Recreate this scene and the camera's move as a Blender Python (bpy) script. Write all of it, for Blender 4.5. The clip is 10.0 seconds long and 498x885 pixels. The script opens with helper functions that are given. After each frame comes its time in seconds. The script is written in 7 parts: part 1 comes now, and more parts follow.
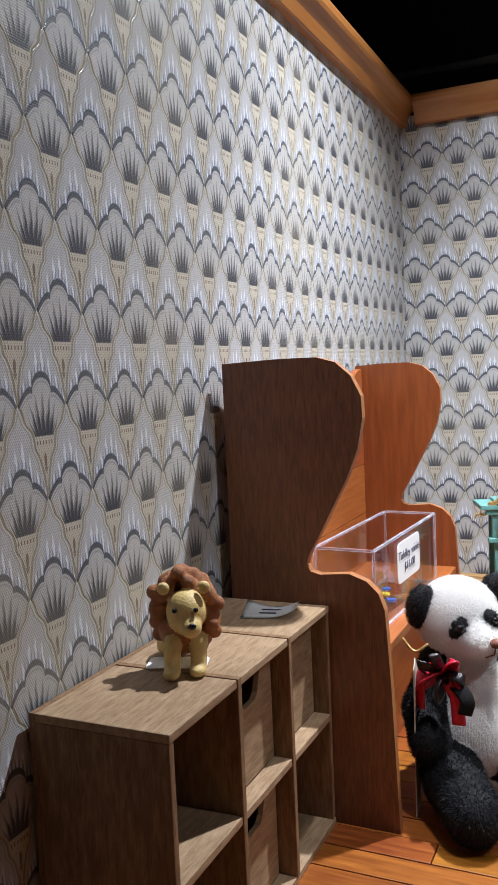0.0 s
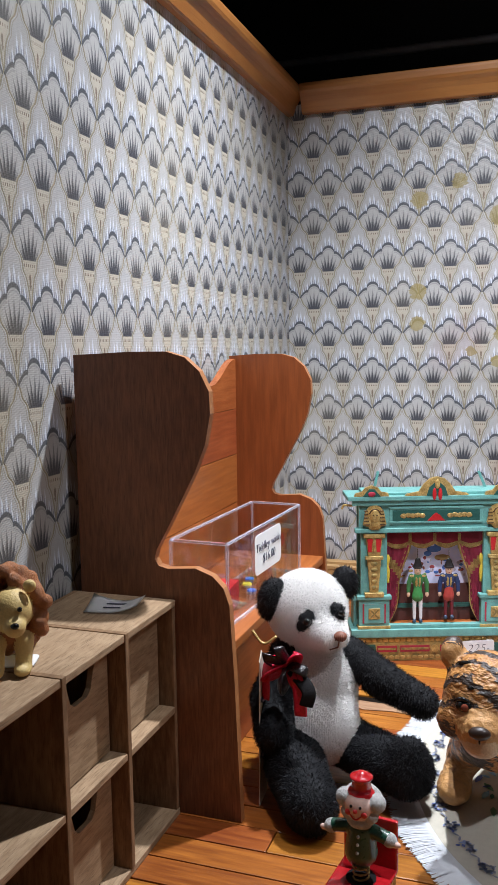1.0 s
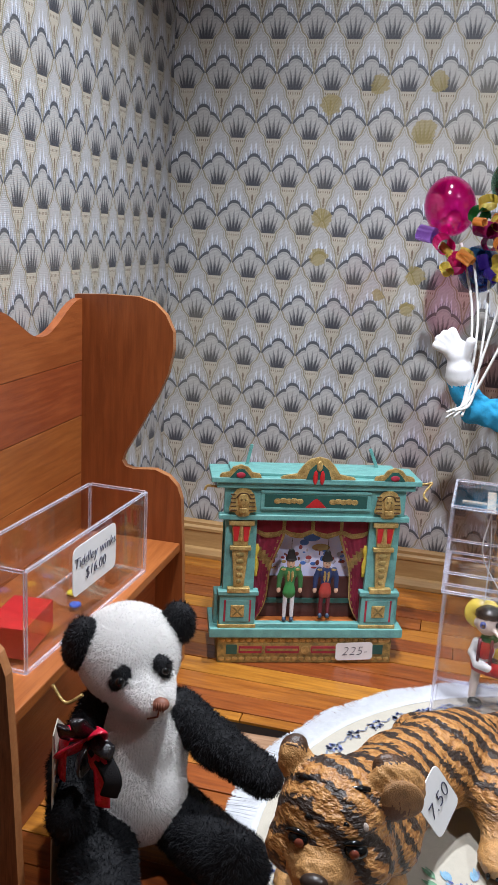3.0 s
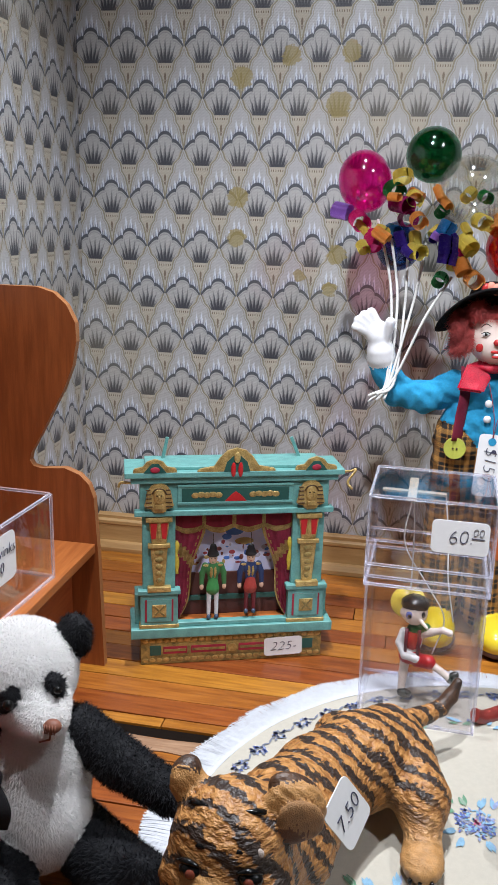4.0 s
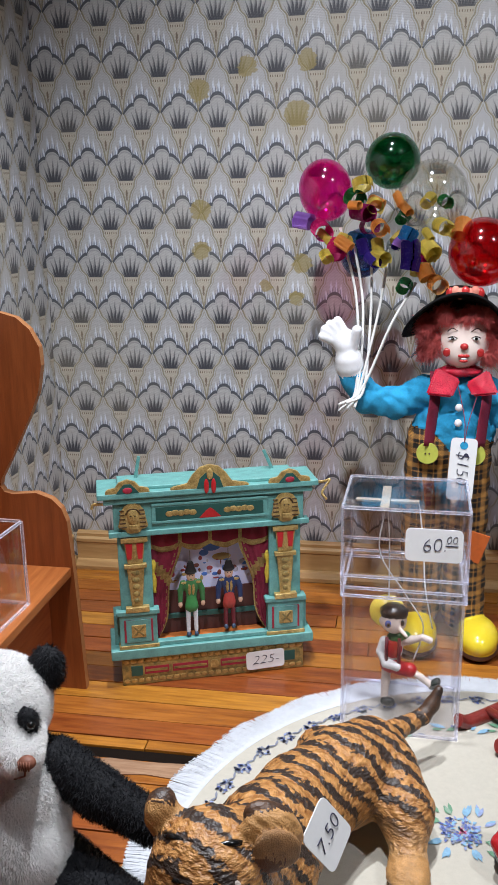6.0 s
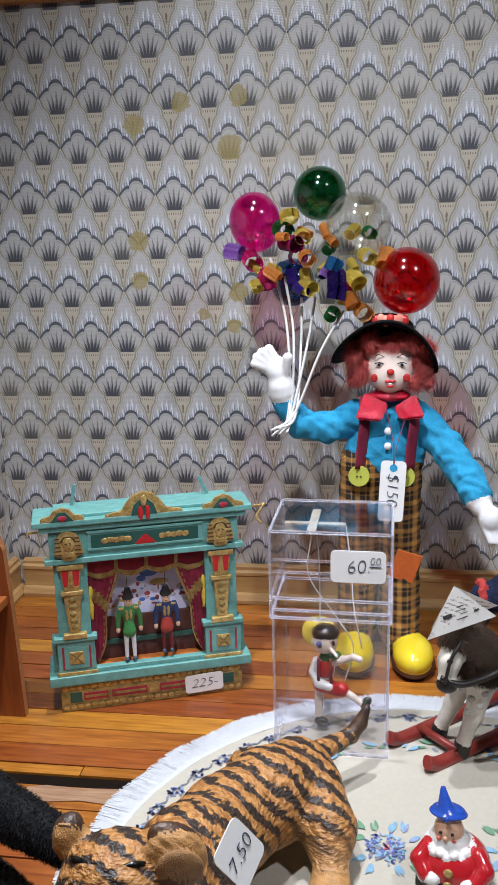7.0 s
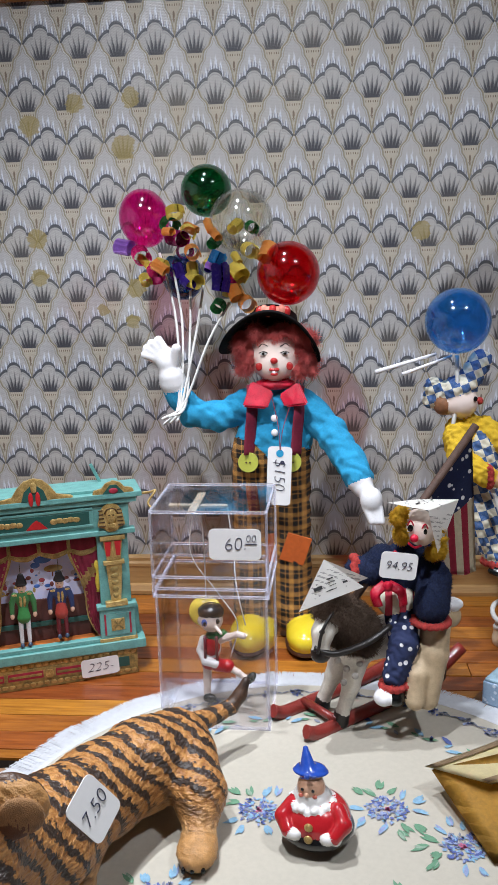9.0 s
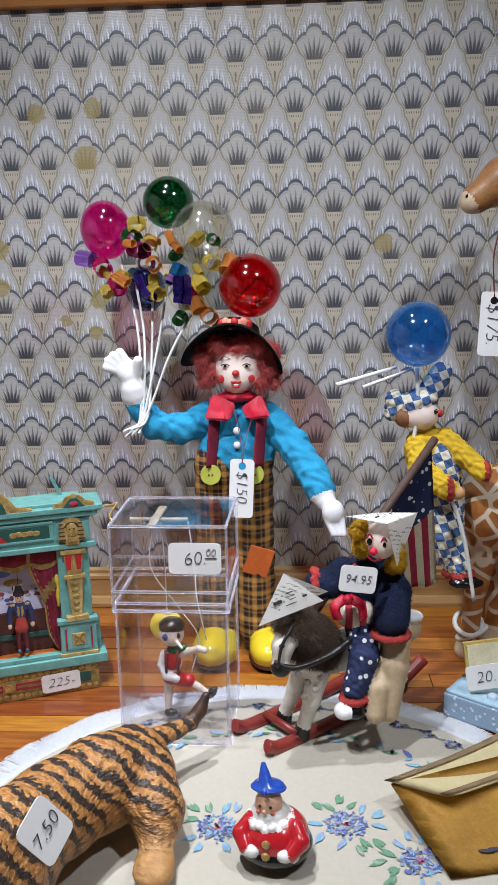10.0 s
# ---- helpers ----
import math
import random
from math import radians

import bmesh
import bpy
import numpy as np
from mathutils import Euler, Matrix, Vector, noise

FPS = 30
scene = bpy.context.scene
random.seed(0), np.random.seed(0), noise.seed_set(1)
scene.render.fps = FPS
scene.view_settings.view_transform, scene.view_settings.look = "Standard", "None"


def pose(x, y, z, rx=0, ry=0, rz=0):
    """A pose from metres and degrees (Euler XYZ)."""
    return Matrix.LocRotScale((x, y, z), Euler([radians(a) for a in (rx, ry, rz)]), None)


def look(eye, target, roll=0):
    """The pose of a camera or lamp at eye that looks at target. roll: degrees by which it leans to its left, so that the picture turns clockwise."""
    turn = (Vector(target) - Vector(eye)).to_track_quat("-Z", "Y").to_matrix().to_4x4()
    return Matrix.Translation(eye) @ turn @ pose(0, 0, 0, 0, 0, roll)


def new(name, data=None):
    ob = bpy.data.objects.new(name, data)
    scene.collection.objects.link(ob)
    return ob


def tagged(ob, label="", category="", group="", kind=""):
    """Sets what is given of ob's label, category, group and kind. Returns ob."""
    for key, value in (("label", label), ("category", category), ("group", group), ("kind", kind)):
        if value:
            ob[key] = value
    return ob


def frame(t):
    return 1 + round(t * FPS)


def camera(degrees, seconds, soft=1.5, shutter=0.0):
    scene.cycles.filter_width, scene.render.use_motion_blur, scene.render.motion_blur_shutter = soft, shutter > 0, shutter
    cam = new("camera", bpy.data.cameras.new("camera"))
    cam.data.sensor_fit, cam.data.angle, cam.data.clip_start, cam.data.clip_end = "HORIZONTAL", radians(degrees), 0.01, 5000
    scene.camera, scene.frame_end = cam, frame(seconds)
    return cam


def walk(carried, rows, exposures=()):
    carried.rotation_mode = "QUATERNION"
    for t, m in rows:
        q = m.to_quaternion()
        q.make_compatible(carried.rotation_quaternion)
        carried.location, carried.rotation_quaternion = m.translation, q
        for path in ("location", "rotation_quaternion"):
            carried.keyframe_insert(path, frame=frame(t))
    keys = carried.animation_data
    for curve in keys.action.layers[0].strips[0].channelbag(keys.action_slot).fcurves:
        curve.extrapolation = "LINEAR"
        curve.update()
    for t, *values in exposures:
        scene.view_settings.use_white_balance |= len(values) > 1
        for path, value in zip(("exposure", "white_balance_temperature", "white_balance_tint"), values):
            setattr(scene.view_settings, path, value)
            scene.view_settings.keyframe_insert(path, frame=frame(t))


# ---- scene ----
cam = camera(33.0, 10.0)
PATH = [
    (0, (0.258, 0.086, 0.279), (-0.578, 1.895, 0.114), -2.5),
    (0.5, (0.28, 0.087, 0.261), (-0.472, 1.931, 0.082), -2.0),
    (0.6, (0.287, 0.089, 0.269), (-0.446, 1.941, 0.081), -1.8),
    (1, (0.295, 0.103, 0.288), (-0.357, 1.98, 0.064), -0.8),
    (1.5, (0.308, 0.129, 0.335), (-0.261, 2.027, 0.06), 1.0),
    (2, (0.332, 0.196, 0.355), (-0.251, 2.079, 0.021), 1.8),
    (2.2, (0.332, 0.217, 0.338), (-0.247, 2.098, -0.022), 1.9),
    (3.3, (0.294, 0.28, 0.328), (-0.105, 2.169, -0.195), 3.4),
    (3.5, (0.299, 0.295, 0.32), (-0.071, 2.187, -0.213), 3.2),
    (4, (0.327, 0.292, 0.335), (-0.036, 2.186, -0.194), 1.6),
    (4.5, (0.335, 0.288, 0.346), (-0.016, 2.186, -0.18), 0.4),
    (5, (0.337, 0.298, 0.346), (-0.009, 2.195, -0.184), -0.4),
    (6.5, (0.337, 0.299, 0.344), (0.016, 2.202, -0.181), -1.2),
    (7, (0.369, 0.292, 0.351), (0.097, 2.214, -0.13), -1.4),
    (7.5, (0.422, 0.263, 0.353), (0.248, 2.205, -0.096), -1.5),
    (8, (0.422, 0.272, 0.341), (0.253, 2.213, -0.109), -1.6),
    (8.5, (0.422, 0.276, 0.336), (0.256, 2.217, -0.116), -1.6),
    (9, (0.422, 0.272, 0.336), (0.258, 2.213, -0.12), -1.6),
    (9.5, (0.423, 0.268, 0.339), (0.27, 2.209, -0.12), -1.6),
    (10, (0.432, 0.275, 0.34), (0.328, 2.223, -0.102), -1.3),
]
walk(cam, [(t, look(eye, target, roll)) for t, eye, target, roll in PATH], [(0, 0.66), (0.5, 0.58), (1, 0.46), (1.5, 0.34), (2, 0.22), (4, 0.02), (10, -0.03)])

# ---- light ----
world = bpy.data.worlds.new("world")
scene.world = world
world.use_nodes = True
world.node_tree.nodes["Background"].inputs[0].default_value = (0.85, 0.92, 1.0, 1)
world.node_tree.nodes["Background"].inputs[1].default_value = 0.032


def lamp(name, eye, target, watts, size, colour, spread=112):
    data = bpy.data.lights.new(name, "AREA")
    data.shape, data.size, data.energy, data.color = "DISK", size, watts, colour
    data.spread = radians(spread)
    ob = new(name, data)
    ob.matrix_world = look(eye, target)
    return ob


lamp("spot_front", (0.24, 0.50, 0.86), (0.40, 0.95, 0.10), 1.40, 0.03, (0.89, 0.925, 1.0), 84)
lamp("spot_back", (0.30, 0.80, 0.90), (0.135, 0.59, -0.05), 1.95, 0.028, (0.88, 0.925, 1.0), 84)
lamp("spot_side", (0.76, 0.46, 0.84), (0.46, 0.88, 0.07), 0.78, 0.03, (0.89, 0.925, 1.0), 82)


# ---- materials ----
class X:
    """Arithmetic on shader sockets."""

    def __init__(self, tree, s):
        self.t, self.s = tree, s

    def op(self, kind, *others):
        n = self.t.nodes.new("ShaderNodeMath")
        n.operation = kind
        for i, v in enumerate((self, *others)):
            if isinstance(v, X):
                self.t.links.new(v.s, n.inputs[i])
            else:
                n.inputs[i].default_value = v
        return X(self.t, n.outputs[0])

    def __add__(self, o): return self.op("ADD", o)
    def __sub__(self, o): return self.op("SUBTRACT", o)
    def __mul__(self, o): return self.op("MULTIPLY", o)
    def __truediv__(self, o): return self.op("DIVIDE", o)
    def abs(self): return self.op("ABSOLUTE")
    def lt(self, o): return self.op("LESS_THAN", o)
    def gt(self, o): return self.op("GREATER_THAN", o)
    def floor(self): return self.op("FLOOR")
    def fract(self): return self.op("FRACT")
    def sin(self): return self.op("SINE")
    def min(self, o): return self.op("MINIMUM", o)
    def max(self, o): return self.op("MAXIMUM", o)

    def ramp(self, lo, hi, a=0.0, b=1.0):
        n = self.t.nodes.new("ShaderNodeMapRange")
        n.interpolation_type = "SMOOTHSTEP"
        self.t.links.new(self.s, n.inputs[0])
        for i, v in enumerate((lo, hi, a, b)):
            n.inputs[i + 1].default_value = v
        return X(self.t, n.outputs[0])

    def curve(self, points):
        n = self.t.nodes.new("ShaderNodeFloatCurve")
        c = n.mapping.curves[0]
        n.mapping.use_clip = False
        c.points[0].location, c.points[1].location = points[0], points[-1]
        for p in points[1:-1]:
            c.points.new(*p)
        for p in c.points:
            p.handle_type = "AUTO_CLAMPED"
        n.mapping.update()
        self.t.links.new(self.s, n.inputs[1])
        return X(self.t, n.outputs[0])


def mixc(t, fac, a, b):
    n = t.nodes.new("ShaderNodeMix")
    n.data_type = "RGBA"
    for i, v in ((0, fac), (6, a), (7, b)):
        if isinstance(v, X):
            t.links.new(v.s, n.inputs[i])
        elif isinstance(v, (int, float)):
            n.inputs[i].default_value = v
        elif isinstance(v, tuple):
            n.inputs[i].default_value = (*v, 1)
        else:
            t.links.new(v, n.inputs[i])
    return n.outputs[2]


def base(name):
    m = bpy.data.materials.new(name)
    m.use_nodes = True
    t = m.node_tree
    return m, t, t.nodes["Principled BSDF"]


def noise_node(t, scale, detail=4.0, space="Object", stretch=(1, 1, 1), rough=0.55):
    c = t.nodes.new("ShaderNodeTexCoord")
    p = t.nodes.new("ShaderNodeMapping")
    p.inputs["Scale"].default_value = stretch
    n = t.nodes.new("ShaderNodeTexNoise")
    n.inputs["Scale"].default_value, n.inputs["Detail"].default_value, n.inputs["Roughness"].default_value = scale, detail, rough
    t.links.new(c.outputs[space], p.inputs[0])
    t.links.new(p.outputs[0], n.inputs[0])
    return X(t, n.outputs[0])


def bump(t, b, height, strength, dist):
    n = t.nodes.new("ShaderNodeBump")
    n.inputs["Strength"].default_value, n.inputs["Distance"].default_value = strength, dist
    t.links.new(height.s, n.inputs["Height"])
    t.links.new(n.outputs[0], b.inputs["Normal"])


def paint(name, colour, rough=0.5, metal=0.0, vary=0.25, scale=60.0, bumps=0.15, spec=0.5, coat=0.0, sheen=0.0, second=None, fold=0.0):
    m, t, b = base(name)
    n1, n2 = noise_node(t, scale), noise_node(t, scale * 8, 3.0)
    f = (n1 * 0.65 + n2 * 0.35).ramp(0.3, 0.7)
    dark = second or tuple(c * (1 - vary) for c in colour)
    t.links.new(mixc(t, f, dark, colour), b.inputs["Base Color"])
    b.inputs["Metallic"].default_value, b.inputs["Specular IOR Level"].default_value = metal, spec
    t.links.new((n2 * 0.25 + (rough - 0.12)).s, b.inputs["Roughness"])
    b.inputs["Coat Weight"].default_value, b.inputs["Sheen Weight"].default_value = coat, sheen
    if fold:
        n3 = noise_node(t, 55.0, 2.0, stretch=(1, 1, 0.45))
        bump(t, b, (n3 * 9.0).sin() * fold + n2 * bumps, 0.8, 0.002)
    elif bumps:
        bump(t, b, n2, bumps, 0.001)
    return m


def wood(name, light, dark, along=(1, 12, 12), scale=18.0, rough=0.4, coat=0.0, per_piece=0.0, pores=0.35):
    m, t, b = base(name)
    g = noise_node(t, scale, 6.0, stretch=along, rough=0.6)
    fine = noise_node(t, scale * 5, 4.0, stretch=tuple(a * (0.25 if a == 1 else 2.2) for a in along), rough=0.7)
    big = noise_node(t, 7.0, 2.0)
    f = (g * 0.6 + big * 0.4).ramp(0.32, 0.68)
    col = mixc(t, f, dark, light)
    col = mixc(t, fine.ramp(0.52, 0.72) * pores, col, tuple(c * 0.35 for c in dark))
    if per_piece:
        info = t.nodes.new("ShaderNodeObjectInfo")
        h = t.nodes.new("ShaderNodeHueSaturation")
        r = X(t, info.outputs["Random"])
        t.links.new((r * per_piece + (1 - per_piece * 0.6)).s, h.inputs["Value"])
        t.links.new((r * 0.03 + 0.485).s, h.inputs["Hue"])
        t.links.new(col, h.inputs["Color"])
        col = h.outputs[0]
    t.links.new(col, b.inputs["Base Color"])
    t.links.new((fine * 0.3 + (rough - 0.12)).s, b.inputs["Roughness"])
    b.inputs["Coat Weight"].default_value, b.inputs["Coat Roughness"].default_value = coat, 0.18
    bump(t, b, fine * 0.7 + g * 0.3, 0.25, 0.0006)
    return m


def wallpaper(name, axis, origin, tip, stains=()):
    """Scalloped fan print; axis 0 runs along x, 1 along y; one fan has its tip at (origin, tip)."""
    m, t, b = base(name)
    geo = t.nodes.new("ShaderNodeNewGeometry")
    sep = t.nodes.new("ShaderNodeSeparateXYZ")
    t.links.new(geo.outputs["Position"], sep.inputs[0])
    wob = noise_node(t, 130.0, 3.0, "Generated")
    h, z = X(t, sep.outputs[axis]), X(t, sep.outputs[2])
    u0 = (h - origin) / 0.034 + (wob - 0.5) * 0.02
    v0 = (z - tip) / 0.0423
    # rows 0, 2, 4 ...: cell height 2, from -1.3 to +0.7 about the tip
    va = ((v0 + 1.3) / 2.0).fract() * 2.0 - 1.3
    ua = (u0 + 0.5).fract() - 0.5
    vb = ((v0 + 2.3) / 2.0).fract() * 2.0 - 1.3
    ub = u0.fract() - 0.5
    # half width of the figure against its height
    outline = ((-1.3, 0.0), (-1.2, 0.03), (-1.1, 0.05), (-1.0, 0.08), (-0.92, 0.11), (-0.85, 0.16), (-0.8, 0.20), (-0.72, 0.215), (-0.64, 0.245), (-0.58, 0.31), (-0.52, 0.38), (-0.45, 0.415), (-0.38, 0.45), (-0.32, 0.5),
               (-0.2, 0.47), (-0.1, 0.45), (0, 0.42), (0.08, 0.39), (0.15, 0.34), (0.2, 0.30), (0.28, 0.285), (0.36, 0.255), (0.42, 0.19), (0.48, 0.12), (0.55, 0.085), (0.62, 0.05), (0.68, 0.0), (0.7, -0.02))
    silhouette = [((v_ + 1.3) / 2, w_) for v_, w_ in outline]
    wa = ((va + 1.3) / 2.0).curve(silhouette)
    wb = ((vb + 1.3) / 2.0).curve(silhouette)
    use = (wb - ub.abs()).gt(wa - ua.abs())
    u = ua + (ub - ua) * use
    v = va + (vb - va) * use
    w = wa + (wb - wa) * use
    au = u.abs()
    top = (au * 2.0).curve([(0, 0.0), (0.10, -0.005), (0.20, -0.022), (0.30, -0.058), (0.37, -0.105), (0.41, -0.165), (0.45, -0.158), (0.55, -0.168), (0.66, -0.196), (0.78, -0.242), (0.88, -0.29), (1, -0.36)])
    d = top - v
    fine = noise_node(t, 420.0, 3.0, stretch=(1, 1, 0.25))
    fan = d.ramp(-0.012, 0.012) * (w - au).ramp(0.030, 0.055)
    vase = v.ramp(-0.675, -0.655, 1.0, 0.0)
    s = u / (v * 0.80 + 0.77).max(0.12)
    flick = noise_node(t, 190.0, 2.0, "Generated", (1, 1, 0.6))
    # spikes rising out of the dark foot of each fan
    wave = (s * 24.0 + 1.57 + (fine - 0.5) * 1.0 + (flick - 0.5) * 2.2).sin() * 0.5 + 0.5
    short = (s * 48.0 + (flick - 0.5) * 3.0).sin() * 0.5 + 0.5
    rays = (wave + 0.10 - (v + 0.66) * 2.05 - s * s * 0.9 + (fine - 0.5) * 0.35).ramp(0.0, 0.42)
    stubs = (short + 0.1 - (v + 0.66) * 4.6 - s * s * 0.5 + (fine - 0.5) * 0.4).ramp(0.0, 0.4)
    heart = (v + s * s * 0.16 - wave * 0.16 - short * 0.06 + (fine - 0.5) * 0.08).ramp(-0.66, -0.40, 1.0, 0.0) * au.ramp(0.185, 0.25, 1.0, 0.0)
    c_fan = mixc(t, (rays * 0.66).max(stubs * 0.72).max(heart * 0.97), mixc(t, fine, (0.40, 0.395, 0.39), (0.52, 0.515, 0.51)), (0.045, 0.048, 0.062))
    # pale flames above the scalloped line
    licks = ((u * 46.0 + (flick - 0.5) * 3.4 + (fine - 0.5) * 0.8).sin() * 0.5 + 0.5)
    tall = (u * 3.1416).op("COSINE") * 0.30 + 0.02
    lick = (licks * 0.8 + 0.25 + d / tall.max(0.05) + (fine - 0.5) * 0.5).ramp(0.0, 0.5)
    gap = ((u * 92.0 + (flick - 0.5) * 4.0).sin() * 0.5 + 0.75 + d * 7.0 + (fine - 0.5) * 0.6).ramp(0.1, 0.6)
    c_lobe = mixc(t, lick, mixc(t, fine, (0.43, 0.43, 0.44), (0.52, 0.52, 0.53)), (0.68, 0.72, 0.80))
    c_lobe = mixc(t, gap * 0.72, c_lobe, (0.15, 0.17, 0.24))
    body_v = (w - 0.045 - au).ramp(-0.012, 0.012)
    dots = (u * 52.0).sin().abs().ramp(0.8, 0.95) * (v + 0.735).abs().ramp(0.012, 0.03, 1.0, 0.0)
    ray_ = (u.op("ARCTAN2", v + 1.02) * 5.0).op("COSINE") * 0.5 + 0.5
    reach = ((u * 1.25) * (u * 1.25) + (v + 1.02) * (v + 1.02)).op("SQRT")
    leaf = (ray_ * 0.17 + 0.02 - reach).ramp(0.0, 0.035)
    c_vase = mixc(t, body_v, (0.48, 0.46, 0.41), mixc(t, dots.max(leaf * 0.85), (0.50, 0.455, 0.375), (0.15, 0.105, 0.075)))
    col = mixc(t, d.ramp(-0.012, 0.012), c_lobe, (0.44, 0.40, 0.33))
    col = mixc(t, fan, col, c_fan)
    col = mixc(t, vase, col, c_vase)
    edge = (w - au).abs()
    rim = edge.ramp(0.012, 0.030, 1.0, 0.0)
    col = mixc(t, rim * 0.8, col, (0.27, 0.235, 0.14))
    rim2 = (edge - 0.062).abs().ramp(0.006, 0.018, 1.0, 0.0) * d.ramp(-0.22, -0.12, 1.0, 0.15)
    col = mixc(t, rim2 * 0.6, col, (0.30, 0.26, 0.16))
    line = (d - 0.012).abs().ramp(0.024, 0.048, 1.0, 0.0) * v.gt(-0.42)
    col = mixc(t, line * 0.94, col, (0.060, 0.068, 0.085))
    col = mixc(t, (d - 0.085).abs().ramp(0.008, 0.022, 1.0, 0.0) * v.gt(-0.40) * 0.35, col, (0.16, 0.17, 0.19))
    age = noise_node(t, 9.0, 3.0)
    col = mixc(t, age.ramp(0.45, 0.8) * 0.22, col, (0.52, 0.45, 0.30))
    spots = None
    for sx, sz, r in stains:
        q = ((h - sx) * (h - sx) + (z - sz) * (z - sz)).op("SQRT") + (wob - 0.5) * 0.010 + (fine - 0.5) * 0.004
        e = q.ramp(r * 0.82, r, 1.0, 0.0)
        spots = e if spots is None else spots.max(e)
    if spots is not None:
        col = mixc(t, spots * 0.76, col, (0.33, 0.26, 0.085))
    t.links.new(col, b.inputs["Base Color"])
    weave = (z * 5200.0).sin() * 0.5 + (h * 5200.0 + z * 2600.0).sin() * 0.5
    t.links.new((fan * 0.20 + vase * 0.16 + 0.30).s, b.inputs["Roughness"])
    b.inputs["Specular IOR Level"].default_value = 0.55
    bump(t, b, d.ramp(-0.05, 0.05) * 0.3 + weave * 0.12 + rays * -0.2 + lick * 0.35 + fine * 0.4 - rim * 0.4, 0.5, 0.0008)
    return m


def thin(name, colour, rough=0.03):
    """A thin clear or tinted sheet: see-through with a glossy surface."""
    m = bpy.data.materials.new(name)
    m.use_nodes = True
    t = m.node_tree
    t.nodes.remove(t.nodes["Principled BSDF"])
    a, g, f, x = (t.nodes.new(k) for k in ("ShaderNodeBsdfTransparent", "ShaderNodeBsdfGlossy", "ShaderNodeLayerWeight", "ShaderNodeMixShader"))
    a.inputs[0].default_value = (*colour, 1)
    g.inputs["Roughness"].default_value = rough
    f.inputs[0].default_value = 0.5
    t.links.new((X(t, f.outputs["Facing"]).op("POWER", 3.0) * 0.7 + 0.06).s, x.inputs[0])
    t.links.new(a.outputs[0], x.inputs[1])
    t.links.new(g.outputs[0], x.inputs[2])
    t.links.new(x.outputs[0], t.nodes["Material Output"].inputs[0])
    return m


def balloon(name, colour, body_=0.2):
    """Tinted glossy film that glows where light shines through it."""
    m = bpy.data.materials.new(name)
    m.use_nodes = True
    t = m.node_tree
    t.nodes.remove(t.nodes["Principled BSDF"])
    a, l, g, f, x, y = (t.nodes.new(k) for k in ("ShaderNodeBsdfTransparent", "ShaderNodeBsdfTranslucent", "ShaderNodeBsdfGlossy", "ShaderNodeLayerWeight", "ShaderNodeMixShader", "ShaderNodeMixShader"))
    a.inputs[0].default_value = (*(c ** 0.3 for c in colour), 1)
    n = noise_node(t, 40.0, 2.0)
    t.links.new(mixc(t, n, tuple(c * 0.75 for c in colour), colour), l.inputs[0])
    g.inputs["Roughness"].default_value = 0.09
    f.inputs[0].default_value = 0.5
    y.inputs[0].default_value = body_
    t.links.new(a.outputs[0], y.inputs[1])
    t.links.new(l.outputs[0], y.inputs[2])
    t.links.new((X(t, f.outputs["Facing"]).op("POWER", 3.0) * 0.5 + 0.085).s, x.inputs[0])
    t.links.new(y.outputs[0], x.inputs[1])
    t.links.new(g.outputs[0], x.inputs[2])
    t.links.new(x.outputs[0], t.nodes["Material Output"].inputs[0])
    return m


def downy(m, share, colour):
    """Lets light through the hairs of a plush."""
    t = m.node_tree
    p, l, x = t.nodes["Principled BSDF"], t.nodes.new("ShaderNodeBsdfTranslucent"), t.nodes.new("ShaderNodeMixShader")
    l.inputs[0].default_value = (*colour, 1)
    x.inputs[0].default_value = share
    t.links.new(p.outputs[0], x.inputs[1])
    t.links.new(l.outputs[0], x.inputs[2])
    t.links.new(x.outputs[0], t.nodes["Material Output"].inputs[0])
    return m


def clear(name, colour=(1, 1, 1), rough=0.0, ior=1.45):
    m, t, b = base(name)
    b.inputs["Base Color"].default_value = (*colour, 1)
    b.inputs["Transmission Weight"].default_value, b.inputs["IOR"].default_value, b.inputs["Roughness"].default_value = 1.0, ior, rough
    return m


STAINS = ((0.164, 0.312, 0.009), (0.164, 0.347, 0.010), (0.259, 0.466, 0.009), (0.166, 0.446, 0.010), (0.250, 0.425, 0.012), (0.208, 0.463, 0.009),
          (0.255, 0.300, 0.009), (0.222, 0.281, 0.006), (0.250, 0.270, 0.007), (0.515, 0.345, 0.009))
M_WALL_B = wallpaper("wallpaper_back", 0, 0.063, 0.4860, STAINS)
M_WALL_L = wallpaper("wallpaper_side", 1, 0.3905, 0.3675)
M_BLACK = paint("black_void", (0.012, 0.012, 0.014), 0.6)
M_PLASTER = paint("plaster", (0.62, 0.60, 0.57), 0.8)
M_TRIM = wood("trim_wood", (0.47, 0.20, 0.055), (0.34, 0.125, 0.030), (1, 6, 6), 12, 0.36, 0.35, 0.0, 0.2)
M_TRIMY = wood("trim_wood_side", (0.47, 0.20, 0.055), (0.34, 0.125, 0.030), (6, 1, 6), 12, 0.36, 0.35, 0.0, 0.2)
M_BASE = wood("baseboard_wood", (0.50, 0.31, 0.13), (0.36, 0.20, 0.075), (1, 10, 10), 22, 0.42, 0.2)
M_PLANK = wood("floor_wood", (0.47, 0.160, 0.024), (0.20, 0.052, 0.008), (1, 12, 12), 22, 0.30, 0.22, 0.5)
M_BARE = wood("worn_wood", (0.40, 0.24, 0.14), (0.22, 0.11, 0.055), (1, 10, 10), 30, 0.7)
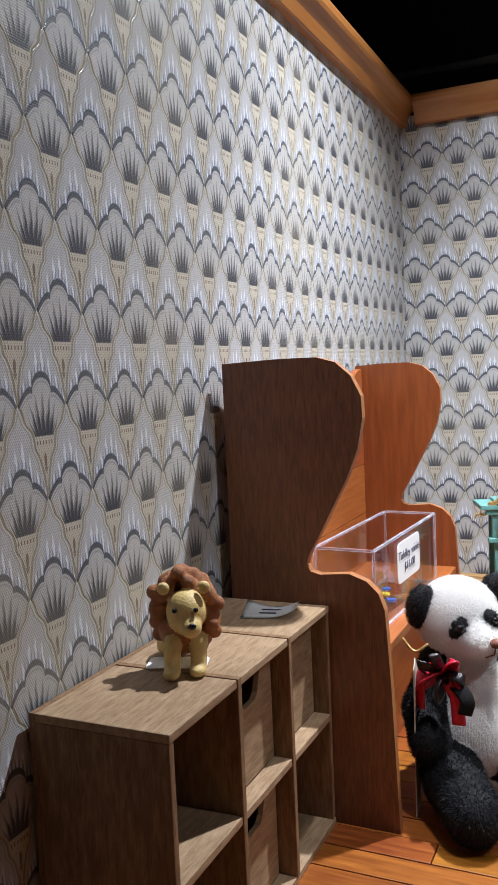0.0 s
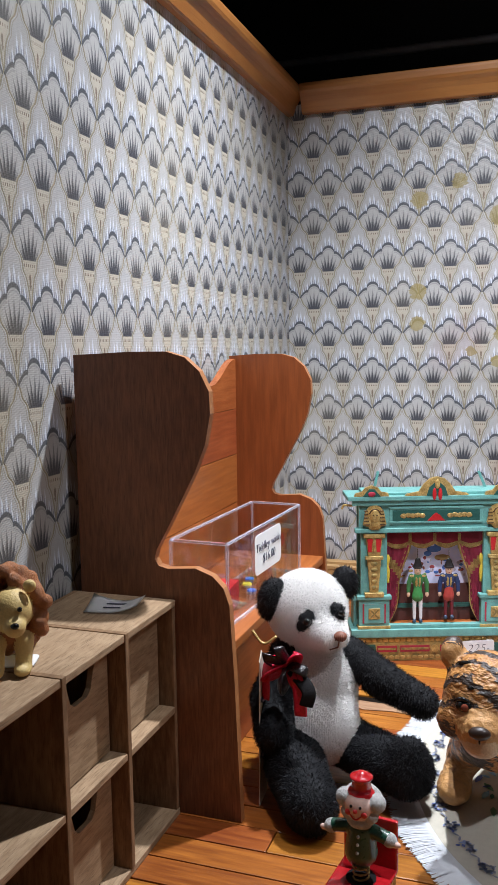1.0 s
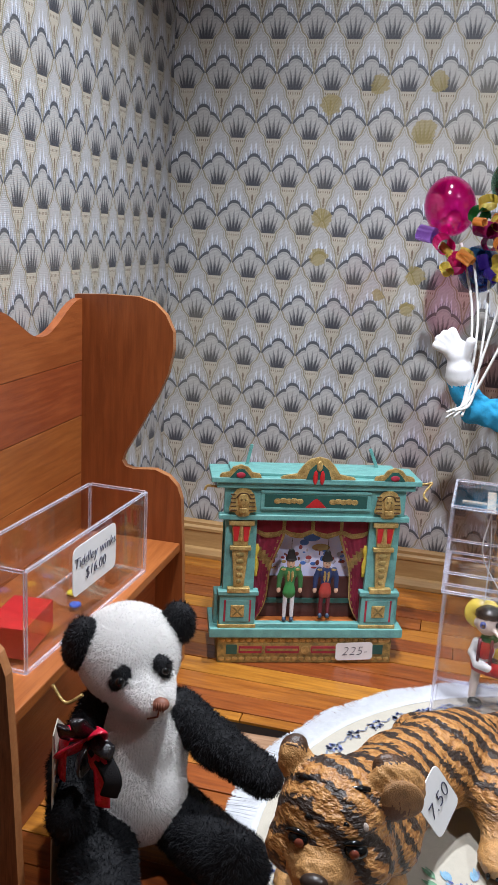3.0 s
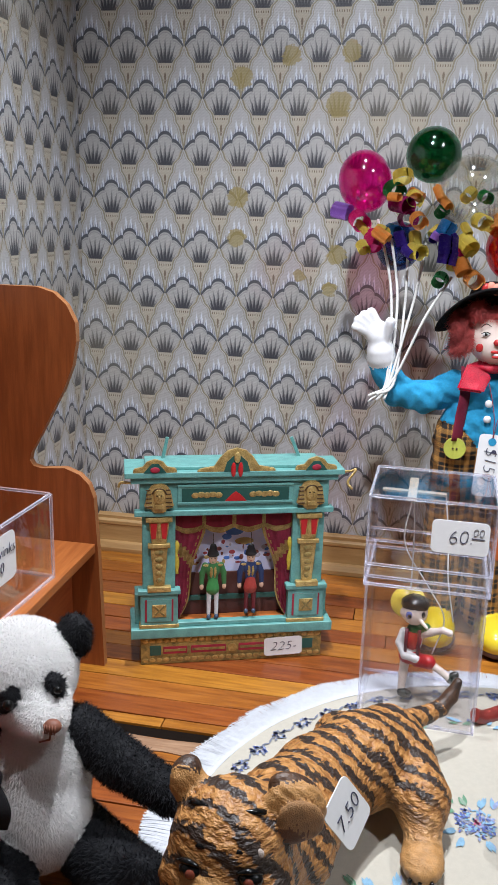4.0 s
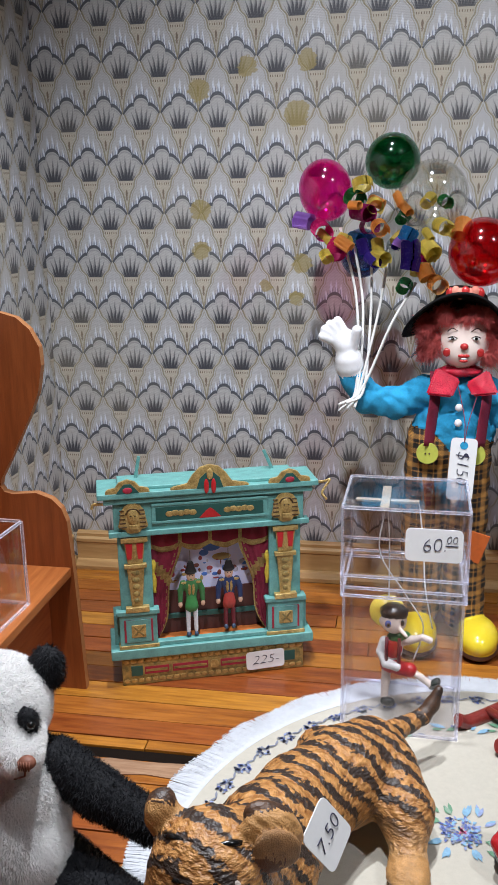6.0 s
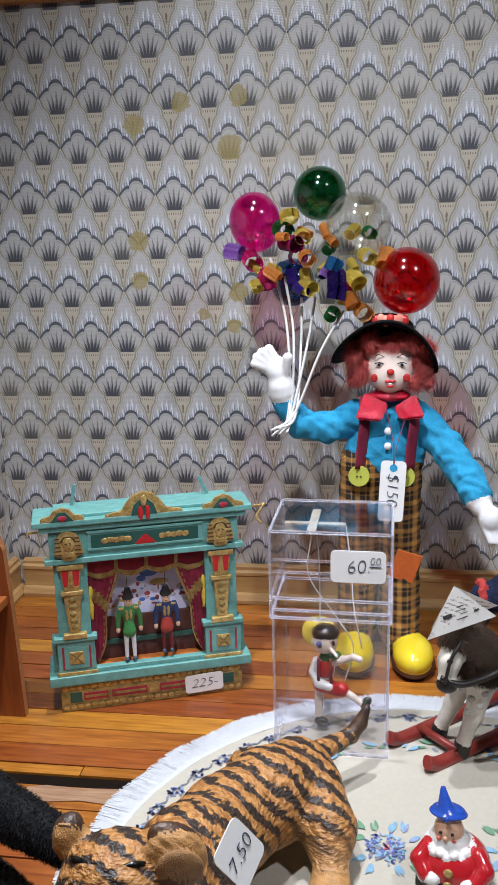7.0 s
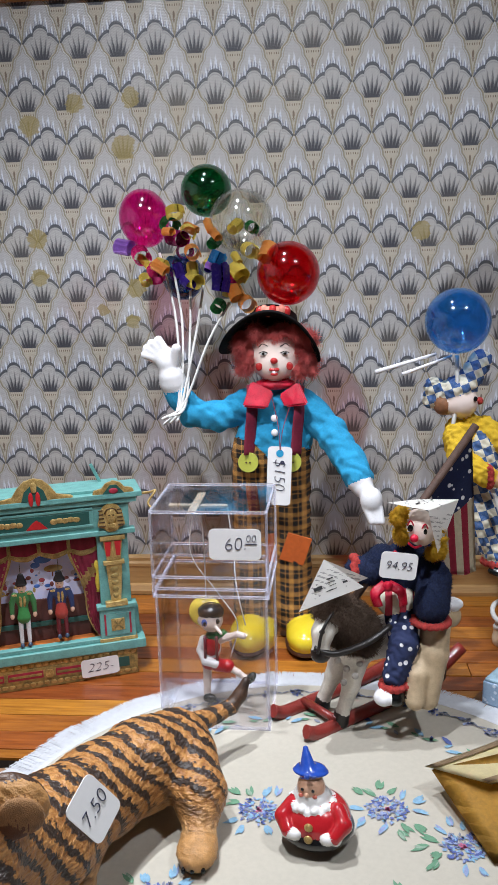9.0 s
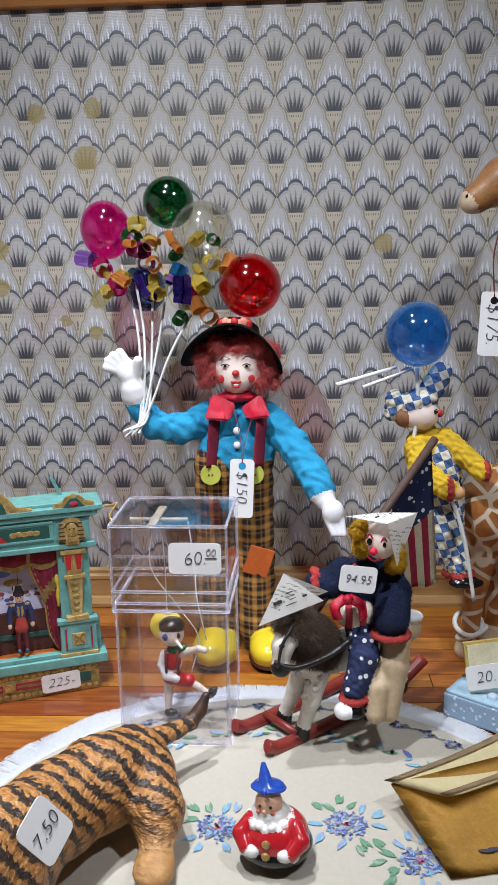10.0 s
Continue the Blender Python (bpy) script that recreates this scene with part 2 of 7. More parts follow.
M_SUB = paint("dark_gap", (0.012, 0.008, 0.006), 0.95, spec=0.05)
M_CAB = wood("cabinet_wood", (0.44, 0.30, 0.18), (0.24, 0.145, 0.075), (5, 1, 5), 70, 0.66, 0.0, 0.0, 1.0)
# Upright boards: same wood, their weaker lighting put into a darker colour.
M_CAB_SHADE = wood("cabinet_wood_upright_shaded", (0.30, 0.175, 0.088), (0.14, 0.070, 0.030), (5, 5, 1), 70, 0.66, 0.0, 0.0, 1.0)
# Panel wood darkened below the boards' tone for the little light on the far panel.
M_SETTLE_DIM = wood("settle_wood_dim", (0.29, 0.080, 0.020), (0.18, 0.044, 0.010), (12, 12, 1), 22, 0.38, 0.1)
M_WALNUT = wood("settle_outer_wood", (0.25, 0.092, 0.038), (0.12, 0.040, 0.016), (7, 7, 1), 60, 0.42, 0.1, 0.0, 1.0)
M_SETTLE_H = wood("settle_board_wood", (0.42, 0.135, 0.034), (0.26, 0.070, 0.016), (12, 1, 12), 22, 0.38, 0.1, 0.3)
M_EDGE = wood("settle_edge_wood", (0.40, 0.17, 0.06), (0.29, 0.105, 0.033), (8, 8, 8), 40, 0.5)
M_TEAL = paint("teal_paint", (0.155, 0.40, 0.375), 0.42, 0, 0.35, 110, 0.15)
M_DTEAL = paint("dark_green_paint", (0.02, 0.10, 0.085), 0.4)
M_GOLD = paint("gold_paint", (0.72, 0.52, 0.20), 0.34, 0.45, 0.45, 190, 0.4, second=(0.30, 0.19, 0.06))
M_PATINA = paint("dark_patina", (0.10, 0.055, 0.02), 0.5, 0.2, 0.4, 200, 0.3)
M_OLDGOLD = paint("old_gold_paint", (0.50, 0.34, 0.11), 0.42, 0.3, 0.6, 220, 0.4, second=(0.13, 0.12, 0.05))
M_RED = paint("red_paint", (0.55, 0.02, 0.025), 0.35, 0, 0.3)
M_CRIMSON = paint("crimson_cloth", (0.40, 0.022, 0.050), 0.7, 0, 0.4)
M_WHITE = paint("white_card", (0.80, 0.80, 0.80), 0.6, 0, 0.05, 40, 0.05)
M_INK = paint("dark_ink", (0.045, 0.045, 0.085), 0.6)
M_PRINT = paint("newspaper_ink", (0.06, 0.06, 0.065), 0.7)
M_ACRYL = thin("acrylic", (0.965, 0.96, 0.98))
# Whitish material of added bars that stand in for light caught in acrylic edges.
M_EDGE_SHEEN, _t, _b = base("acrylic_edge_sheen")
_b.inputs["Base Color"].default_value = (0.82, 0.82, 0.90, 1)
_b.inputs["Transmission Weight"].default_value, _b.inputs["Roughness"].default_value, _b.inputs["IOR"].default_value = 0.85, 0.12, 1.25
M_CLOTH = paint("cream_linen", (0.50, 0.465, 0.39), 0.85, 0, 0.08, 300, 0.3)
M_FRINGE = paint("white_fringe", (0.60, 0.62, 0.66), 0.85, 0, 0.1, 300, 0.2)
M_STAGE = paint("orange_stage", (0.55, 0.16, 0.035), 0.5)
M_TUBE = paint("grey_tube", (0.30, 0.30, 0.32), 0.35)


# ---- building helpers ----
def part(name, bm, material, parent=None, label="", smooth=False, at=None):
    """Links a bmesh as one mesh object. material: one or a list."""
    me = bpy.data.meshes.new(name)
    bm.to_mesh(me)
    bm.free()
    for m in (material if isinstance(material, (list, tuple)) else [material]):
        me.materials.append(m)
    if smooth:
        me.polygons.foreach_set("use_smooth", [True] * len(me.polygons))
    ob = new(name, me)
    if parent is not None:
        ob.parent = parent
    if at is not None:
        ob.matrix_basis = at
    if label:
        ob["label"] = label
    return ob


def thing(name, m=None, label="", category="", group="", kind=""):
    ob = new(name)
    ob.empty_display_size = 0.02
    if m is not None:
        ob.matrix_basis = m
    return tagged(ob, label, category, group, kind)


def block(lo, hi, bevel=0.0008, bm=None, slot=0, m=None):
    """A box between two corners, with softened edges."""
    own = bm is None
    bm2 = bmesh.new()
    r = bmesh.ops.create_cube(bm2, size=1)
    lo, hi = Vector(lo), Vector(hi)
    bmesh.ops.transform(bm2, matrix=Matrix.Translation((lo + hi) / 2) @ Matrix.Diagonal((*(hi - lo), 1)), verts=bm2.verts)
    if bevel:
        bmesh.ops.bevel(bm2, geom=bm2.edges[:], offset=min(bevel, 0.45 * min(hi - lo)), segments=2, affect="EDGES", profile=0.6)
    if m is not None:
        bmesh.ops.transform(bm2, matrix=m, verts=bm2.verts)
    for f in bm2.faces:
        f.material_index = slot
    if own:
        return bm2
    add(bm, bm2)
    return bm


def add(bm, other):
    me = bpy.data.meshes.new("tmp")
    other.to_mesh(me)
    other.free()
    bm.from_mesh(me)
    bpy.data.meshes.remove(me)


def ball(c, r, bm=None, slot=0, seg=20, m=None):
    own = bmesh.new()
    bmesh.ops.create_uvsphere(own, u_segments=seg, v_segments=seg // 2 + 2, radius=1)
    r = (r, r, r) if isinstance(r, (int, float)) else r
    bmesh.ops.transform(own, matrix=(m or Matrix.Identity(4)) @ Matrix.Translation(c) @ Matrix.Diagonal((*r, 1)), verts=own.verts)
    for f in own.faces:
        f.material_index, f.smooth = slot, True
    if bm is None:
        return own
    add(bm, own)
    return bm


def tube(points, radii, bm=None, slot=0, seg=10, flat=1.0):
    """A round bar along points."""
    own = bm if bm is not None else bmesh.new()
    pts = [Vector(p) for p in points]
    radii = [radii] * len(pts) if isinstance(radii, (int, float)) else radii
    rings, side = [], None
    for i, p in enumerate(pts):
        d = (pts[min(i + 1, len(pts) - 1)] - pts[max(i - 1, 0)]).normalized()
        if side is None:
            side = d.orthogonal().normalized()
        side = (side - d * side.dot(d)).normalized()
        up = d.cross(side)
        rings.append([own.verts.new(p + radii[i] * (math.cos(a) * side + flat * math.sin(a) * up)) for a in (2 * math.pi * k / seg for k in range(seg))])
    for a, b in zip(rings, rings[1:]):
        for k in range(seg):
            f = own.faces.new((a[k], a[(k + 1) % seg], b[(k + 1) % seg], b[k]))
            f.material_index, f.smooth = slot, True
    for ring in (rings[0][::-1], rings[-1]):
        own.faces.new(ring).material_index = slot
    return own


def curve_points(points, n=40):
    """A smooth line through points (Catmull-Rom)."""
    p = [Vector(q) for q in points]
    p = [p[0] * 2 - p[1]] + p + [p[-1] * 2 - p[-2]]
    out = []
    for k in range(n + 1):
        s = k / n * (len(p) - 3)
        i = min(int(s), len(p) - 4)
        f = s - i
        a, b, c, d = p[i:i + 4]
        out.append(0.5 * (2 * b + (c - a) * f + (2 * a - 5 * b + 4 * c - d) * f * f + (3 * b - a - 3 * c + d) * f ** 3))
    return out


def prism(outline, depth, m, slot=0, bevel=0.0, edge_slot=None):
    """A flat shape (x, z) with thickness along y from 0 to depth."""
    bm = bmesh.new()
    a = [bm.verts.new((x, 0, z)) for x, z in outline]
    b = [bm.verts.new((x, depth, z)) for x, z in outline]
    bm.faces.new(a).material_index = slot
    bm.faces.new(b[::-1]).material_index = slot
    for i in range(len(a)):
        f = bm.faces.new((a[i], b[i], b[(i + 1) % len(a)], a[(i + 1) % len(a)]))
        f.material_index = slot if edge_slot is None else edge_slot
    bmesh.ops.recalc_face_normals(bm, faces=bm.faces[:])
    bmesh.ops.transform(bm, matrix=m, verts=bm.verts)
    if bevel:
        bmesh.ops.bevel(bm, geom=[e for e in bm.edges if e.calc_face_angle(0) > 0.9], offset=bevel, segments=2, affect="EDGES")
    return bm


def lettering(text, size, m, parent, material=None, shear=0.15, name="price_text"):
    cu = bpy.data.curves.new("lettering", "FONT")
    cu.body, cu.size, cu.shear, cu.align_x, cu.align_y = text, size, shear, "CENTER", "CENTER"
    cu.extrude, cu.resolution_u, cu.offset = 0.0002, 4, -0.027 * size
    tmp = new("tmp_text", cu)
    me = bpy.data.meshes.new_from_object(tmp)
    bpy.data.objects.remove(tmp)
    me.name = name
    me.materials.clear()
    me.materials.append(material or M_INK)
    ob = new(name, me)
    ob.parent = parent
    ob.matrix_basis = m
    return ob


def card(name, w, h, m, label, text="", size=0.01, turn=0, category="price tag", thick=0.0006, material=None, shear=0.15, bars=0):
    """A paper tag standing in its own x-z plane, facing -y."""
    own = thing(name, m, label, category)
    r = min(w, h) * 0.16
    outline = []
    for cx, cz, a0 in ((w / 2 - r, h / 2 - r, 0), (-w / 2 + r, h / 2 - r, 90), (-w / 2 + r, -h / 2 + r, 180), (w / 2 - r, -h / 2 + r, 270)):
        outline += [(cx + r * math.cos(radians(a0 + k * 30)), cz + r * math.sin(radians(a0 + k * 30))) for k in range(4)]
    part("paper", prism(outline, thick, Matrix.Identity(4)), material or M_WHITE, own)
    if text:
        lettering(text, size, pose(0, -0.0004, 0, 90, 0, 0) @ pose(0, 0, 0, 0, 0, turn), own, shear=shear)
    for k in range(bars):
        part("writing_bar", block((-w * 0.3, -0.0005, h * (0.22 - 0.26 * k)), (w * (0.3 - 0.1 * k), -0.0001, h * (0.28 - 0.26 * k)), 0), M_INK, own)
    return own


# smooth bodies out of blended round forms
def ell(c, r, slot=0, rot=(0, 0, 0), k=None):
    return ("e", np.array(c, float), np.array(r if not isinstance(r, (int, float)) else (r, r, r), float), slot, np.array(Euler([radians(a) for a in rot]).to_matrix()), k)


def cone(a, b, ra, rb, slot=0, k=None):
    return ("c", np.array(a, float), np.array(b, float), slot, (ra, rb), k)


def chain(points, radii, slot=0, k=None):
    return [cone(points[i], points[i + 1], radii[i], radii[i + 1], slot, k) for i in range(len(points) - 1)]


def sculpt(prims, step=0.0012, k=0.003):
    """One skin over all forms (surface nets); every face takes the slot of its nearest form."""
    lo, hi = np.full(3, 9e9), np.full(3, -9e9)
    for p in prims:
        if p[0] == "e":
            ext = np.sqrt(((p[4] * p[2]) ** 2).sum(1))
            lo, hi = np.minimum(lo, p[1] - ext), np.maximum(hi, p[1] + ext)
        else:
            for q, r in ((p[1], p[4][0]), (p[2], p[4][1])):
                lo, hi = np.minimum(lo, q - r), np.maximum(hi, q + r)
    lo, hi = lo - 3 * step, hi + 3 * step
    n = np.ceil((hi - lo) / step).astype(int) + 1
    axes = [lo[i] + step * np.arange(n[i]) for i in range(3)]
    dist = np.full(n, 1.0, np.float32)
    near = np.full(n, 1.0, np.float32)
    slot = np.zeros(n, np.int8)
    for p in prims:
        kk = k if p[5] is None else p[5]
        if p[0] == "e":
            ext = np.sqrt(((p[4] * p[2]) ** 2).sum(1))
            a, b = p[1] - ext, p[1] + ext
        else:
            a, b = np.minimum(p[1] - p[4][0], p[2] - p[4][1]), np.maximum(p[1] + p[4][0], p[2] + p[4][1])
        i0 = np.clip(((a - lo - 4 * kk - 3 * step) / step).astype(int), 0, n - 1)
        i1 = np.clip(((b - lo + 4 * kk + 3 * step) / step).astype(int) + 2, 1, n)
        cut = tuple(slice(i0[i], i1[i]) for i in range(3))
        g = np.stack(np.meshgrid(*[axes[i][cut[i]] for i in range(3)], indexing="ij"), -1)
        if p[0] == "e":
            q = (g - p[1]) @ p[4]
            k0 = np.sqrt(((q / p[2]) ** 2).sum(-1))
            k1 = np.sqrt(((q / p[2] ** 2) ** 2).sum(-1)) + 1e-9
            d = k0 * (k0 - 1) / k1
        else:
            ab = p[2] - p[1]
            h = np.clip(((g - p[1]) @ ab) / (ab @ ab + 1e-12), 0, 1)
            d = np.linalg.norm(g - p[1] - h[..., None] * ab, axis=-1) - (p[4][0] + (p[4][1] - p[4][0]) * h)
        d = d.astype(np.float32)
        old = dist[cut]
        hh = np.clip(0.5 + 0.5 * (old - d) / kk, 0, 1)
        dist[cut] = old + (d - old) * hh - kk * hh * (1 - hh)
        closer = d < near[cut] if p[5] is None else d < np.maximum(near[cut], 0.0005)
        near[cut] = np.where(closer, np.minimum(d, near[cut]), near[cut])
        slot[cut] = np.where(closer, p[3], slot[cut])
    inside = dist < 0
    c = [inside[x:n[0] - 1 + x, y:n[1] - 1 + y, z:n[2] - 1 + z] for x in (0, 1) for y in (0, 1) for z in (0, 1)]
    total = sum(a.astype(np.int8) for a in c)
    cells = np.argwhere((total > 0) & (total < 8))
    index = np.full(n - 1, -1, np.int64)
    index[tuple(cells.T)] = np.arange(len(cells))
    acc, cnt = np.zeros((len(cells), 3)), np.zeros(len(cells))
    corners = [np.array((x, y, z)) for x in (0, 1) for y in (0, 1) for z in (0, 1)]
    for i in range(8):
        for j in range(i + 1, 8):
            if abs(corners[i] - corners[j]).sum() != 1:
                continue
            a, b = dist[tuple((cells + corners[i]).T)], dist[tuple((cells + corners[j]).T)]
            cross = (a < 0) != (b < 0)
            s = np.where(cross, a / np.where(cross, a - b, 1), 0)
            acc += np.where(cross[:, None], corners[i] + s[:, None] * (corners[j] - corners[i]), 0)
            cnt += cross
    verts = lo + step * (cells + acc / cnt[:, None])
    faces, slots = [], []
    for ax in range(3):
        u, v = (ax + 1) % 3, (ax + 2) % 3
        a = inside
        b = np.roll(inside, -1, ax)
        e = np.argwhere(a != b)
        ok = (e[:, ax] < n[ax] - 1) & (e[:, u] > 0) & (e[:, v] > 0) & (e[:, u] < n[u] - 1) & (e[:, v] < n[v] - 1)
        e = e[ok]
        du, dv = np.eye(3, dtype=int)[u], np.eye(3, dtype=int)[v]
        q = np.stack([index[tuple((e - w).T)] for w in (du * 0, du, du + dv, dv)], 1)
        good = (q >= 0).all(1)
        q, e = q[good], e[good]
        flip = inside[tuple(e.T)]
        q = np.where(flip[:, None], q, q[:, ::-1])
        faces.append(q)
        slots.append(slot[tuple(e.T)])
    return verts, np.concatenate(faces), np.concatenate(slots)


def body(name, prims, mats, m=None, step=0.0012, k=0.003, label="", category="", parent=None, extra=None, group="", wrinkle=None):
    """A figure as one mesh. wrinkle: slot -> (depth, fineness) of its folds. extra: a bmesh with more of it (slots as in mats)."""
    v, f, s = sculpt(prims, step, k)
    if wrinkle:
        fn = np.cross(v[f[:, 2]] - v[f[:, 0]], v[f[:, 3]] - v[f[:, 1]])
        vn, vs = np.zeros_like(v), np.zeros(len(v), int)
        for c in range(4):
            np.add.at(vn, f[:, c], fn)
            vs[f[:, c]] = s
        vn /= np.linalg.norm(vn, axis=1)[:, None] + 1e-12
        for sl, (amp, q) in wrinkle.items():
            x, y, z = v.T * q
            h = np.sin(x + 2.1 * np.sin(0.7 * z + 1.3 * y)) * np.sin(0.8 * z + 1.9 * np.sin(0.9 * y + 0.6 * x)) + 0.5 * np.sin(2.3 * z + 1.7 * x + 1.5 * np.sin(2.1 * y))
            v = v + vn * (amp * h * (vs == sl))[:, None]
    me = bpy.data.meshes.new(name)
    me.from_pydata(v.tolist(), [], f.tolist())
    me.polygons.foreach_set("material_index", s.astype(np.int32))
    me.polygons.foreach_set("use_smooth", np.ones(len(f), bool))
    if extra is not None:
        bm = bmesh.new()
        bm.from_mesh(me)
        add(bm, extra)
        bm.to_mesh(me)
        bm.free()
    for mt in mats:
        me.materials.append(mt)
    me.update()
    ob = new(name, me)
    if parent is not None:
        ob.parent = parent
    if m is not None:
        ob.matrix_basis = m
    return tagged(ob, label, category, group)


def fur(prims, step, k, slots, count, length, seed=1):
    """Short hairs on a body: slim triangles, in one bmesh."""
    v, f, s = sculpt(prims, step, k)
    rng = np.random.default_rng(seed)
    tri = v[f]
    nrm = np.cross(tri[:, 1] - tri[:, 0], tri[:, 2] - tri[:, 0])
    ln = np.linalg.norm(nrm, axis=1) + 1e-12
    nrm = nrm / ln[:, None]
    ok = np.argwhere(np.isin(s, slots))[:, 0]
    pick = rng.choice(ok, count)
    w = rng.random((count, 4)) ** 1.0
    w /= w.sum(1)[:, None]
    p = (tri[pick] * w[:, :, None]).sum(1)
    d = 0.55 * nrm[pick] + rng.normal(0, 0.28, (count, 3)) + np.array((0, 0, -0.40))
    d /= np.linalg.norm(d, axis=1)[:, None]
    side = np.cross(d, nrm[pick] + rng.normal(0, 0.25, (count, 3)))
    side /= np.linalg.norm(side, axis=1)[:, None]
    L = length * (0.6 + 0.8 * rng.random(count))[:, None]
    wd = 0.00022
    vs = np.stack([p - side * wd, p + side * wd, p + d * L], 1).reshape(-1, 3)
    me = bpy.data.meshes.new("tmp")
    me.from_pydata(vs.tolist(), [], np.arange(count * 3).reshape(-1, 3).tolist())
    me.polygons.foreach_set("material_index", s[pick].astype(np.int32))
    bm = bmesh.new()
    bm.from_mesh(me)
    bpy.data.meshes.remove(me)
    return bm


# ---- structure ----
XL, YB, ZT = 0.016, 1.055, 0.548
tagged(part("wall_north", block((-0.02, YB, -0.03), (1.25, YB + 0.03, ZT + 0.012), 0), M_WALL_B), "back wall papered in silver-grey scalloped fan wallpaper with glue stains", "wall", kind="structure")
tagged(part("wall_west", block((XL - 0.03, -0.35, -0.03), (XL, YB - 0.0005, ZT + 0.012), 0), M_WALL_L), "side wall papered in glossy silver-grey scalloped fan wallpaper", "wall", kind="structure")
tagged(part("wall_east", block((1.25, -0.35, -0.03), (1.28, YB + 0.03, 0.9), 0), M_PLASTER), "plain pale side wall", "wall", kind="structure")
tagged(part("wall_upper_north", block((-0.3, 1.25, 0.3), (1.4, 1.28, 1.0), 0), M_BLACK), "black surface above the wood trim", "wall", kind="structure")
tagged(part("wall_upper_west", block((-0.30, -0.35, 0.3), (-0.27, 1.28, 1.0), 0), M_BLACK), "black surface above the wood trim", "wall", kind="structure")
tagged(part("ceiling", block((-0.3, -0.35, 0.97), (1.4, 1.28, 1.0), 0), M_BLACK), "black ceiling of the display case", "ceiling", kind="structure")
tagged(part("ground", block((-2, -2.5, -0.06), (3, 1.4, -0.03), 0), M_SUB), "dark ground under the floorboards", "ground", kind="structure")
tagged(part("tube_rail", tube([(-0.25, 1.16, 0.640), (1.3, 1.16, 0.640)], 0.005), M_TUBE, smooth=True), "grey tube in the dark above the trim", "rail", kind="structure")


def moulding(profile, a, b, out):
    """A strip from a to b; profile: (outward, up) steps."""
    bm = bmesh.new()
    a, b, out = Vector(a), Vector(b), Vector(out)
    ends = [[bm.verts.new(p + out * o + Vector((0, 0, u))) for o, u in profile] for p in (a, b)]
    n = len(profile)
    for i in range(n):
        bm.faces.new((ends[0][i], ends[0][(i + 1) % n], ends[1][(i + 1) % n], ends[1][i]))
    bm.faces.new(ends[0][::-1])
    bm.faces.new(ends[1])
    bmesh.ops.recalc_face_normals(bm, faces=bm.faces[:])
    return bm


TRIM = [(0, 0), (0.006, 0), (0.0075, 0.001), (0.0085, 0.004), (0.0105, 0.010), (0.0138, 0.015), (0.0172, 0.0185), (0.0186, 0.0215), (0.019, 0.026), (0.0182, 0.029), (0.017, 0.030), (-0.02, 0.030), (-0.02, 0.013), (0, 0.013)]
tagged(part("trim", moulding(TRIM, (XL + 0.019, YB, ZT), (1.25, YB, ZT), (0, -1, 0)), M_TRIM), "varnished wooden crown moulding on the wall top", "trim", kind="structure")
tagged(part("trim", moulding(TRIM, (XL, -0.35, ZT), (XL, YB, ZT), (1, 0, 0)), M_TRIMY), "varnished wooden crown moulding on the wall top", "trim", kind="structure")
SKIRT = [(0, 0.0), (0.012, 0.0), (0.0125, 0.004), (0.010, 0.009), (0.0065, 0.010), (0.0065, 0.027), (0.0075, 0.028), (0.0075, 0.031), (0.005, 0.033), (0.005, 0.036), (0.003, 0.0375), (0, 0.038)]
tagged(part("baseboard", moulding(SKIRT, (XL + 0.0125, YB, 0), (1.25, YB, 0), (0, -1, 0)), M_BASE), "light varnished wooden baseboard", "baseboard", kind="structure")
tagged(part("baseboard", moulding(SKIRT, (XL, -0.35, 0), (XL, YB, 0), (1, 0, 0)), M_BASE), "light varnished wooden baseboard", "baseboard", kind="structure")

floor = tagged(part("floor", block((XL - 0.03, -0.35, -0.03), (1.25, YB, -0.0105), 0), M_SUB), "narrow orange-varnished wooden floorboards with worn gaps", "floor", kind="structure")


def planks():
    rng = random.Random(4)
    y, w = YB - 0.012, 0.0222
    meshes = {}
    while y > -0.3:
        x = XL - rng.random() * 0.25
        gap = 0.0010
        while x < 1.25:
            n = rng.choice((0.22, 0.30, 0.38))
            y0 = y - w + gap
            if y - w < 0.775 < y and x + n > 0.10 and x < 0.26:
                y0 += 0.0115                      # the broken seam
            key = (n, round(y - y0, 4))
            if key not in meshes:
                bm = block((0, 0, -0.0105), (n - 0.0007, y - y0, 0.0), 0.0005)
                me = bpy.data.meshes.new("plank")
                bm.to_mesh(me)
                bm.free()
                me.materials.append(M_PLANK)
                meshes[key] = me
            ob = new("plank", meshes[key])
            ob.parent = floor
            ob.matrix_basis = pose(x, y0, rng.uniform(-0.0003, 0.0002), rng.uniform(-0.3, 0.3), 0, 0)
            x += n
        y -= w


planks()
# Black block added just below the boards; it gives the open seam its shade.
part("gap_shade_strip", block((0.09, 0.7546, -0.0105), (0.275, 0.7657, -0.0012), 0), M_SUB, floor, "black strip added for the shade inside a broken seam")
patch_bm = prism([(0.0, 0.0), (0.012, 0.003), (0.035, 0.002), (0.068, 0.004), (0.085, 0.0), (0.090, -0.009), (0.070, -0.013), (0.040, -0.010), (0.018, -0.013), (0.004, -0.008)], 0.0006, pose(0, 0, 0, -90, 0, 0))
part("worn_patch", patch_bm, M_BARE, floor, "bare splintered patch beside a broken seam", at=pose(0.150, 0.7505, 0.0008))


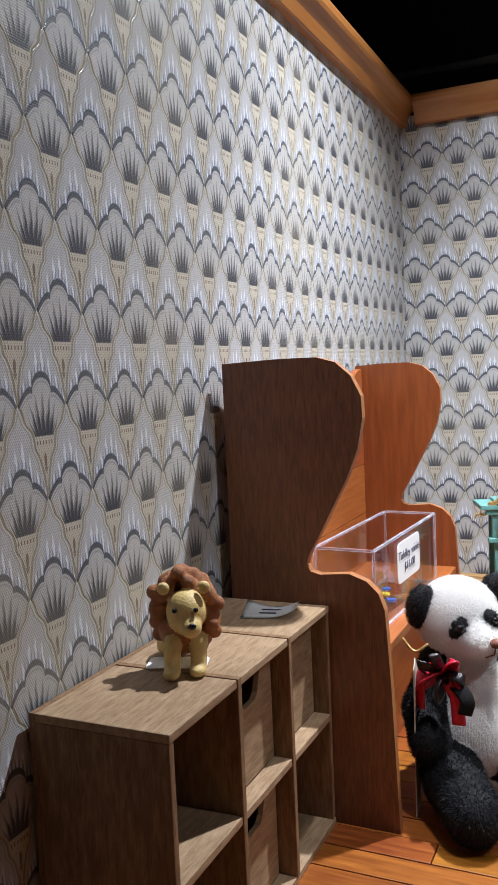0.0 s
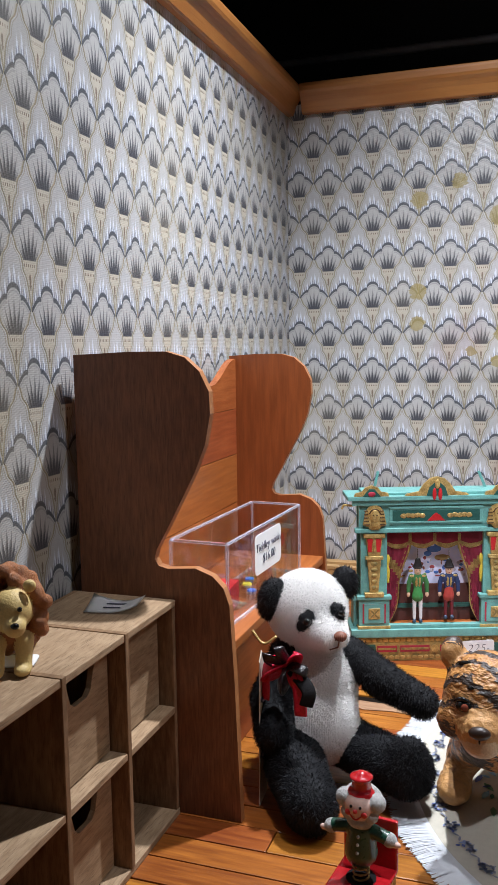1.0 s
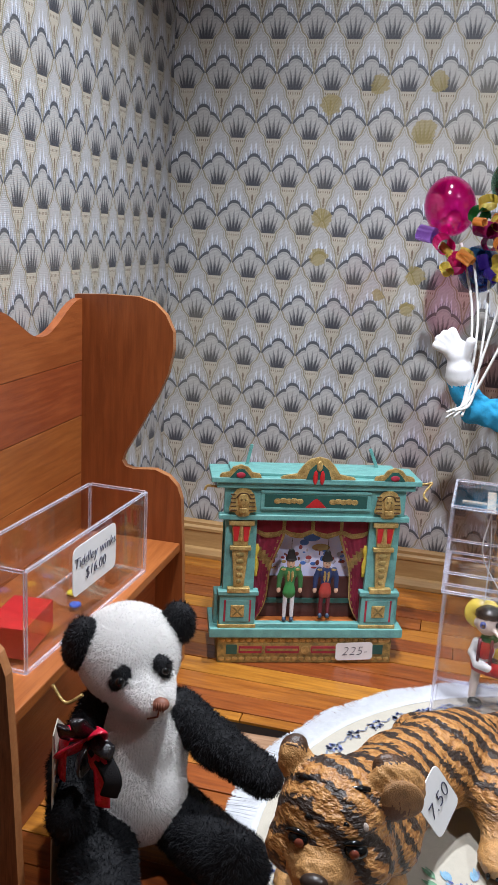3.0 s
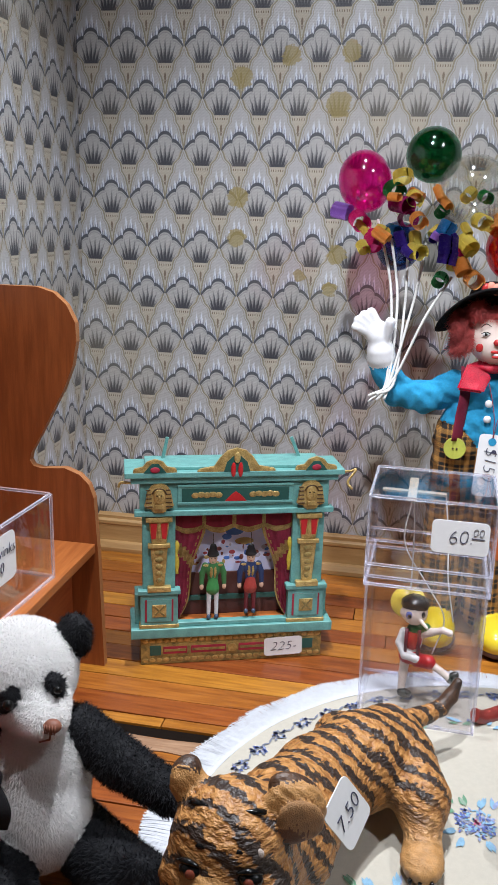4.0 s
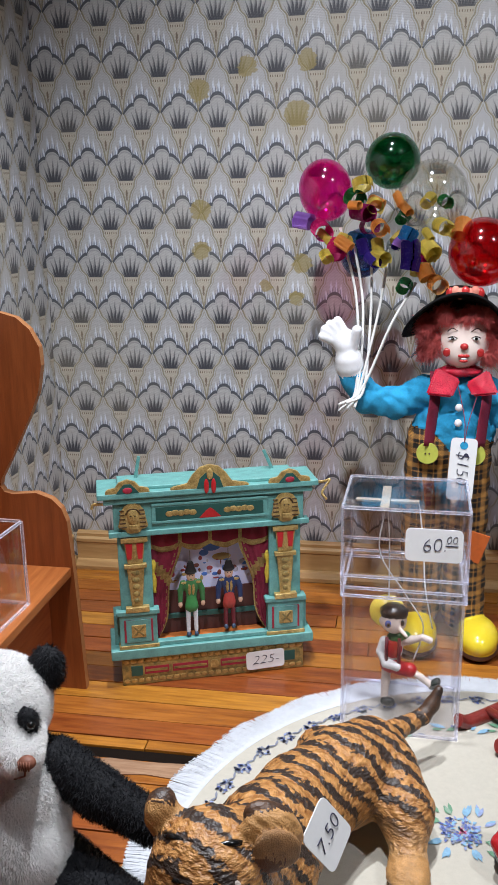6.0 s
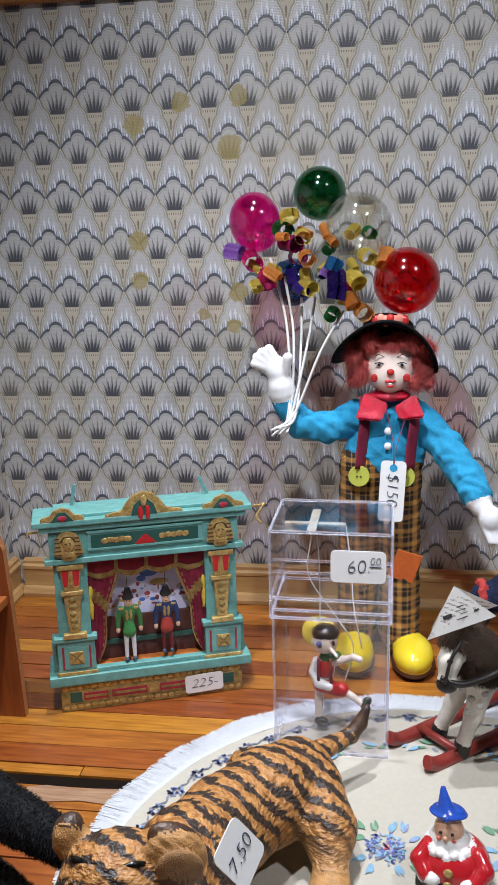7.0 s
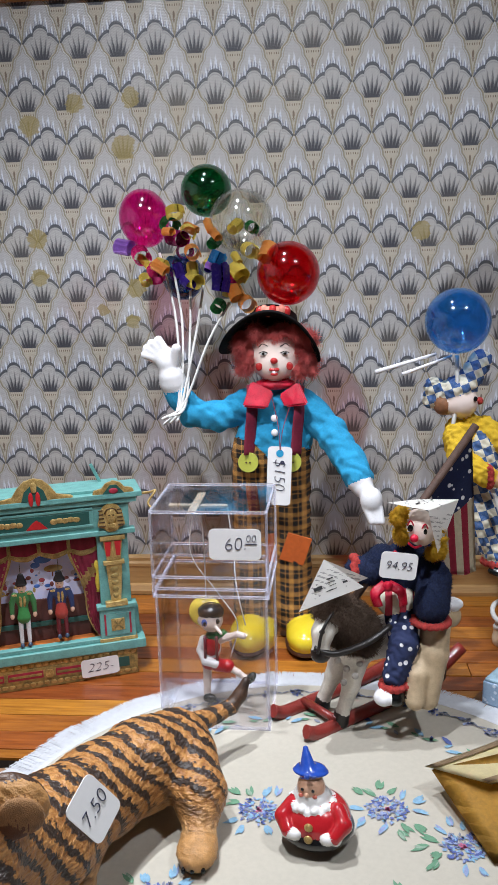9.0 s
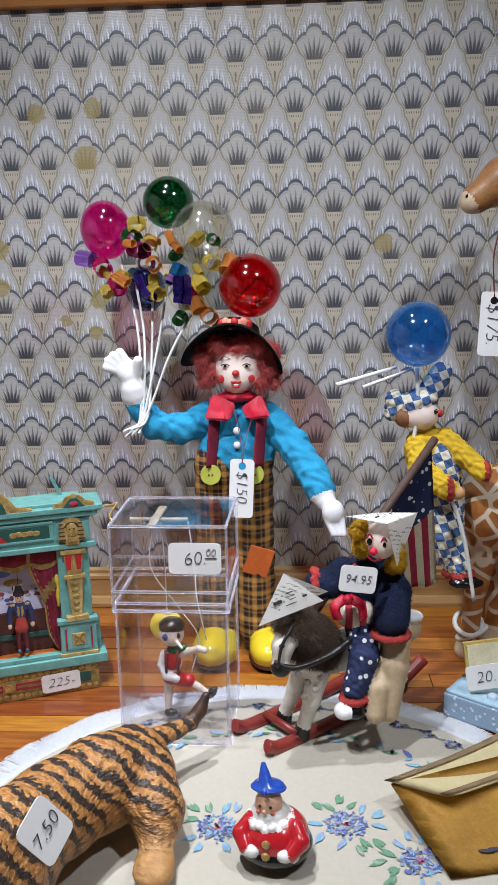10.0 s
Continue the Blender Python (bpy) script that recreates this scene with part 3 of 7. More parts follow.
# ---- storage cabinet on the left wall ----
def cabinet():
    x0, x1, y0, y1, h, t = 0.022, 0.089, 0.364, 0.556, 0.137, 0.004
    c = thing("storage_cabinet", pose(0, 0, 0), "small brown wooden cubby cabinet with three drawers and open cells", "cabinet")
    part("top_board", block((x0, y0, h - t), (x1, y1, h), 0.0006), M_CAB, c)
    part("bottom_board", block((x0, y0, 0), (x1, y1, t), 0.0006), M_CAB, c)
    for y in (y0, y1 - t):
        part("side_board", block((x0, y, t), (x1 - 0.0004, y + t, h - t), 0.0006), M_CAB_SHADE, c)
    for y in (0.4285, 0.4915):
        part("divider", block((x0, y - t / 2, t), (x1 + 0.0006, y + t / 2, h + 0.0006), 0.0006), M_CAB_SHADE, c)
    cells = ((y0 + t, 0.4265), (0.4305, 0.4895), (0.4935, y1 - t))
    for a, b in cells:
        part("shelf", block((x0, a, 0.067), (x1, b, 0.071), 0.0005), M_CAB, c)
    part("back_board", block((x0 - 0.003, y0, 0.0), (x0, y1, h), 0.0004), M_CAB_SHADE, c)
    for (a, b), z, notch in ((cells[1], 0.071, True), (cells[1], t, True), (cells[2], 0.071, False)):
        d = part("drawer", block((x0 + 0.002, a + 0.001, z + 0.0006), (x1 - 0.014, b - 0.001, z + 0.003), 0.0004), M_CAB, c)
        w, hh = b - a - 0.003, 0.057
        shape = [(0, 0), (w, 0), (w, hh)]
        if notch:
            mid = w * 0.5
            shape += [(mid + 0.017, hh), (mid + 0.013, hh - 0.006), (mid + 0.010, hh - 0.015), (mid + 0.006, hh - 0.018), (mid - 0.006, hh - 0.018), (mid - 0.010, hh - 0.015), (mid - 0.013, hh - 0.006), (mid - 0.017, hh)]
        shape += [(0, hh)]
        part("drawer_front", prism(shape, 0.003, pose(x1 - 0.010, a + 0.0015, z + 0.001, 0, 0, 90)), M_CAB, d)
        for yy in (a + 0.0012, b - 0.0042):
            part("drawer_side", block((x0 + 0.002, yy, z + 0.003), (x1 - 0.0132, yy + 0.003, z + hh), 0.0004), M_CAB_SHADE, d)


cabinet()
pc = thing("price_card", pose(0.062, 0.530, 0.1372, 0, 0, 12), "white bent paper price card on the cabinet top", "price tag")
bent = bmesh.new()
rows_ = [[bent.verts.new((-0.016 + 0.032 * i / 8, -0.011 + 0.022 * j / 6, 0.0006 + 0.0075 * max(0.0, (i / 8 - 0.45)) ** 2 * 2 + 0.0050 * (1 - i / 8) ** 3 * (j / 6) ** 2)) for j in range(7)] for i in range(9)]
for ra, rb in zip(rows_, rows_[1:]):
    for j in range(6):
        bent.faces.new((ra[j], rb[j], rb[j + 1], ra[j + 1])).smooth = True
bmesh.ops.solidify(bent, geom=bent.faces[:], thickness=0.0003)
part("paper", bent, M_WHITE, pc)
for k in range(2):
    part("writing_bar", block((-0.006, 0.003 - 0.007 * k, 0.0012), (0.006 - 0.002 * k, 0.0042 - 0.007 * k, 0.0016), 0), M_INK, pc)
card("price_card", 0.030, 0.016, pose(0.052, 0.437, 0.1382, -90, 0, 20), "white paper price card under the lion figurine", bars=0)


# ---- settle ----
def settle():
    s = thing("settle_bench", pose(0, 0, 0), "high-backed miniature wooden settle with winged side panels", "bench")
    prof = [(0.024, 0.0), (0.024, 0.285), (0.060, 0.2865), (0.086, 0.2865), (0.098, 0.283), (0.107, 0.275), (0.113, 0.263), (0.1135, 0.250), (0.110, 0.232), (0.103, 0.215), (0.094, 0.198), (0.085, 0.181),
            (0.077, 0.167), (0.0755, 0.161), (0.078, 0.157), (0.084, 0.1555), (0.102, 0.157), (0.113, 0.153), (0.120, 0.146), (0.1235, 0.136), (0.126, 0.09), (0.129, 0.0)]
    for y, mats, lab in ((0.557, [M_WALNUT, M_EDGE], "dark walnut side panel"), (0.831, [M_SETTLE_DIM, M_EDGE], "")):
        dx = 0.0 if y < 0.6 else -0.012
        sc = 1.0 if y < 0.6 else 0.985
        bm = prism([(x + (dx if x > 0.03 else 0), z * sc) for x, z in prof], 0.006, pose(0, y, 0), 0, 0, 1)
        if y < 0.6:
            for f in bm.faces:
                if f.normal.y > 0.9:
                    f.material_index = 2
        part("side_panel", bm, mats + [M_SETTLE_DIM], s, lab)
    z = 0.10
    for k, (h0, h1) in enumerate(((0.0, 0.045), (0.0455, 0.100), (0.1005, 0.145), (0.1455, 0.190), (0.1905, 0.232))):
        part("back_board", block((0.024, 0.563, h0), (0.030, 0.831, h1), 0.0004), M_SETTLE_H, s)
    ys = [0.563 + 0.268 * k / 40 for k in range(41)]
    def crest(y):
        q = (y - 0.563) / 0.268
        q = min(q, 1 - q) * 2
        return 0.267 + 0.011 * math.cos(q * math.pi * 2.2) if q < 0.85 else 0.278
    top = [(y, crest(y)) for y in ys]
    part("crest_board", prism([(0.563, 0.2325), (0.831, 0.2325)] + top[::-1], 0.006, pose(0.030, 0, 0, 0, 0, 90)), M_SETTLE_H, s)
    part("seat", block((0.030, 0.563, 0.092), (0.112, 0.831, 0.099), 0.001), M_SETTLE_H, s)
    part("front_board", block((0.088, 0.563, 0.0), (0.093, 0.831, 0.092), 0.0005), M_SETTLE_H, s)


settle()


def case_edges(parent, w, d, z0, z1, e, rings=None):
    """Milky bars added along a clear box's edges to imitate their bright sheen."""
    for x in (-w, w):
        for y in (-d, d):
            part("edge_sheen_bar", block((x - e, y - e, z0), (x + e, y + e, z1), 0.0003), M_EDGE_SHEEN, parent).visible_shadow = False
    for z in (rings or (z0 + e, z1)):
        for y in (-d, d):
            part("edge_sheen_bar", block((-w + e, y - e, z - e), (w - e, y + e, z + e), 0.0003), M_EDGE_SHEEN, parent).visible_shadow = False
        for x in (-w, w):
            part("edge_sheen_bar", block((x - e, -d + e, z - e), (x + e, d - e, z + e), 0.0003), M_EDGE_SHEEN, parent).visible_shadow = False


def clear_case(name, w, d, h, t, m, label, lid=None, category="display box"):
    """A thin-walled clear box; lid: height of a separate cap."""
    c = thing(name, m, label, category)
    walls = ((-w / 2, -d / 2, 0, w / 2, -d / 2 + t, h), (-w / 2, d / 2 - t, 0, w / 2, d / 2, h), (-w / 2, -d / 2 + t, 0, -w / 2 + t, d / 2 - t, h), (w / 2 - t, -d / 2 + t, 0, w / 2, d / 2 - t, h),
             (-w / 2 + t, -d / 2 + t, 0, w / 2 - t, d / 2 - t, t))
    for a in walls:
        ob = part("pane", block(a[:3], a[3:], 0.0003), M_ACRYL, c)
        ob.visible_shadow = False
    case_edges(ob, w / 2 + 0.0002, d / 2 + 0.0002, 0.0, h, 0.0009)
    if lid:
        e, bm = 0.0016, bmesh.new()
        w2, d2 = w / 2 + e + t, d / 2 + e + t
        for a in ((-w2, -d2, h - lid, w2, -d2 + t, h + t), (-w2, d2 - t, h - lid, w2, d2, h + t), (-w2, -d2 + t, h - lid, -w2 + t, d2 - t, h + t), (w2 - t, -d2 + t, h - lid, w2, d2 - t, h + t),
                  (-w2 + t, -d2 + t, h, w2 - t, d2 - t, h + t)):
            block(a[:3], a[3:], 0.0003, bm)
        ob = part("lid", bm, M_ACRYL, c)
        ob.visible_shadow = False
    return c


# clear game box on the settle's seat, with a price label
gm = pose(0.082, 0.695, 0.0993, 0, 0, 87)
clear_case("game_box", 0.150, 0.042, 0.058, 0.002, gm, "clear acrylic box of tiddlywinks on the settle seat")
card("label_card", 0.055, 0.030, gm @ pose(0.000, -0.0222, 0.038), "white handwritten label on the acrylic box", "Tiddley winks\n$16.00", 0.0095, thick=0.0003)
tagged(part("folded_game_card", block((-0.02, -0.012, 0), (0.02, 0.012, 0.018), 0.0008), M_RED, at=gm @ pose(-0.048, 0, 0.0022, 0, 0, 8)), "red folded game carton inside the clear box", "carton")
for k, (px, py, mt) in enumerate(((0.02, 0.004, (0.8, 0.7, 0.05)), (0.005, -0.006, (0.05, 0.15, 0.6)), (0.035, 0.008, (0.05, 0.15, 0.6)), (-0.015, 0.005, (0.8, 0.7, 0.05)))):
    bm = bmesh.new()
    bmesh.ops.create_cone(bm, cap_ends=True, segments=16, radius1=0.004, radius2=0.0035, depth=0.001)
    tagged(part("game_counter", bm, paint("counter_colour", mt, 0.3), at=gm @ pose(px, py, 0.003)), "small round plastic game counter inside the box", "counter", "game counters")


# ---- toy theatre ----
def theatre():
    m = pose(0.2085, 0.8640, 0, 0, 0, 20) @ Matrix.Diagonal((0.965, 0.44, 0.875, 1))
    t = thing("toy_theatre", m @ Matrix.Diagonal((1, 1, 1.15, 1)), "teal and gold painted toy theatre with red curtains", "toy theatre")
    B = lambda name, lo, hi, mat, bev=0.0008, parent=t, lab="": part(name, block(lo, hi, bev), mat, parent, lab)
    base_ = B("base", (-0.0725, -0.002, 0), (0.0725, 0.074, 0.023), M_OLDGOLD, 0.0008, t, "gilt and green painted base")
    for k in range(26):
        for z in (0.0035, 0.0195):
            part("gilt_leaf", ball((-0.069 + 0.00552 * k, -0.0022, z), (0.0026, 0.0007, 0.0018), seg=8), M_GOLD, base_)
    B("base_panel", (-0.066, -0.0028, 0.0065), (0.066, -0.0015, 0.0168), M_OLDGOLD, 0.0003, base_)
    for s in (-1, 1):
        B("base_corner", (s * 0.061 - 0.0045, -0.0034, 0.0075), (s * 0.061 + 0.0045, -0.0022, 0.0158), M_DTEAL, 0.0003, base_)
    for a, b in ((-0.055, -0.036), (-0.033, -0.005), (0.005, 0.033), (0.036, 0.055)):
        B("base_inlay", (a, -0.0035, 0.0085), (b, -0.0025, 0.0145), M_CRIMSON, 0.0003, base_)
        B("base_inlay", (a + 0.001, -0.0041, 0.0105), (b - 0.001, -0.0034, 0.0125), M_OLDGOLD, 0.0002, base_)
    part("rosette", tube([(0, -0.005, 0.0115), (0, -0.002, 0.0115)], 0.0035), M_GOLD, base_)
    B("step", (-0.080, -0.009, 0.023), (0.080, 0.080, 0.0305), M_TEAL, 0.001)
    B("stage_lip", (-0.070, -0.003, 0.0305), (0.070, 0.010, 0.034), M_TEAL)
    B("stage_floor", (-0.046, 0.010, 0.0305), (0.046, 0.066, 0.0335), M_STAGE)
    B("back_wall", (-0.070, 0.066, 0.0305), (0.070, 0.071, 0.150), M_TEAL)
    for s in (-1, 1):
        B("side_wall", (s * 0.058 - 0.004, 0.012, 0.0305), (s * 0.058 + 0.004, 0.066, 0.150), M_TEAL)
        B("step_block", (s * 0.071 - 0.0055, 0.014, 0.0305), (s * 0.071 + 0.0055, 0.05, 0.055), M_TEAL)
        ped = B("pedestal", (s * 0.058 - 0.0145, -0.004, 0.0305), (s * 0.058 + 0.0145, 0.012, 0.058), M_TEAL)
        B("pedestal_panel", (s * 0.058 - 0.011, -0.005, 0.036), (s * 0.058 + 0.011, -0.003, 0.054), M_CRIMSON, 0.0003, ped)
        B("pedestal_panel", (s * 0.058 - 0.0095, -0.0056, 0.036), (s * 0.058 + 0.0095, -0.004, 0.054), M_TEAL, 0.0003, ped)
        B("rosette", (s * 0.058 - 0.0055, -0.0068, 0.040), (s * 0.058 + 0.0055, -0.005, 0.050), M_GOLD, 0.0006, ped)
        for a in (45, -45):
            part("rosette_cross", block((-0.0058, -0.0075, -0.0007), (0.0058, -0.0066, 0.0007), 0.0003), M_OLDGOLD, ped, at=pose(s * 0.058, 0, 0.045, 0, a, 0))
        B("pedestal_foot", (s * 0.058 - 0.0155, -0.006, 0.0305), (s * 0.058 + 0.0155, 0.012, 0.0335), M_GOLD, 0.0008, ped)
        B("pedestal_cap", (s * 0.058 - 0.0165, -0.007, 0.058), (s * 0.058 + 0.0165, 0.014, 0.0615), M_TEAL, 0.0008, ped)
        B("pedestal_cap", (s * 0.058 - 0.009, -0.0085, 0.0605), (s * 0.058 + 0.009, 0.010, 0.0645), M_GOLD, 0.0008, ped)
        col = B("pilaster", (s * 0.058 - 0.0125, 0.002, 0.0615), (s * 0.058 + 0.0125, 0.012, 0.124), M_TEAL)
        part("column", prism([(-0.0040, 0.0645), (0.0040, 0.0645), (0.0065, 0.095), (-0.0065, 0.095)], 0.006, pose(s * 0.058, -0.0035, 0), 0, 0.0006), M_GOLD, col)
        for k in range(5):
            part("column_relief", ball((s * 0.058, -0.0038, 0.069 + 0.0055 * k), (0.0024 + 0.0003 * k, 0.0016, 0.0021), seg=10), M_OLDGOLD, col)
        B("capital", (s * 0.058 - 0.0085, -0.006, 0.095), (s * 0.058 + 0.0085, 0.006, 0.098), M_GOLD, 0.0006, col)
        part("herm", prism([(-0.0055, 0.098), (0.0055, 0.098), (0.0078, 0.115), (-0.0078, 0.115)], 0.006, pose(s * 0.058, -0.0035, 0), 0, 0.0006), M_GOLD, col)
        for q in (-1, 1):
            part("red_drape", prism([(-0.0018, 0.102), (0.0014, 0.102), (0.0026, 0.114), (-0.0026, 0.114)], 0.0016, pose(s * 0.058 + q * 0.0040, -0.0045, 0), 0, 0.0003), M_RED, col)
        part("herm_figure", ball((s * 0.058, -0.004, 0.108), (0.0015, 0.0016, 0.0065), seg=10), M_GOLD, col)
        B("capital", (s * 0.058 - 0.0100, -0.006, 0.115), (s * 0.058 + 0.0100, 0.006, 0.1185), M_GOLD, 0.0006, col)
        # headdress ornament: a face between striped lappets
        orn = bmesh.new()
        add(orn, prism([(-0.0040, 0.0), (0.0040, 0.0), (0.0060, 0.003), (0.0112, 0.0045), (0.0098, 0.0105), (0.0088, 0.0165), (0.0058, 0.0205), (0.002, 0.0222), (-0.002, 0.0222), (-0.0058, 0.0205), (-0.0088, 0.0165), (-0.0098, 0.0105), (-0.0112, 0.0045), (-0.0060, 0.003)], 0.005, pose(0, 0, 0), 0, 0.0008))
        ball((0, -0.0012, 0.0125), (0.0042, 0.0036, 0.0060), orn, 0, 14)
        ball((0, -0.0050, 0.0120), (0.0008, 0.0010, 0.0018), orn, 0, 8)
        block((-0.0030, -0.0040, 0.0035), (0.0030, -0.0004, 0.0070), 0.0008, orn)
        for k in range(5):
            for q in (-1, 1):
                block((q * 0.0074 - 0.0026, -0.0008, 0.0046 + 0.0031 * k), (q * 0.0074 + 0.0026 - 0.0004 * k, 0.001, 0.0056 + 0.0031 * k), 0.0003, orn, 1)
                ball((q * 0.0016, -0.0044, 0.0138), (0.0009, 0.0006, 0.0005), orn, 1, 8)
        tube(curve_points([(-0.0052, -0.0012, 0.0150), (-0.003, -0.0030, 0.0182), (0, -0.0038, 0.0190), (0.003, -0.0030, 0.0182), (0.0052, -0.0012, 0.0150)], 12), 0.0006, orn, 1, 6)
        part("headdress_ornament", orn, [M_GOLD, M_PATINA], t, at=pose(s * 0.058, -0.0085, 0.1225))
        ped2 = part("corner_pediment", prism([(-0.0165, 0), (0.0165, 0), (0.0155, 0.0035), (0.009, 0.0048), (0.006, 0.0085), (0, 0.0105), (-0.006, 0.0085), (-0.009, 0.0048), (-0.0155, 0.0035)], 0.006, pose(s * 0.061, -0.0095, 0.1525), 0, 0.0006), M_GOLD, t)
        part("pediment_recess", prism([(-0.0085, 0), (0.0085, 0), (0.0055, 0.0035), (0.0025, 0.0068), (-0.0025, 0.0068), (-0.0055, 0.0035)], 0.0010, pose(s * 0.061, -0.0103, 0.1530), 0, 0.0002), M_DTEAL, ped2)
        part("pediment_eye", ball((s * 0.061, -0.0106, 0.1552), (0.0036, 0.0010, 0.0022), seg=12), M_CRIMSON, ped2)
    B("lintel", (-0.0725, -0.001, 0.1215), (0.0725, 0.012, 0.150), M_TEAL)
    B("lintel_moulding", (-0.0765, -0.006, 0.1195), (0.0765, 0.010, 0.1235), M_TEAL)
    pan = B("lintel_panel", (-0.044, -0.0030, 0.1265), (0.044, -0.0005, 0.1425), M_TEAL, 0.0006)
    B("panel_field", (-0.041, -0.0036, 0.1292), (0.041, -0.0026, 0.1398), M_DTEAL, 0.0003, pan)
    for s in (-1, 1):
        B("panel_bar", (-0.044, -0.0046, 0.1345 + s * 0.0066), (0.044, -0.0028, 0.1363 + s * 0.0066), M_TEAL, 0.0004, pan)
        bm = bmesh.new()
        for k in range(5):
            ball((s * 0.022 + 0.0044 * (k - 2), -0.0040, 0.1347 + 0.0005 * (k % 2)), (0.0031, 0.0012, 0.0022), bm, 0, 10)
        part("gilt_scroll", bm, M_GOLD, pan)
    part("panel_crest", prism([(-0.0085, 0), (0.0085, 0), (0.003, 0.0055), (0, 0.0075), (-0.003, 0.0055)], 0.0014, pose(0, -0.0046, 0.1298), 0, 0.0003), M_RED, pan)
    B("cornice", (-0.0835, -0.010, 0.149), (0.0835, 0.074, 0.1530), M_TEAL)
    B("cornice_step", (-0.079, -0.006, 0.1445), (0.079, 0.004, 0.149), M_TEAL)
    B("roof", (-0.068, 0.004, 0.1530), (0.068, 0.072, 0.1555), M_TEAL)
    for s, a in ((-1, 12), (1, -24)):
        part("roof_peg", block((-0.0013, -0.0013, 0), (0.0013, 0.0013, 0.018), 0.0004), M_TEAL, t, at=pose(s * 0.054, 0.056, 0.154, 0, a, 0))
    arch = [(-0.030, 0), (0.030, 0), (0.029, 0.0022), (0.017, 0.0045), (0.0125, 0.0110), (0.007, 0.0160), (0, 0.0178), (-0.007, 0.0160), (-0.0125, 0.0110), (-0.017, 0.0045), (-0.029, 0.0022)]
    cp = part("centre_pediment", prism(arch, 0.006, pose(0, -0.0095, 0.1525), 0, 0.0006), M_GOLD, t)
    part("pediment_eye", prism([(-0.010, 0), (0.010, 0), (0.0075, 0.0075), (0.003, 0.0115), (-0.003, 0.0115), (-0.0075, 0.0075)], 0.0012, pose(0, -0.0104, 0.1530), 0, 0.0002), M_DTEAL, cp)
    for s in (-1, 1):
        part("red_drape", ball((s * 0.0027, -0.0110, 0.1545), (0.0019, 0.0015, 0.0056), seg=12), M_RED, cp)
    part("crest_figure", ball((0, -0.0112, 0.1635), (0.0024, 0.002, 0.0042), seg=12), M_GOLD, cp)
    crank = curve_points([(0.079, 0.03, 0.146), (0.092, 0.03, 0.146), (0.097, 0.028, 0.147), (0.090, 0.02, 0.139), (0.093, 0.015, 0.134)], 24)
    part("crank", tube(crank, 0.0010, seg=8), M_GOLD, t, "brass wire crank")
    part("hook", tube(curve_points([(-0.078, 0.004, 0.144), (-0.086, 0.004, 0.1445), (-0.088, 0.004, 0.141)], 12), 0.0010, seg=8), M_GOLD, t)
    # curtains drawn aside: wide at the top, gathered towards the lower corners
    pink = paint("curtain_red", (0.42, 0.035, 0.085), 0.6, 0, 0.45, 160, 0.2)
    for s in (-1, 1):
        bm = bmesh.new()
        rows = []
        for j in range(31):
            q = j / 30
            z = 0.034 + 0.084 * q
            wd = 0.0035 + 0.0215 * q ** 0.75 + (0.002 * math.sin(q * 9.0))
            rows.append([bm.verts.new((s * (0.0465 - wd * i / 20), 0.010 + (0.0014 * math.sin(i * 1.55 + q * 1.2)) * (0.4 + 0.6 * q), z)) for i in range(21)])
        for j, (a, b) in enumerate(zip(rows, rows[1:])):
            for i in range(20):
                f = bm.faces.new((a[i], a[i + 1], b[i + 1], b[i]))
                f.smooth, f.material_index = True, 1 if i >= 18 or (i == 16 and j % 2) else (1 if abs(j - 21 + i * 0.28) < 1.6 else 0)
        bmesh.ops.solidify(bm, geom=bm.faces[:], thickness=0.0005)
        part("curtain", bm, [pink, M_GOLD], t, "crimson curtain with a gold edge and tie")
        part("tassel", tube(curve_points([(s * 0.0440, 0.0075, 0.098), (s * 0.0448, 0.0070, 0.088), (s * 0.0440, 0.0072, 0.072)], 12), [0.0008 + 0.0016 * abs(math.sin(k * 0.55)) for k in range(13)], seg=8), paint("tassel_yellow", (0.75, 0.55, 0.06), 0.6, 0, 0.4, 300), t)
    bm = bmesh.new()
    rows = []
    for j in range(9):
        rows.append([bm.verts.new((-0.0465 + 0.093 * i / 64, 0.008 + 0.0010 * math.sin(i * 0.9), 0.1205 - j / 8 * (0.0130 + 0.0042 * abs(math.sin(i / 64 * 4 * math.pi))))) for i in range(65)])
    for j, (a, b) in enumerate(zip(rows, rows[1:])):
        for i in range(64):
            f = bm.faces.new((a[i], b[i], b[i + 1], a[i + 1]))
            f.smooth, f.material_index = True, 1 if j in (0, 6, 7) or (i % 16 in (0, 15) and j > 1) else 0
    bmesh.ops.solidify(bm, geom=bm.faces[:], thickness=0.0005)
    part("valance", bm, [M_CRIMSON, M_GOLD], t, "crimson valance with gold fringe")
    # painted backdrop: sky, boats and people-less quay as plain shapes
    scene_ = part("backdrop_picture", block((-0.046, 0.032, 0.052), (0.046, 0.0335, 0.122), 0), paint("backdrop_sky", (0.62, 0.66, 0.95), 0.6, 0, 0.35, 120, 0, second=(0.72, 0.68, 0.85)), t, "pale blue painted stage backdrop")
    rng = random.Random(2)
    cols = [paint("scene_colour", c, 0.6) for c in ((0.08, 0.2, 0.6), (0.5, 0.33, 0.12), (0.25, 0.07, 0.06), (0.55, 0.5, 0.6), (0.35, 0.05, 0.06))]
    for k in range(60):
        w, h = rng.uniform(0.0006, 0.0026), rng.uniform(0.0006, 0.0024)
        x, z = rng.uniform(-0.036, 0.036), rng.uniform(0.074, 0.092)
        part("painted_shape", ball((x, 0.0320, z), (w, 0.0004, h), seg=8), rng.choice(cols), scene_)
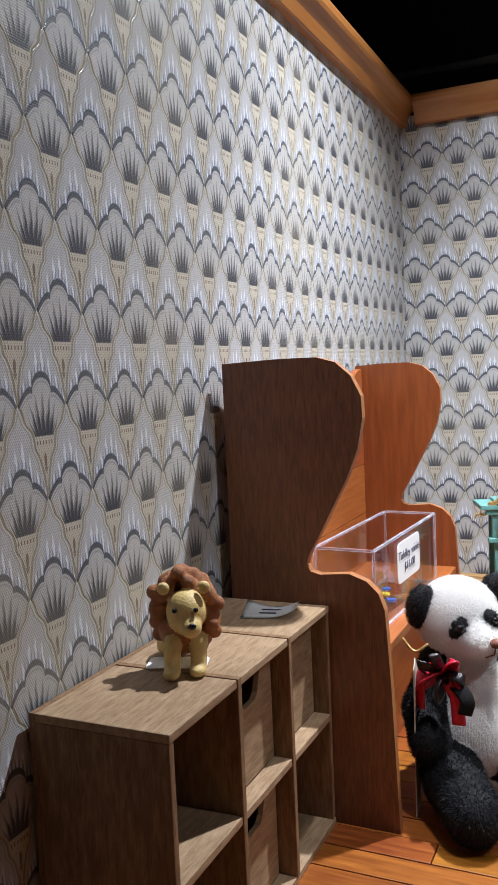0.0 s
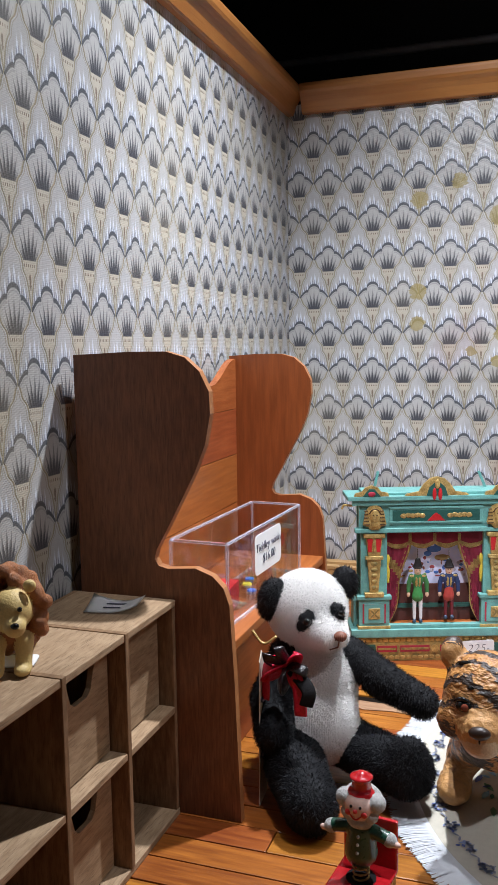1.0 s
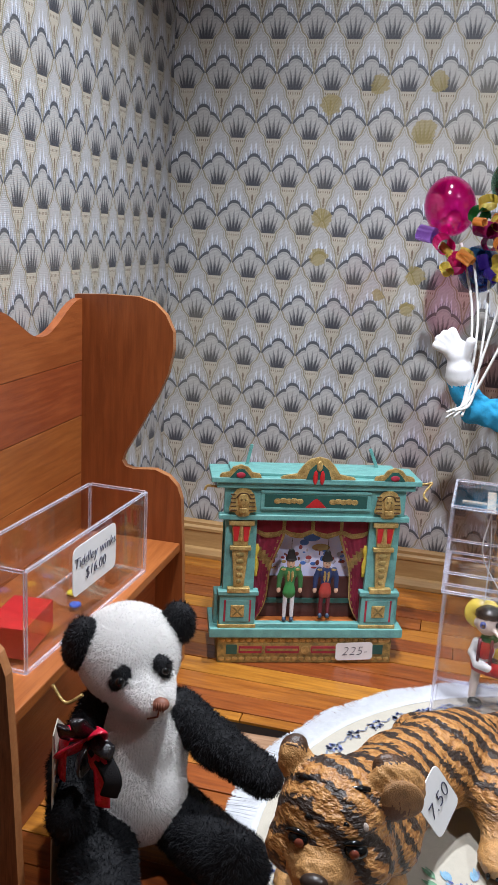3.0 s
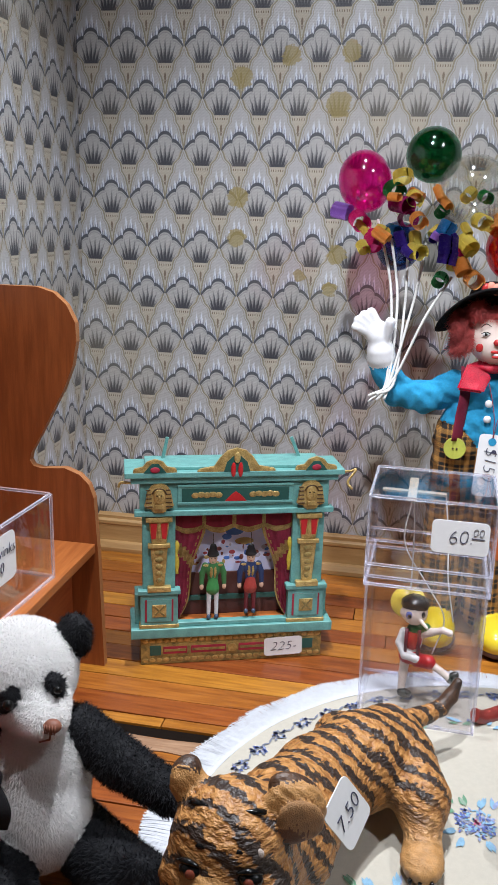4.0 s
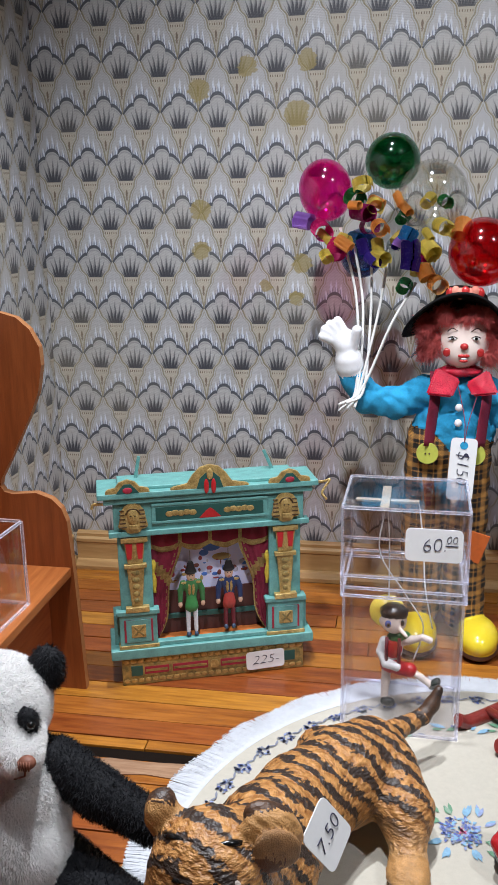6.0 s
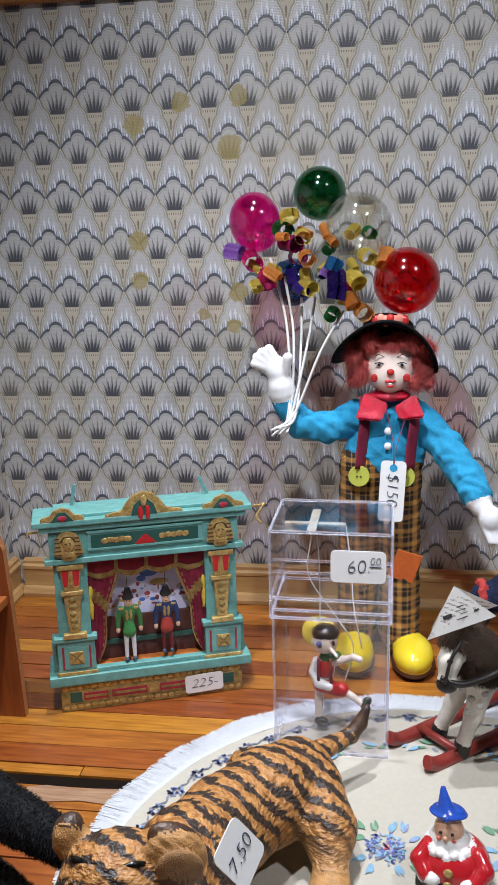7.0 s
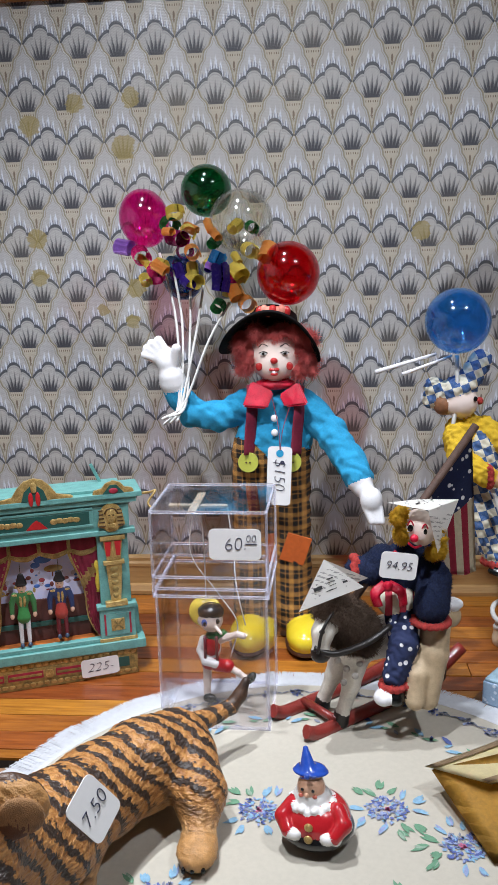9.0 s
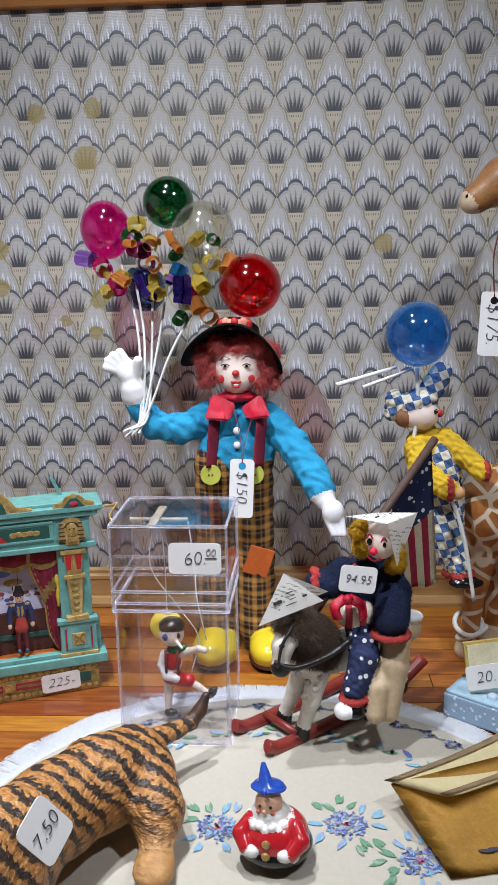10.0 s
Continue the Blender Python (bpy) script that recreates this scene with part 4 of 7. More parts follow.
    for x, z, w, h, c in ((0.002, 0.100, 0.0075, 0.003, 0), (0.006, 0.104, 0.004, 0.004, 0), (-0.002, 0.109, 0.003, 0.003, 4), (0.010, 0.092, 0.008, 0.003, 1), (-0.004, 0.096, 0.004, 0.0025, 0)):
        part("painted_shape", ball((x, 0.0320, z), (w, 0.0004, h), seg=10), cols[c], scene_)
    B("backdrop_rail", (-0.046, 0.024, 0.046), (0.046, 0.028, 0.050), M_DTEAL)
    B("backdrop_foot", (-0.046, 0.028, 0.0335), (0.046, 0.032, 0.068), paint("dark_scene", (0.10, 0.03, 0.025), 0.6))
    card("price_sticker", 0.031, 0.0175, m @ pose(0.041, -0.0058, 0.0125, 0, -2, 0), "white handwritten price sticker on the theatre base", "225-", 0.012, thick=0.0004, shear=0.25)
    # two puppets on the stage
    skin, cuff = paint("puppet_skin", (0.70, 0.45, 0.32), 0.4), paint("puppet_white", (0.75, 0.74, 0.72), 0.4)
    black = paint("puppet_black", (0.015, 0.013, 0.014), 0.4)
    for px, coat, legs, skirt, lab, dz, plume in ((-0.0155, (0.04, 0.16, 0.05), (0.70, 0.70, 0.74), (0.05, 0.25, 0.07), "small green-coated stage puppet with white legs", 0.0, 1.0), (0.0115, (0.018, 0.035, 0.11), (0.14, 0.012, 0.022), (0.40, 0.05, 0.04), "small navy-coated stage puppet with dark red legs", 0.0035, 0.6)):
        pr = [ell((0, 0, 0.0530), (0.0036, 0.0034, 0.0046), 1), ell((0, 0.0006, 0.0572), (0.0046, 0.0044, 0.0034), 4), cone((0, 0, 0.0575), (0, 0.0005, 0.0600 + 0.0030 * plume), 0.0040, 0.0028, 4), ell((0, -0.0005, 0.0562), (0.0050, 0.0046, 0.0010), 4),
              ell((0, 0, 0.0435), (0.0060, 0.0038, 0.0068), 0), ell((0, 0, 0.0370), (0.0044, 0.0034, 0.0060), 0), cone((0, 0, 0.0345), (0, 0, 0.0275), 0.0040, 0.0056, 3)]
        for q in (-1, 1):
            pr += chain([(q * 0.0064, 0, 0.0475), (q * 0.0088, -0.0005, 0.0410), (q * 0.0093, -0.0015, 0.0325)], (0.0026, 0.0023, 0.0019), 0) + [ell((q * 0.0093, -0.002, 0.0295), (0.0018, 0.0018, 0.0026), 1)]
            pr += [cone((q * 0.0030, 0, 0.026), (q * 0.0032, -0.001, 0.006 + dz), 0.0021, 0.0016, 2), ell((q * 0.0032, -0.0022, 0.0030 + dz), (0.0018, 0.0030, 0.0020), 6)]
            pr += [ell((q * 0.0016, -0.0036, 0.0420), (0.0009, 0.0010, 0.0042), 5), ell((q * 0.0062, -0.0012, 0.0478), (0.0022, 0.0018, 0.0010), 5)]
        e = bmesh.new()
        for q in (-1, 1):
            ball((q * 0.0013, -0.0034, 0.0538), 0.0005, e, 4, 6)
        tube([(0.0008, -0.0034, 0.0508), (-0.0008, -0.0034, 0.0508)], 0.0004, e, 3, 6)
        tube([(0, 0.001, 0.060), (0, 0.002, 0.074)], 0.00025, e, 4, 5)
        mats = [paint("puppet_coat", coat, 0.45), skin, paint("puppet_legs", legs, 0.4), paint("puppet_skirt", skirt, 0.45), black, M_GOLD, paint("puppet_shoe", (0.05, 0.08, 0.14), 0.35)]
        body("stage_puppet", pr, mats, m @ pose(px * 1.1 + 0.001, 0.006, 0.0385) @ Matrix.Diagonal((0.95, 1.1, 1.08, 1)), 0.0005, 0.0008, lab, "puppet", group="stage puppets", extra=e)



theatre()


# ---- round cloth ----
def doily():
    cx, cy, R = 0.415, 0.672, 0.216
    t = thing("round_doily", pose(cx, cy, 0), "round cream linen doily with blue embroidery and white fringe", "doily")
    bm = bmesh.new()
    rings = []
    for j in range(25):
        r = (R - 0.014) * j / 24
        rings.append([bm.verts.new((r * math.cos(a), r * math.sin(a), 0.0012 + 0.0006 * noise.noise((r * 40 * math.cos(a), r * 40 * math.sin(a), 0)))) for a in (2 * math.pi * k / 96 for k in range(96))])
    for a, b in zip(rings, rings[1:]):
        for k in range(96):
            try:
                f = bm.faces.new((a[k], b[k], b[(k + 1) % 96], a[(k + 1) % 96]))
                f.smooth = True
            except ValueError:
                pass
    bmesh.ops.remove_doubles(bm, verts=bm.verts[:], dist=1e-6)
    part("linen", bm, M_CLOTH, t)
    rng = random.Random(7)
    bm = bmesh.new()
    n = 7000
    for k in range(n):
        a = 2 * math.pi * k / n + rng.uniform(-0.002, 0.002)
        r0, r1 = R - 0.0175, R + rng.uniform(-0.0025, 0.0015) + 0.0012 * math.sin(a * 23)
        da = rng.uniform(-0.004, 0.004) + 0.008 * math.sin(a * 41)
        z = 0.0014 + rng.uniform(0, 0.0007)
        w = 0.00030
        p = [Vector((r0 * math.cos(a), r0 * math.sin(a), z)), Vector((r1 * math.cos(a + da), r1 * math.sin(a + da), z - 0.0003))]
        s = Vector((-math.sin(a), math.cos(a), 0)) * w
        mid = (p[0] + p[1]) / 2 + Vector((0, 0, 0.0005))
        v = [bm.verts.new(q) for q in (p[0] - s, p[0] + s, mid - s, mid + s, p[1] - s, p[1] + s)]
        bm.faces.new((v[0], v[1], v[3], v[2]))
        bm.faces.new((v[2], v[3], v[5], v[4]))
    tagged(part("fringe", bm, M_FRINGE, t, "white cotton fringe"), kind="stuff")
    bm = bmesh.new()
    rings = [[bm.verts.new((r * math.cos(a), r * math.sin(a), z)) for a in (2 * math.pi * k / 128 for k in range(128))] for r, z in ((R - 0.0205, 0.0013), (R - 0.0195, 0.0020), (R - 0.013, 0.0018), (R - 0.005, 0.0009))]
    for a, b in zip(rings, rings[1:]):
        for k in range(128):
            bm.faces.new((a[k], b[k], b[(k + 1) % 128], a[(k + 1) % 128])).smooth = True
    part("fringe_band", bm, M_FRINGE, t)
    cols = [paint("thread_" + n, c, 0.85, 0, 0.3, 400) for n, c in (("blue", (0.11, 0.15, 0.40)), ("sky", (0.25, 0.45, 0.62)), ("green", (0.15, 0.32, 0.20)), ("pink", (0.62, 0.14, 0.28)), ("slate", (0.24, 0.26, 0.33)), ("moss", (0.30, 0.42, 0.32)), ("lilac", (0.30, 0.36, 0.58)))]

    def petal(bm, x, y, ang, l, w, slot, z=0.0021):
        vs = [bm.verts.new((x + l * c * math.cos(ang) - w * s * math.sin(ang), y + l * c * math.sin(ang) + w * s * math.cos(ang), z)) for c, s in ((0, 0), (0.3, 0.45), (0.65, 0.42), (1, 0), (0.65, -0.42), (0.3, -0.45))]
        f = bm.faces.new(vs)
        f.material_index = slot

    def flower(x, y, turn, big=1.0):
        b = bmesh.new()
        for k in range(150):
            a = rng.uniform(0, 6.28)
            r = 0.0108 * big * math.sqrt(rng.random()) * (1 + 0.10 * math.sin(a * 7))
            petal(b, r * math.cos(a), r * math.sin(a), a + rng.uniform(-1.5, 1.5), 0.0034, 0.0016, rng.choice((0, 0, 6, 6, 4, 1)), 0.0019 + 0.00002 * (k % 9))
        for k in range(12):
            petal(b, rng.uniform(-0.001, 0.001), rng.uniform(-0.001, 0.001), k * 0.52, 0.0022, 0.0013, 3, 0.0022)
        for a, r, sl in ((18, 0.019, 1), (44, 0.022, 1), (66, 0.017, 1), (104, 0.018, 2), (122, 0.025, 2), (140, 0.018, 2), (156, 0.025, 2), (205, 0.018, 1), (228, 0.021, 1), (-78, 0.018, 1), (-56, 0.024, 2), (-40, 0.018, 2), (-22, 0.025, 2)):
            a = radians(a + turn)
            px, py, an = 0.80 * r * math.cos(a), 0.80 * r * math.sin(a), a + rng.uniform(-0.5, 0.5)
            for q in range(5):
                petal(b, px + rng.uniform(-0.0012, 0.0012), py + rng.uniform(-0.0012, 0.0012), an + rng.uniform(-0.25, 0.25), rng.uniform(0.006, 0.0105) * big, 0.0026, sl if rng.random() < 0.75 else (6 if sl == 1 else 5), 0.0019 + 0.00003 * q)
        part("embroidered_flower", b, cols, t, "embroidered blue flower with green leaves", at=pose(x, y, 0, 0, 0, 0))

    flower(0.384 - cx, 0.717 - cy, 10)
    flower(0.462 - cx, 0.721 - cy, -20)
    flower(0.502 - cx, 0.690 - cy, 60)
    for a in range(0, 360, 40):
        r = 0.085 if a % 80 else 0.06
        x, y = r * math.cos(radians(a)), r * math.sin(radians(a))
        if min((x - px) ** 2 + (y - py) ** 2 for px, py in ((-0.031, 0.045), (0.047, 0.049), (0.087, 0.018))) > 0.0018:
            flower(x, y, a)
    for k in range(16):
        a = 2 * math.pi * k / 16 + 0.1
        b = bmesh.new()
        for j in range(5):
            petal(b, 0.010 * (j - 2), 0.002 * math.sin(j * 2), 0.5 if j % 2 else -0.4, 0.012, 0.0042, (2, 1, 0, 2, 1)[j])
            petal(b, 0.010 * (j - 2) + 0.003, 0.004, 2.2 + j, 0.007, 0.003, (4, 2, 1, 0, 2)[j])
        part("embroidered_spray", b, cols, t, at=pose(0.150 * math.cos(a), 0.150 * math.sin(a), 0, 0, 0, math.degrees(a) + 90))
    for k in range(54):
        a = 2 * math.pi * k / 54
        b = bmesh.new()
        for j in range(24):
            q = rng.uniform(0, 6.28)
            r = 0.0038 * math.sqrt(rng.random())
            petal(b, 1.2 * r * math.cos(q), 0.85 * r * math.sin(q), q + rng.uniform(-2, 2), 0.0034, 0.0020, rng.choice((0, 4, 6, 4)))
        petal(b, 0.0060, -0.002, 0.5, 0.007, 0.0016, 4)
        petal(b, 0.0110, 0.0015, -0.5, 0.006, 0.0016, 4)
        part("embroidered_border", b, cols, t, at=pose(0.184 * math.cos(a), 0.184 * math.sin(a), 0, 0, 0, math.degrees(a) + 90))


doily()


# ---- figures ----
F_BLACK = paint("black_plush", (0.006, 0.0065, 0.009), 0.55, 0, 0.4, 300, 0.5, spec=0.22)
F_WHITE = downy(paint("white_plush", (0.88, 0.87, 0.86), 0.75, 0, 0.05, 300, 0.3, sheen=0.4), 0.5, (0.95, 0.94, 0.93))
F_NOSE = paint("brown_thread", (0.20, 0.07, 0.04), 0.6)
F_EYE = paint("black_glass_eye", (0.005, 0.005, 0.005), 0.15, 0, 0, 60, 0)
F_SKIN = paint("porcelain", (0.84, 0.70, 0.63), 0.22, 0, 0.06, 40, 0.0, coat=0.4)
F_BLUE = paint("turquoise_cloth", (0.025, 0.40, 0.72), 0.85, 0, 0.2, 500, 0.5, fold=0.3)
F_GLOVE = paint("white_glaze", (0.80, 0.80, 0.82), 0.3, 0, 0.06, 80, 0.05)
F_SATIN = paint("red_satin", (0.66, 0.010, 0.045), 0.3, 0, 0.35, 150, 0.3, fold=0.6)
F_BRAID = paint("maroon_braid", (0.22, 0.008, 0.035), 0.7, 0, 0.3, 400, 0.4)
F_HAIR = downy(paint("red_wool", (0.82, 0.17, 0.16), 0.95, 0, 0.4, 260, 1.0, fold=0.9), 0.35, (0.9, 0.25, 0.22))
F_HAT = paint("black_felt", (0.006, 0.005, 0.006), 0.8, 0, 0.3, 300, 0.4, spec=0.2)
F_YELLOW = paint("yellow_gloss", (0.72, 0.55, 0.03), 0.2, 0, 0.08, 40, 0.0, coat=0.4)
F_BROWN = paint("brown_sole", (0.07, 0.025, 0.015), 0.45)
F_BOW = paint("black_satin", (0.010, 0.008, 0.010), 0.3, 0, 0.3, 150, 0.3, fold=0.4)
F_LIP = paint("red_lip", (0.55, 0.03, 0.03), 0.3)
F_ORANGE = paint("orange_felt", (0.62, 0.13, 0.02), 0.85, 0, 0.2, 300, 0.4)
F_LIME = paint("lime_button", (0.55, 0.58, 0.10), 0.35)
F_STRING = paint("white_string", (0.72, 0.72, 0.70), 0.8, 0, 0.1, 500, 0.3)


def plaid():
    m, t, b = base("orange_black_plaid")
    g = t.nodes.new("ShaderNodeTexCoord")
    s = t.nodes.new("ShaderNodeSeparateXYZ")
    t.links.new(g.outputs["Object"], s.inputs[0])
    x, z = X(t, s.outputs[0]), X(t, s.outputs[2])
    weave = ((x * 3400.0).sin() * (z * 3400.0).sin()).ramp(-0.3, 0.3)
    bx = (x / 0.0115).fract().lt(0.34) + (x / 0.0115 + 0.3).fract().lt(0.08)
    bz = (z / 0.0115).fract().lt(0.34) + (z / 0.0115 + 0.3).fract().lt(0.08)
    n = noise_node(t, 500)
    f = ((bx + bz) * 0.5 * weave.ramp(0, 1, 0.35, 1.0) * n.ramp(0.2, 0.5)).min(1.0) * 0.95
    t.links.new(mixc(t, f, (0.016, 0.013, 0.011), (0.70, 0.33, 0.07)), b.inputs["Base Color"])
    b.inputs["Roughness"].default_value = 0.9
    bump(t, b, weave, 0.2, 0.0004)
    return m


def spots(name, ground, mark, scale, lo, hi):
    m, t, b = base(name)
    c = t.nodes.new("ShaderNodeTexCoord")
    v = t.nodes.new("ShaderNodeTexVoronoi")
    v.inputs["Scale"].default_value = scale
    t.links.new(c.outputs["Object"], v.inputs[0])
    f = X(t, v.outputs[0]).ramp(lo, hi, 1.0, 0.0)
    n = noise_node(t, 600)
    t.links.new(mixc(t, f, mixc(t, n, tuple(g * 0.6 for g in ground), ground), mark), b.inputs["Base Color"])
    b.inputs["Roughness"].default_value = 0.85
    bump(t, b, n, 0.3, 0.0006)
    return m


def checks(name, a, b_, size):
    m, t, b = base(name)
    c = t.nodes.new("ShaderNodeTexCoord")
    k = t.nodes.new("ShaderNodeTexChecker")
    p = t.nodes.new("ShaderNodeMapping")
    p.inputs["Rotation"].default_value = (0.0, radians(20), 0.0)
    p.inputs["Location"].default_value = (0.0, 0.0013, 0.0)
    p.inputs["Scale"].default_value = (1, 0.05, 1)
    k.inputs["Scale"].default_value = 1 / size
    k.inputs[1].default_value, k.inputs[2].default_value = (*a, 1), (*b_, 1)
    t.links.new(c.outputs["Object"], p.inputs[0])
    t.links.new(p.outputs[0], k.inputs[0])
    n = noise_node(t, 500)
    t.links.new(mixc(t, n.ramp(0.4, 0.8) * 0.35, k.outputs[0], (0.3, 0.3, 0.33)), b.inputs["Base Color"])
    b.inputs["Roughness"].default_value = 0.85
    return m


def stripes(name, a, c_, axis, size):
    m, t, b = base(name)
    g = t.nodes.new("ShaderNodeTexCoord")
    s = t.nodes.new("ShaderNodeSeparateXYZ")
    t.links.new(g.outputs["Object"], s.inputs[0])
    q = (X(t, s.outputs[axis]) / size).fract().ramp(0.48, 0.52)
    n = noise_node(t, 500)
    t.links.new(mixc(t, n.ramp(0.3, 0.8) * 0.3, mixc(t, q, a, c_), (0.2, 0.1, 0.1)), b.inputs["Base Color"])
    b.inputs["Roughness"].default_value = 0.85
    return m


def newsprint():
    m, t, b = base("newsprint")
    g = t.nodes.new("ShaderNodeTexCoord")
    s = t.nodes.new("ShaderNodeSeparateXYZ")
    t.links.new(g.outputs["Object"], s.inputs[0])
    n = noise_node(t, 420, 3.0, stretch=(1, 1, 3.5))
    big = noise_node(t, 70, 2.0)
    z = X(t, s.outputs[2]) + X(t, s.outputs[0]) * 0.35
    rows = (z / 0.0030).fract().gt(0.6) * n.gt(0.5) * big.gt(0.52)
    t.links.new(mixc(t, rows * 0.6, (0.86, 0.85, 0.82), (0.10, 0.10, 0.10)), b.inputs["Base Color"])
    b.inputs["Roughness"].default_value = 0.75
    return m


F_PLAID, F_NEWS = plaid(), newsprint()
F_STARS = spots("navy_star_cloth", (0.018, 0.03, 0.10), (0.75, 0.75, 0.78), 165, 0.24, 0.30)
F_CHECK = checks("blue_check_cloth", (0.035, 0.10, 0.27), (0.66, 0.63, 0.50), 0.0065)
F_STRIPE = stripes("red_striped_cloth", (0.42, 0.015, 0.04), (0.68, 0.62, 0.50), 0, 0.0095)
F_NAVY = paint("navy_boucle", (0.018, 0.034, 0.11), 0.95, 0, 0.6, 700, 1.0)
F_WOOLY = downy(paint("yellow_wool", (0.84, 0.50, 0.03), 0.95, 0, 0.35, 600, 1.0), 0.35, (0.9, 0.55, 0.04))
F_COTTON = paint("yellow_cotton", (0.70, 0.45, 0.02), 0.85, 0, 0.2, 300, 0.4)
F_TRIM = paint("red_crochet", (0.72, 0.07, 0.06), 0.9, 0, 0.4, 700, 1.0)


def panda():
    o = Vector((0.155, 0.615, 0.0))
    w = lambda x, y, z: (x - o.x, y - o.y, z)
    P = [ell(w(0.150, 0.636, 0.113), (0.0265, 0.0260, 0.0255), 1), ell(w(0.163, 0.622, 0.105), (0.0165, 0.0150, 0.0135), 1), ell(w(0.172, 0.613, 0.1042), (0.0105, 0.0105, 0.0088), 1),
         ell(w(0.129, 0.622, 0.122), (0.0090, 0.0095, 0.0140), 0, (0, 12, 20)), ell(w(0.173, 0.648, 0.129), (0.0090, 0.007, 0.0115), 0),
         ell(w(0.1555, 0.6122, 0.1120), (0.0052, 0.0050, 0.0074), 0, (0, 22, 0), 0.0012), ell(w(0.1740, 0.6210, 0.1170), (0.0046, 0.0050, 0.0062), 0, (0, -15, 50), 0.0012),
         ell(w(0.157, 0.632, 0.060), (0.0270, 0.0240, 0.0360), 1), ell(w(0.160, 0.624, 0.042), (0.0265, 0.0240, 0.030), 1), ell(w(0.152, 0.650, 0.055), (0.027, 0.022, 0.036), 0)]
    P += chain([w(0.138, 0.628, 0.083), w(0.133, 0.606, 0.060), w(0.141, 0.588, 0.046)], (0.0115, 0.0125, 0.0125), 0)
    P += chain([w(0.178, 0.640, 0.083), w(0.200, 0.635, 0.070), w(0.228, 0.632, 0.058)], (0.0110, 0.0115, 0.0100), 0)
    P += chain([w(0.146, 0.612, 0.026), w(0.155, 0.588, 0.024), w(0.172, 0.560, 0.018)], (0.0180, 0.0180, 0.0165), 0)
    P += chain([w(0.176, 0.635, 0.024), w(0.200, 0.618, 0.024), w(0.222, 0.604, 0.025)], (0.0165, 0.0160, 0.0165), 0) + [ell(w(0.224, 0.600, 0.030), (0.014, 0.010, 0.019), 0)]
    e = fur(P, 0.0016, 0.003, (0,), 70000, 0.0023)
    add(e, fur(P, 0.0016, 0.003, (1,), 110000, 0.0018, 2))
    ball(w(0.1800, 0.6040, 0.1070), (0.0042, 0.0034, 0.0032), e, 2, 14)
    for k in range(5):
        tube([w(0.1768 + 0.0014 * k, 0.6010 + 0.0003 * abs(k - 2), 0.1090), w(0.1778 + 0.0011 * k, 0.6004, 0.1050)], 0.0004, e, 2, 5)
    ball(w(0.1580, 0.6050, 0.1140), 0.0026, e, 3, 12)
    ball(w(0.1775, 0.6160, 0.1180), 0.0020, e, 3, 12)
    tube([w(0.1795, 0.6030, 0.105), w(0.1785, 0.6035, 0.1000), w(0.173, 0.6040, 0.0975)], 0.0005, e, 2, 6)
    body("panda_plush", P, [F_BLACK, F_WHITE, F_NOSE, F_EYE], pose(*o), 0.0014, 0.003, "small black and white jointed panda plush sitting on the floor", "plush toy", extra=e)
    # ribbon bow at its neck
    r = thing("ribbon_bow", pose(0.1490, 0.5930, 0.0895) @ Matrix.Scale(1.2, 4), "black and red satin ribbon bow at the panda's neck", "ribbon")
    rng = random.Random(3)
    for k in range(7):
        a = k * 0.9
        c = Vector((0.006 * math.cos(a), -0.004, 0.006 * math.sin(a)))
        bm = tube(curve_points([(0, 0, 0), c * 1.2 + Vector((0, -0.004, 0.002)), c * 2.0, c * 1.2 + Vector((0, 0.003, -0.003)), (0, 0, 0)], 16), 0.0030, seg=8, flat=0.25)
        part("loop", bm, F_SATIN if k in (1, 4, 6) else F_BOW, r)
    for pts, mt in (([(0.002, -0.004, 0), (0.008, -0.010, -0.006), (0.010, -0.012, -0.022)], F_SATIN), ([(-0.002, -0.002, 0.002), (-0.010, -0.004, 0), (-0.011, -0.006, -0.018)], F_SATIN), ([(0.004, -0.006, 0.0), (0.014, -0.012, -0.008), (0.013, -0.013, -0.016)], F_HAT)):
        part("tail", tube(curve_points(pts, 12), 0.0036, seg=8, flat=0.18), mt, r)
    part("gold_cord", tube(curve_points([(-0.024, 0.012, 0.012), (-0.017, 0.010, 0.006), (-0.010, 0.012, 0.010)], 12), 0.0008, seg=6), M_GOLD, r)


panda()
# price sheet leaning between settle and panda
sh = thing("paper_sheet", pose(0.1315, 0.590, 0.0), "cream paper tag sheet standing beside the panda", "paper")
part("paper", prism([(-0.012, 0.0), (0.010, 0.0), (0.011, 0.082), (-0.006, 0.098), (-0.012, 0.092)], 0.0006, pose(0.0012, 0, 0, 0, 3, 96)), paint("cream_paper", (0.62, 0.57, 0.47), 0.7), sh)
for k in range(4):
    part("writing_bar", block((0.0002, -0.006, 0.030 + 0.012 * k), (0.0034, 0.004, 0.0325 + 0.012 * k), 0), M_INK, sh)


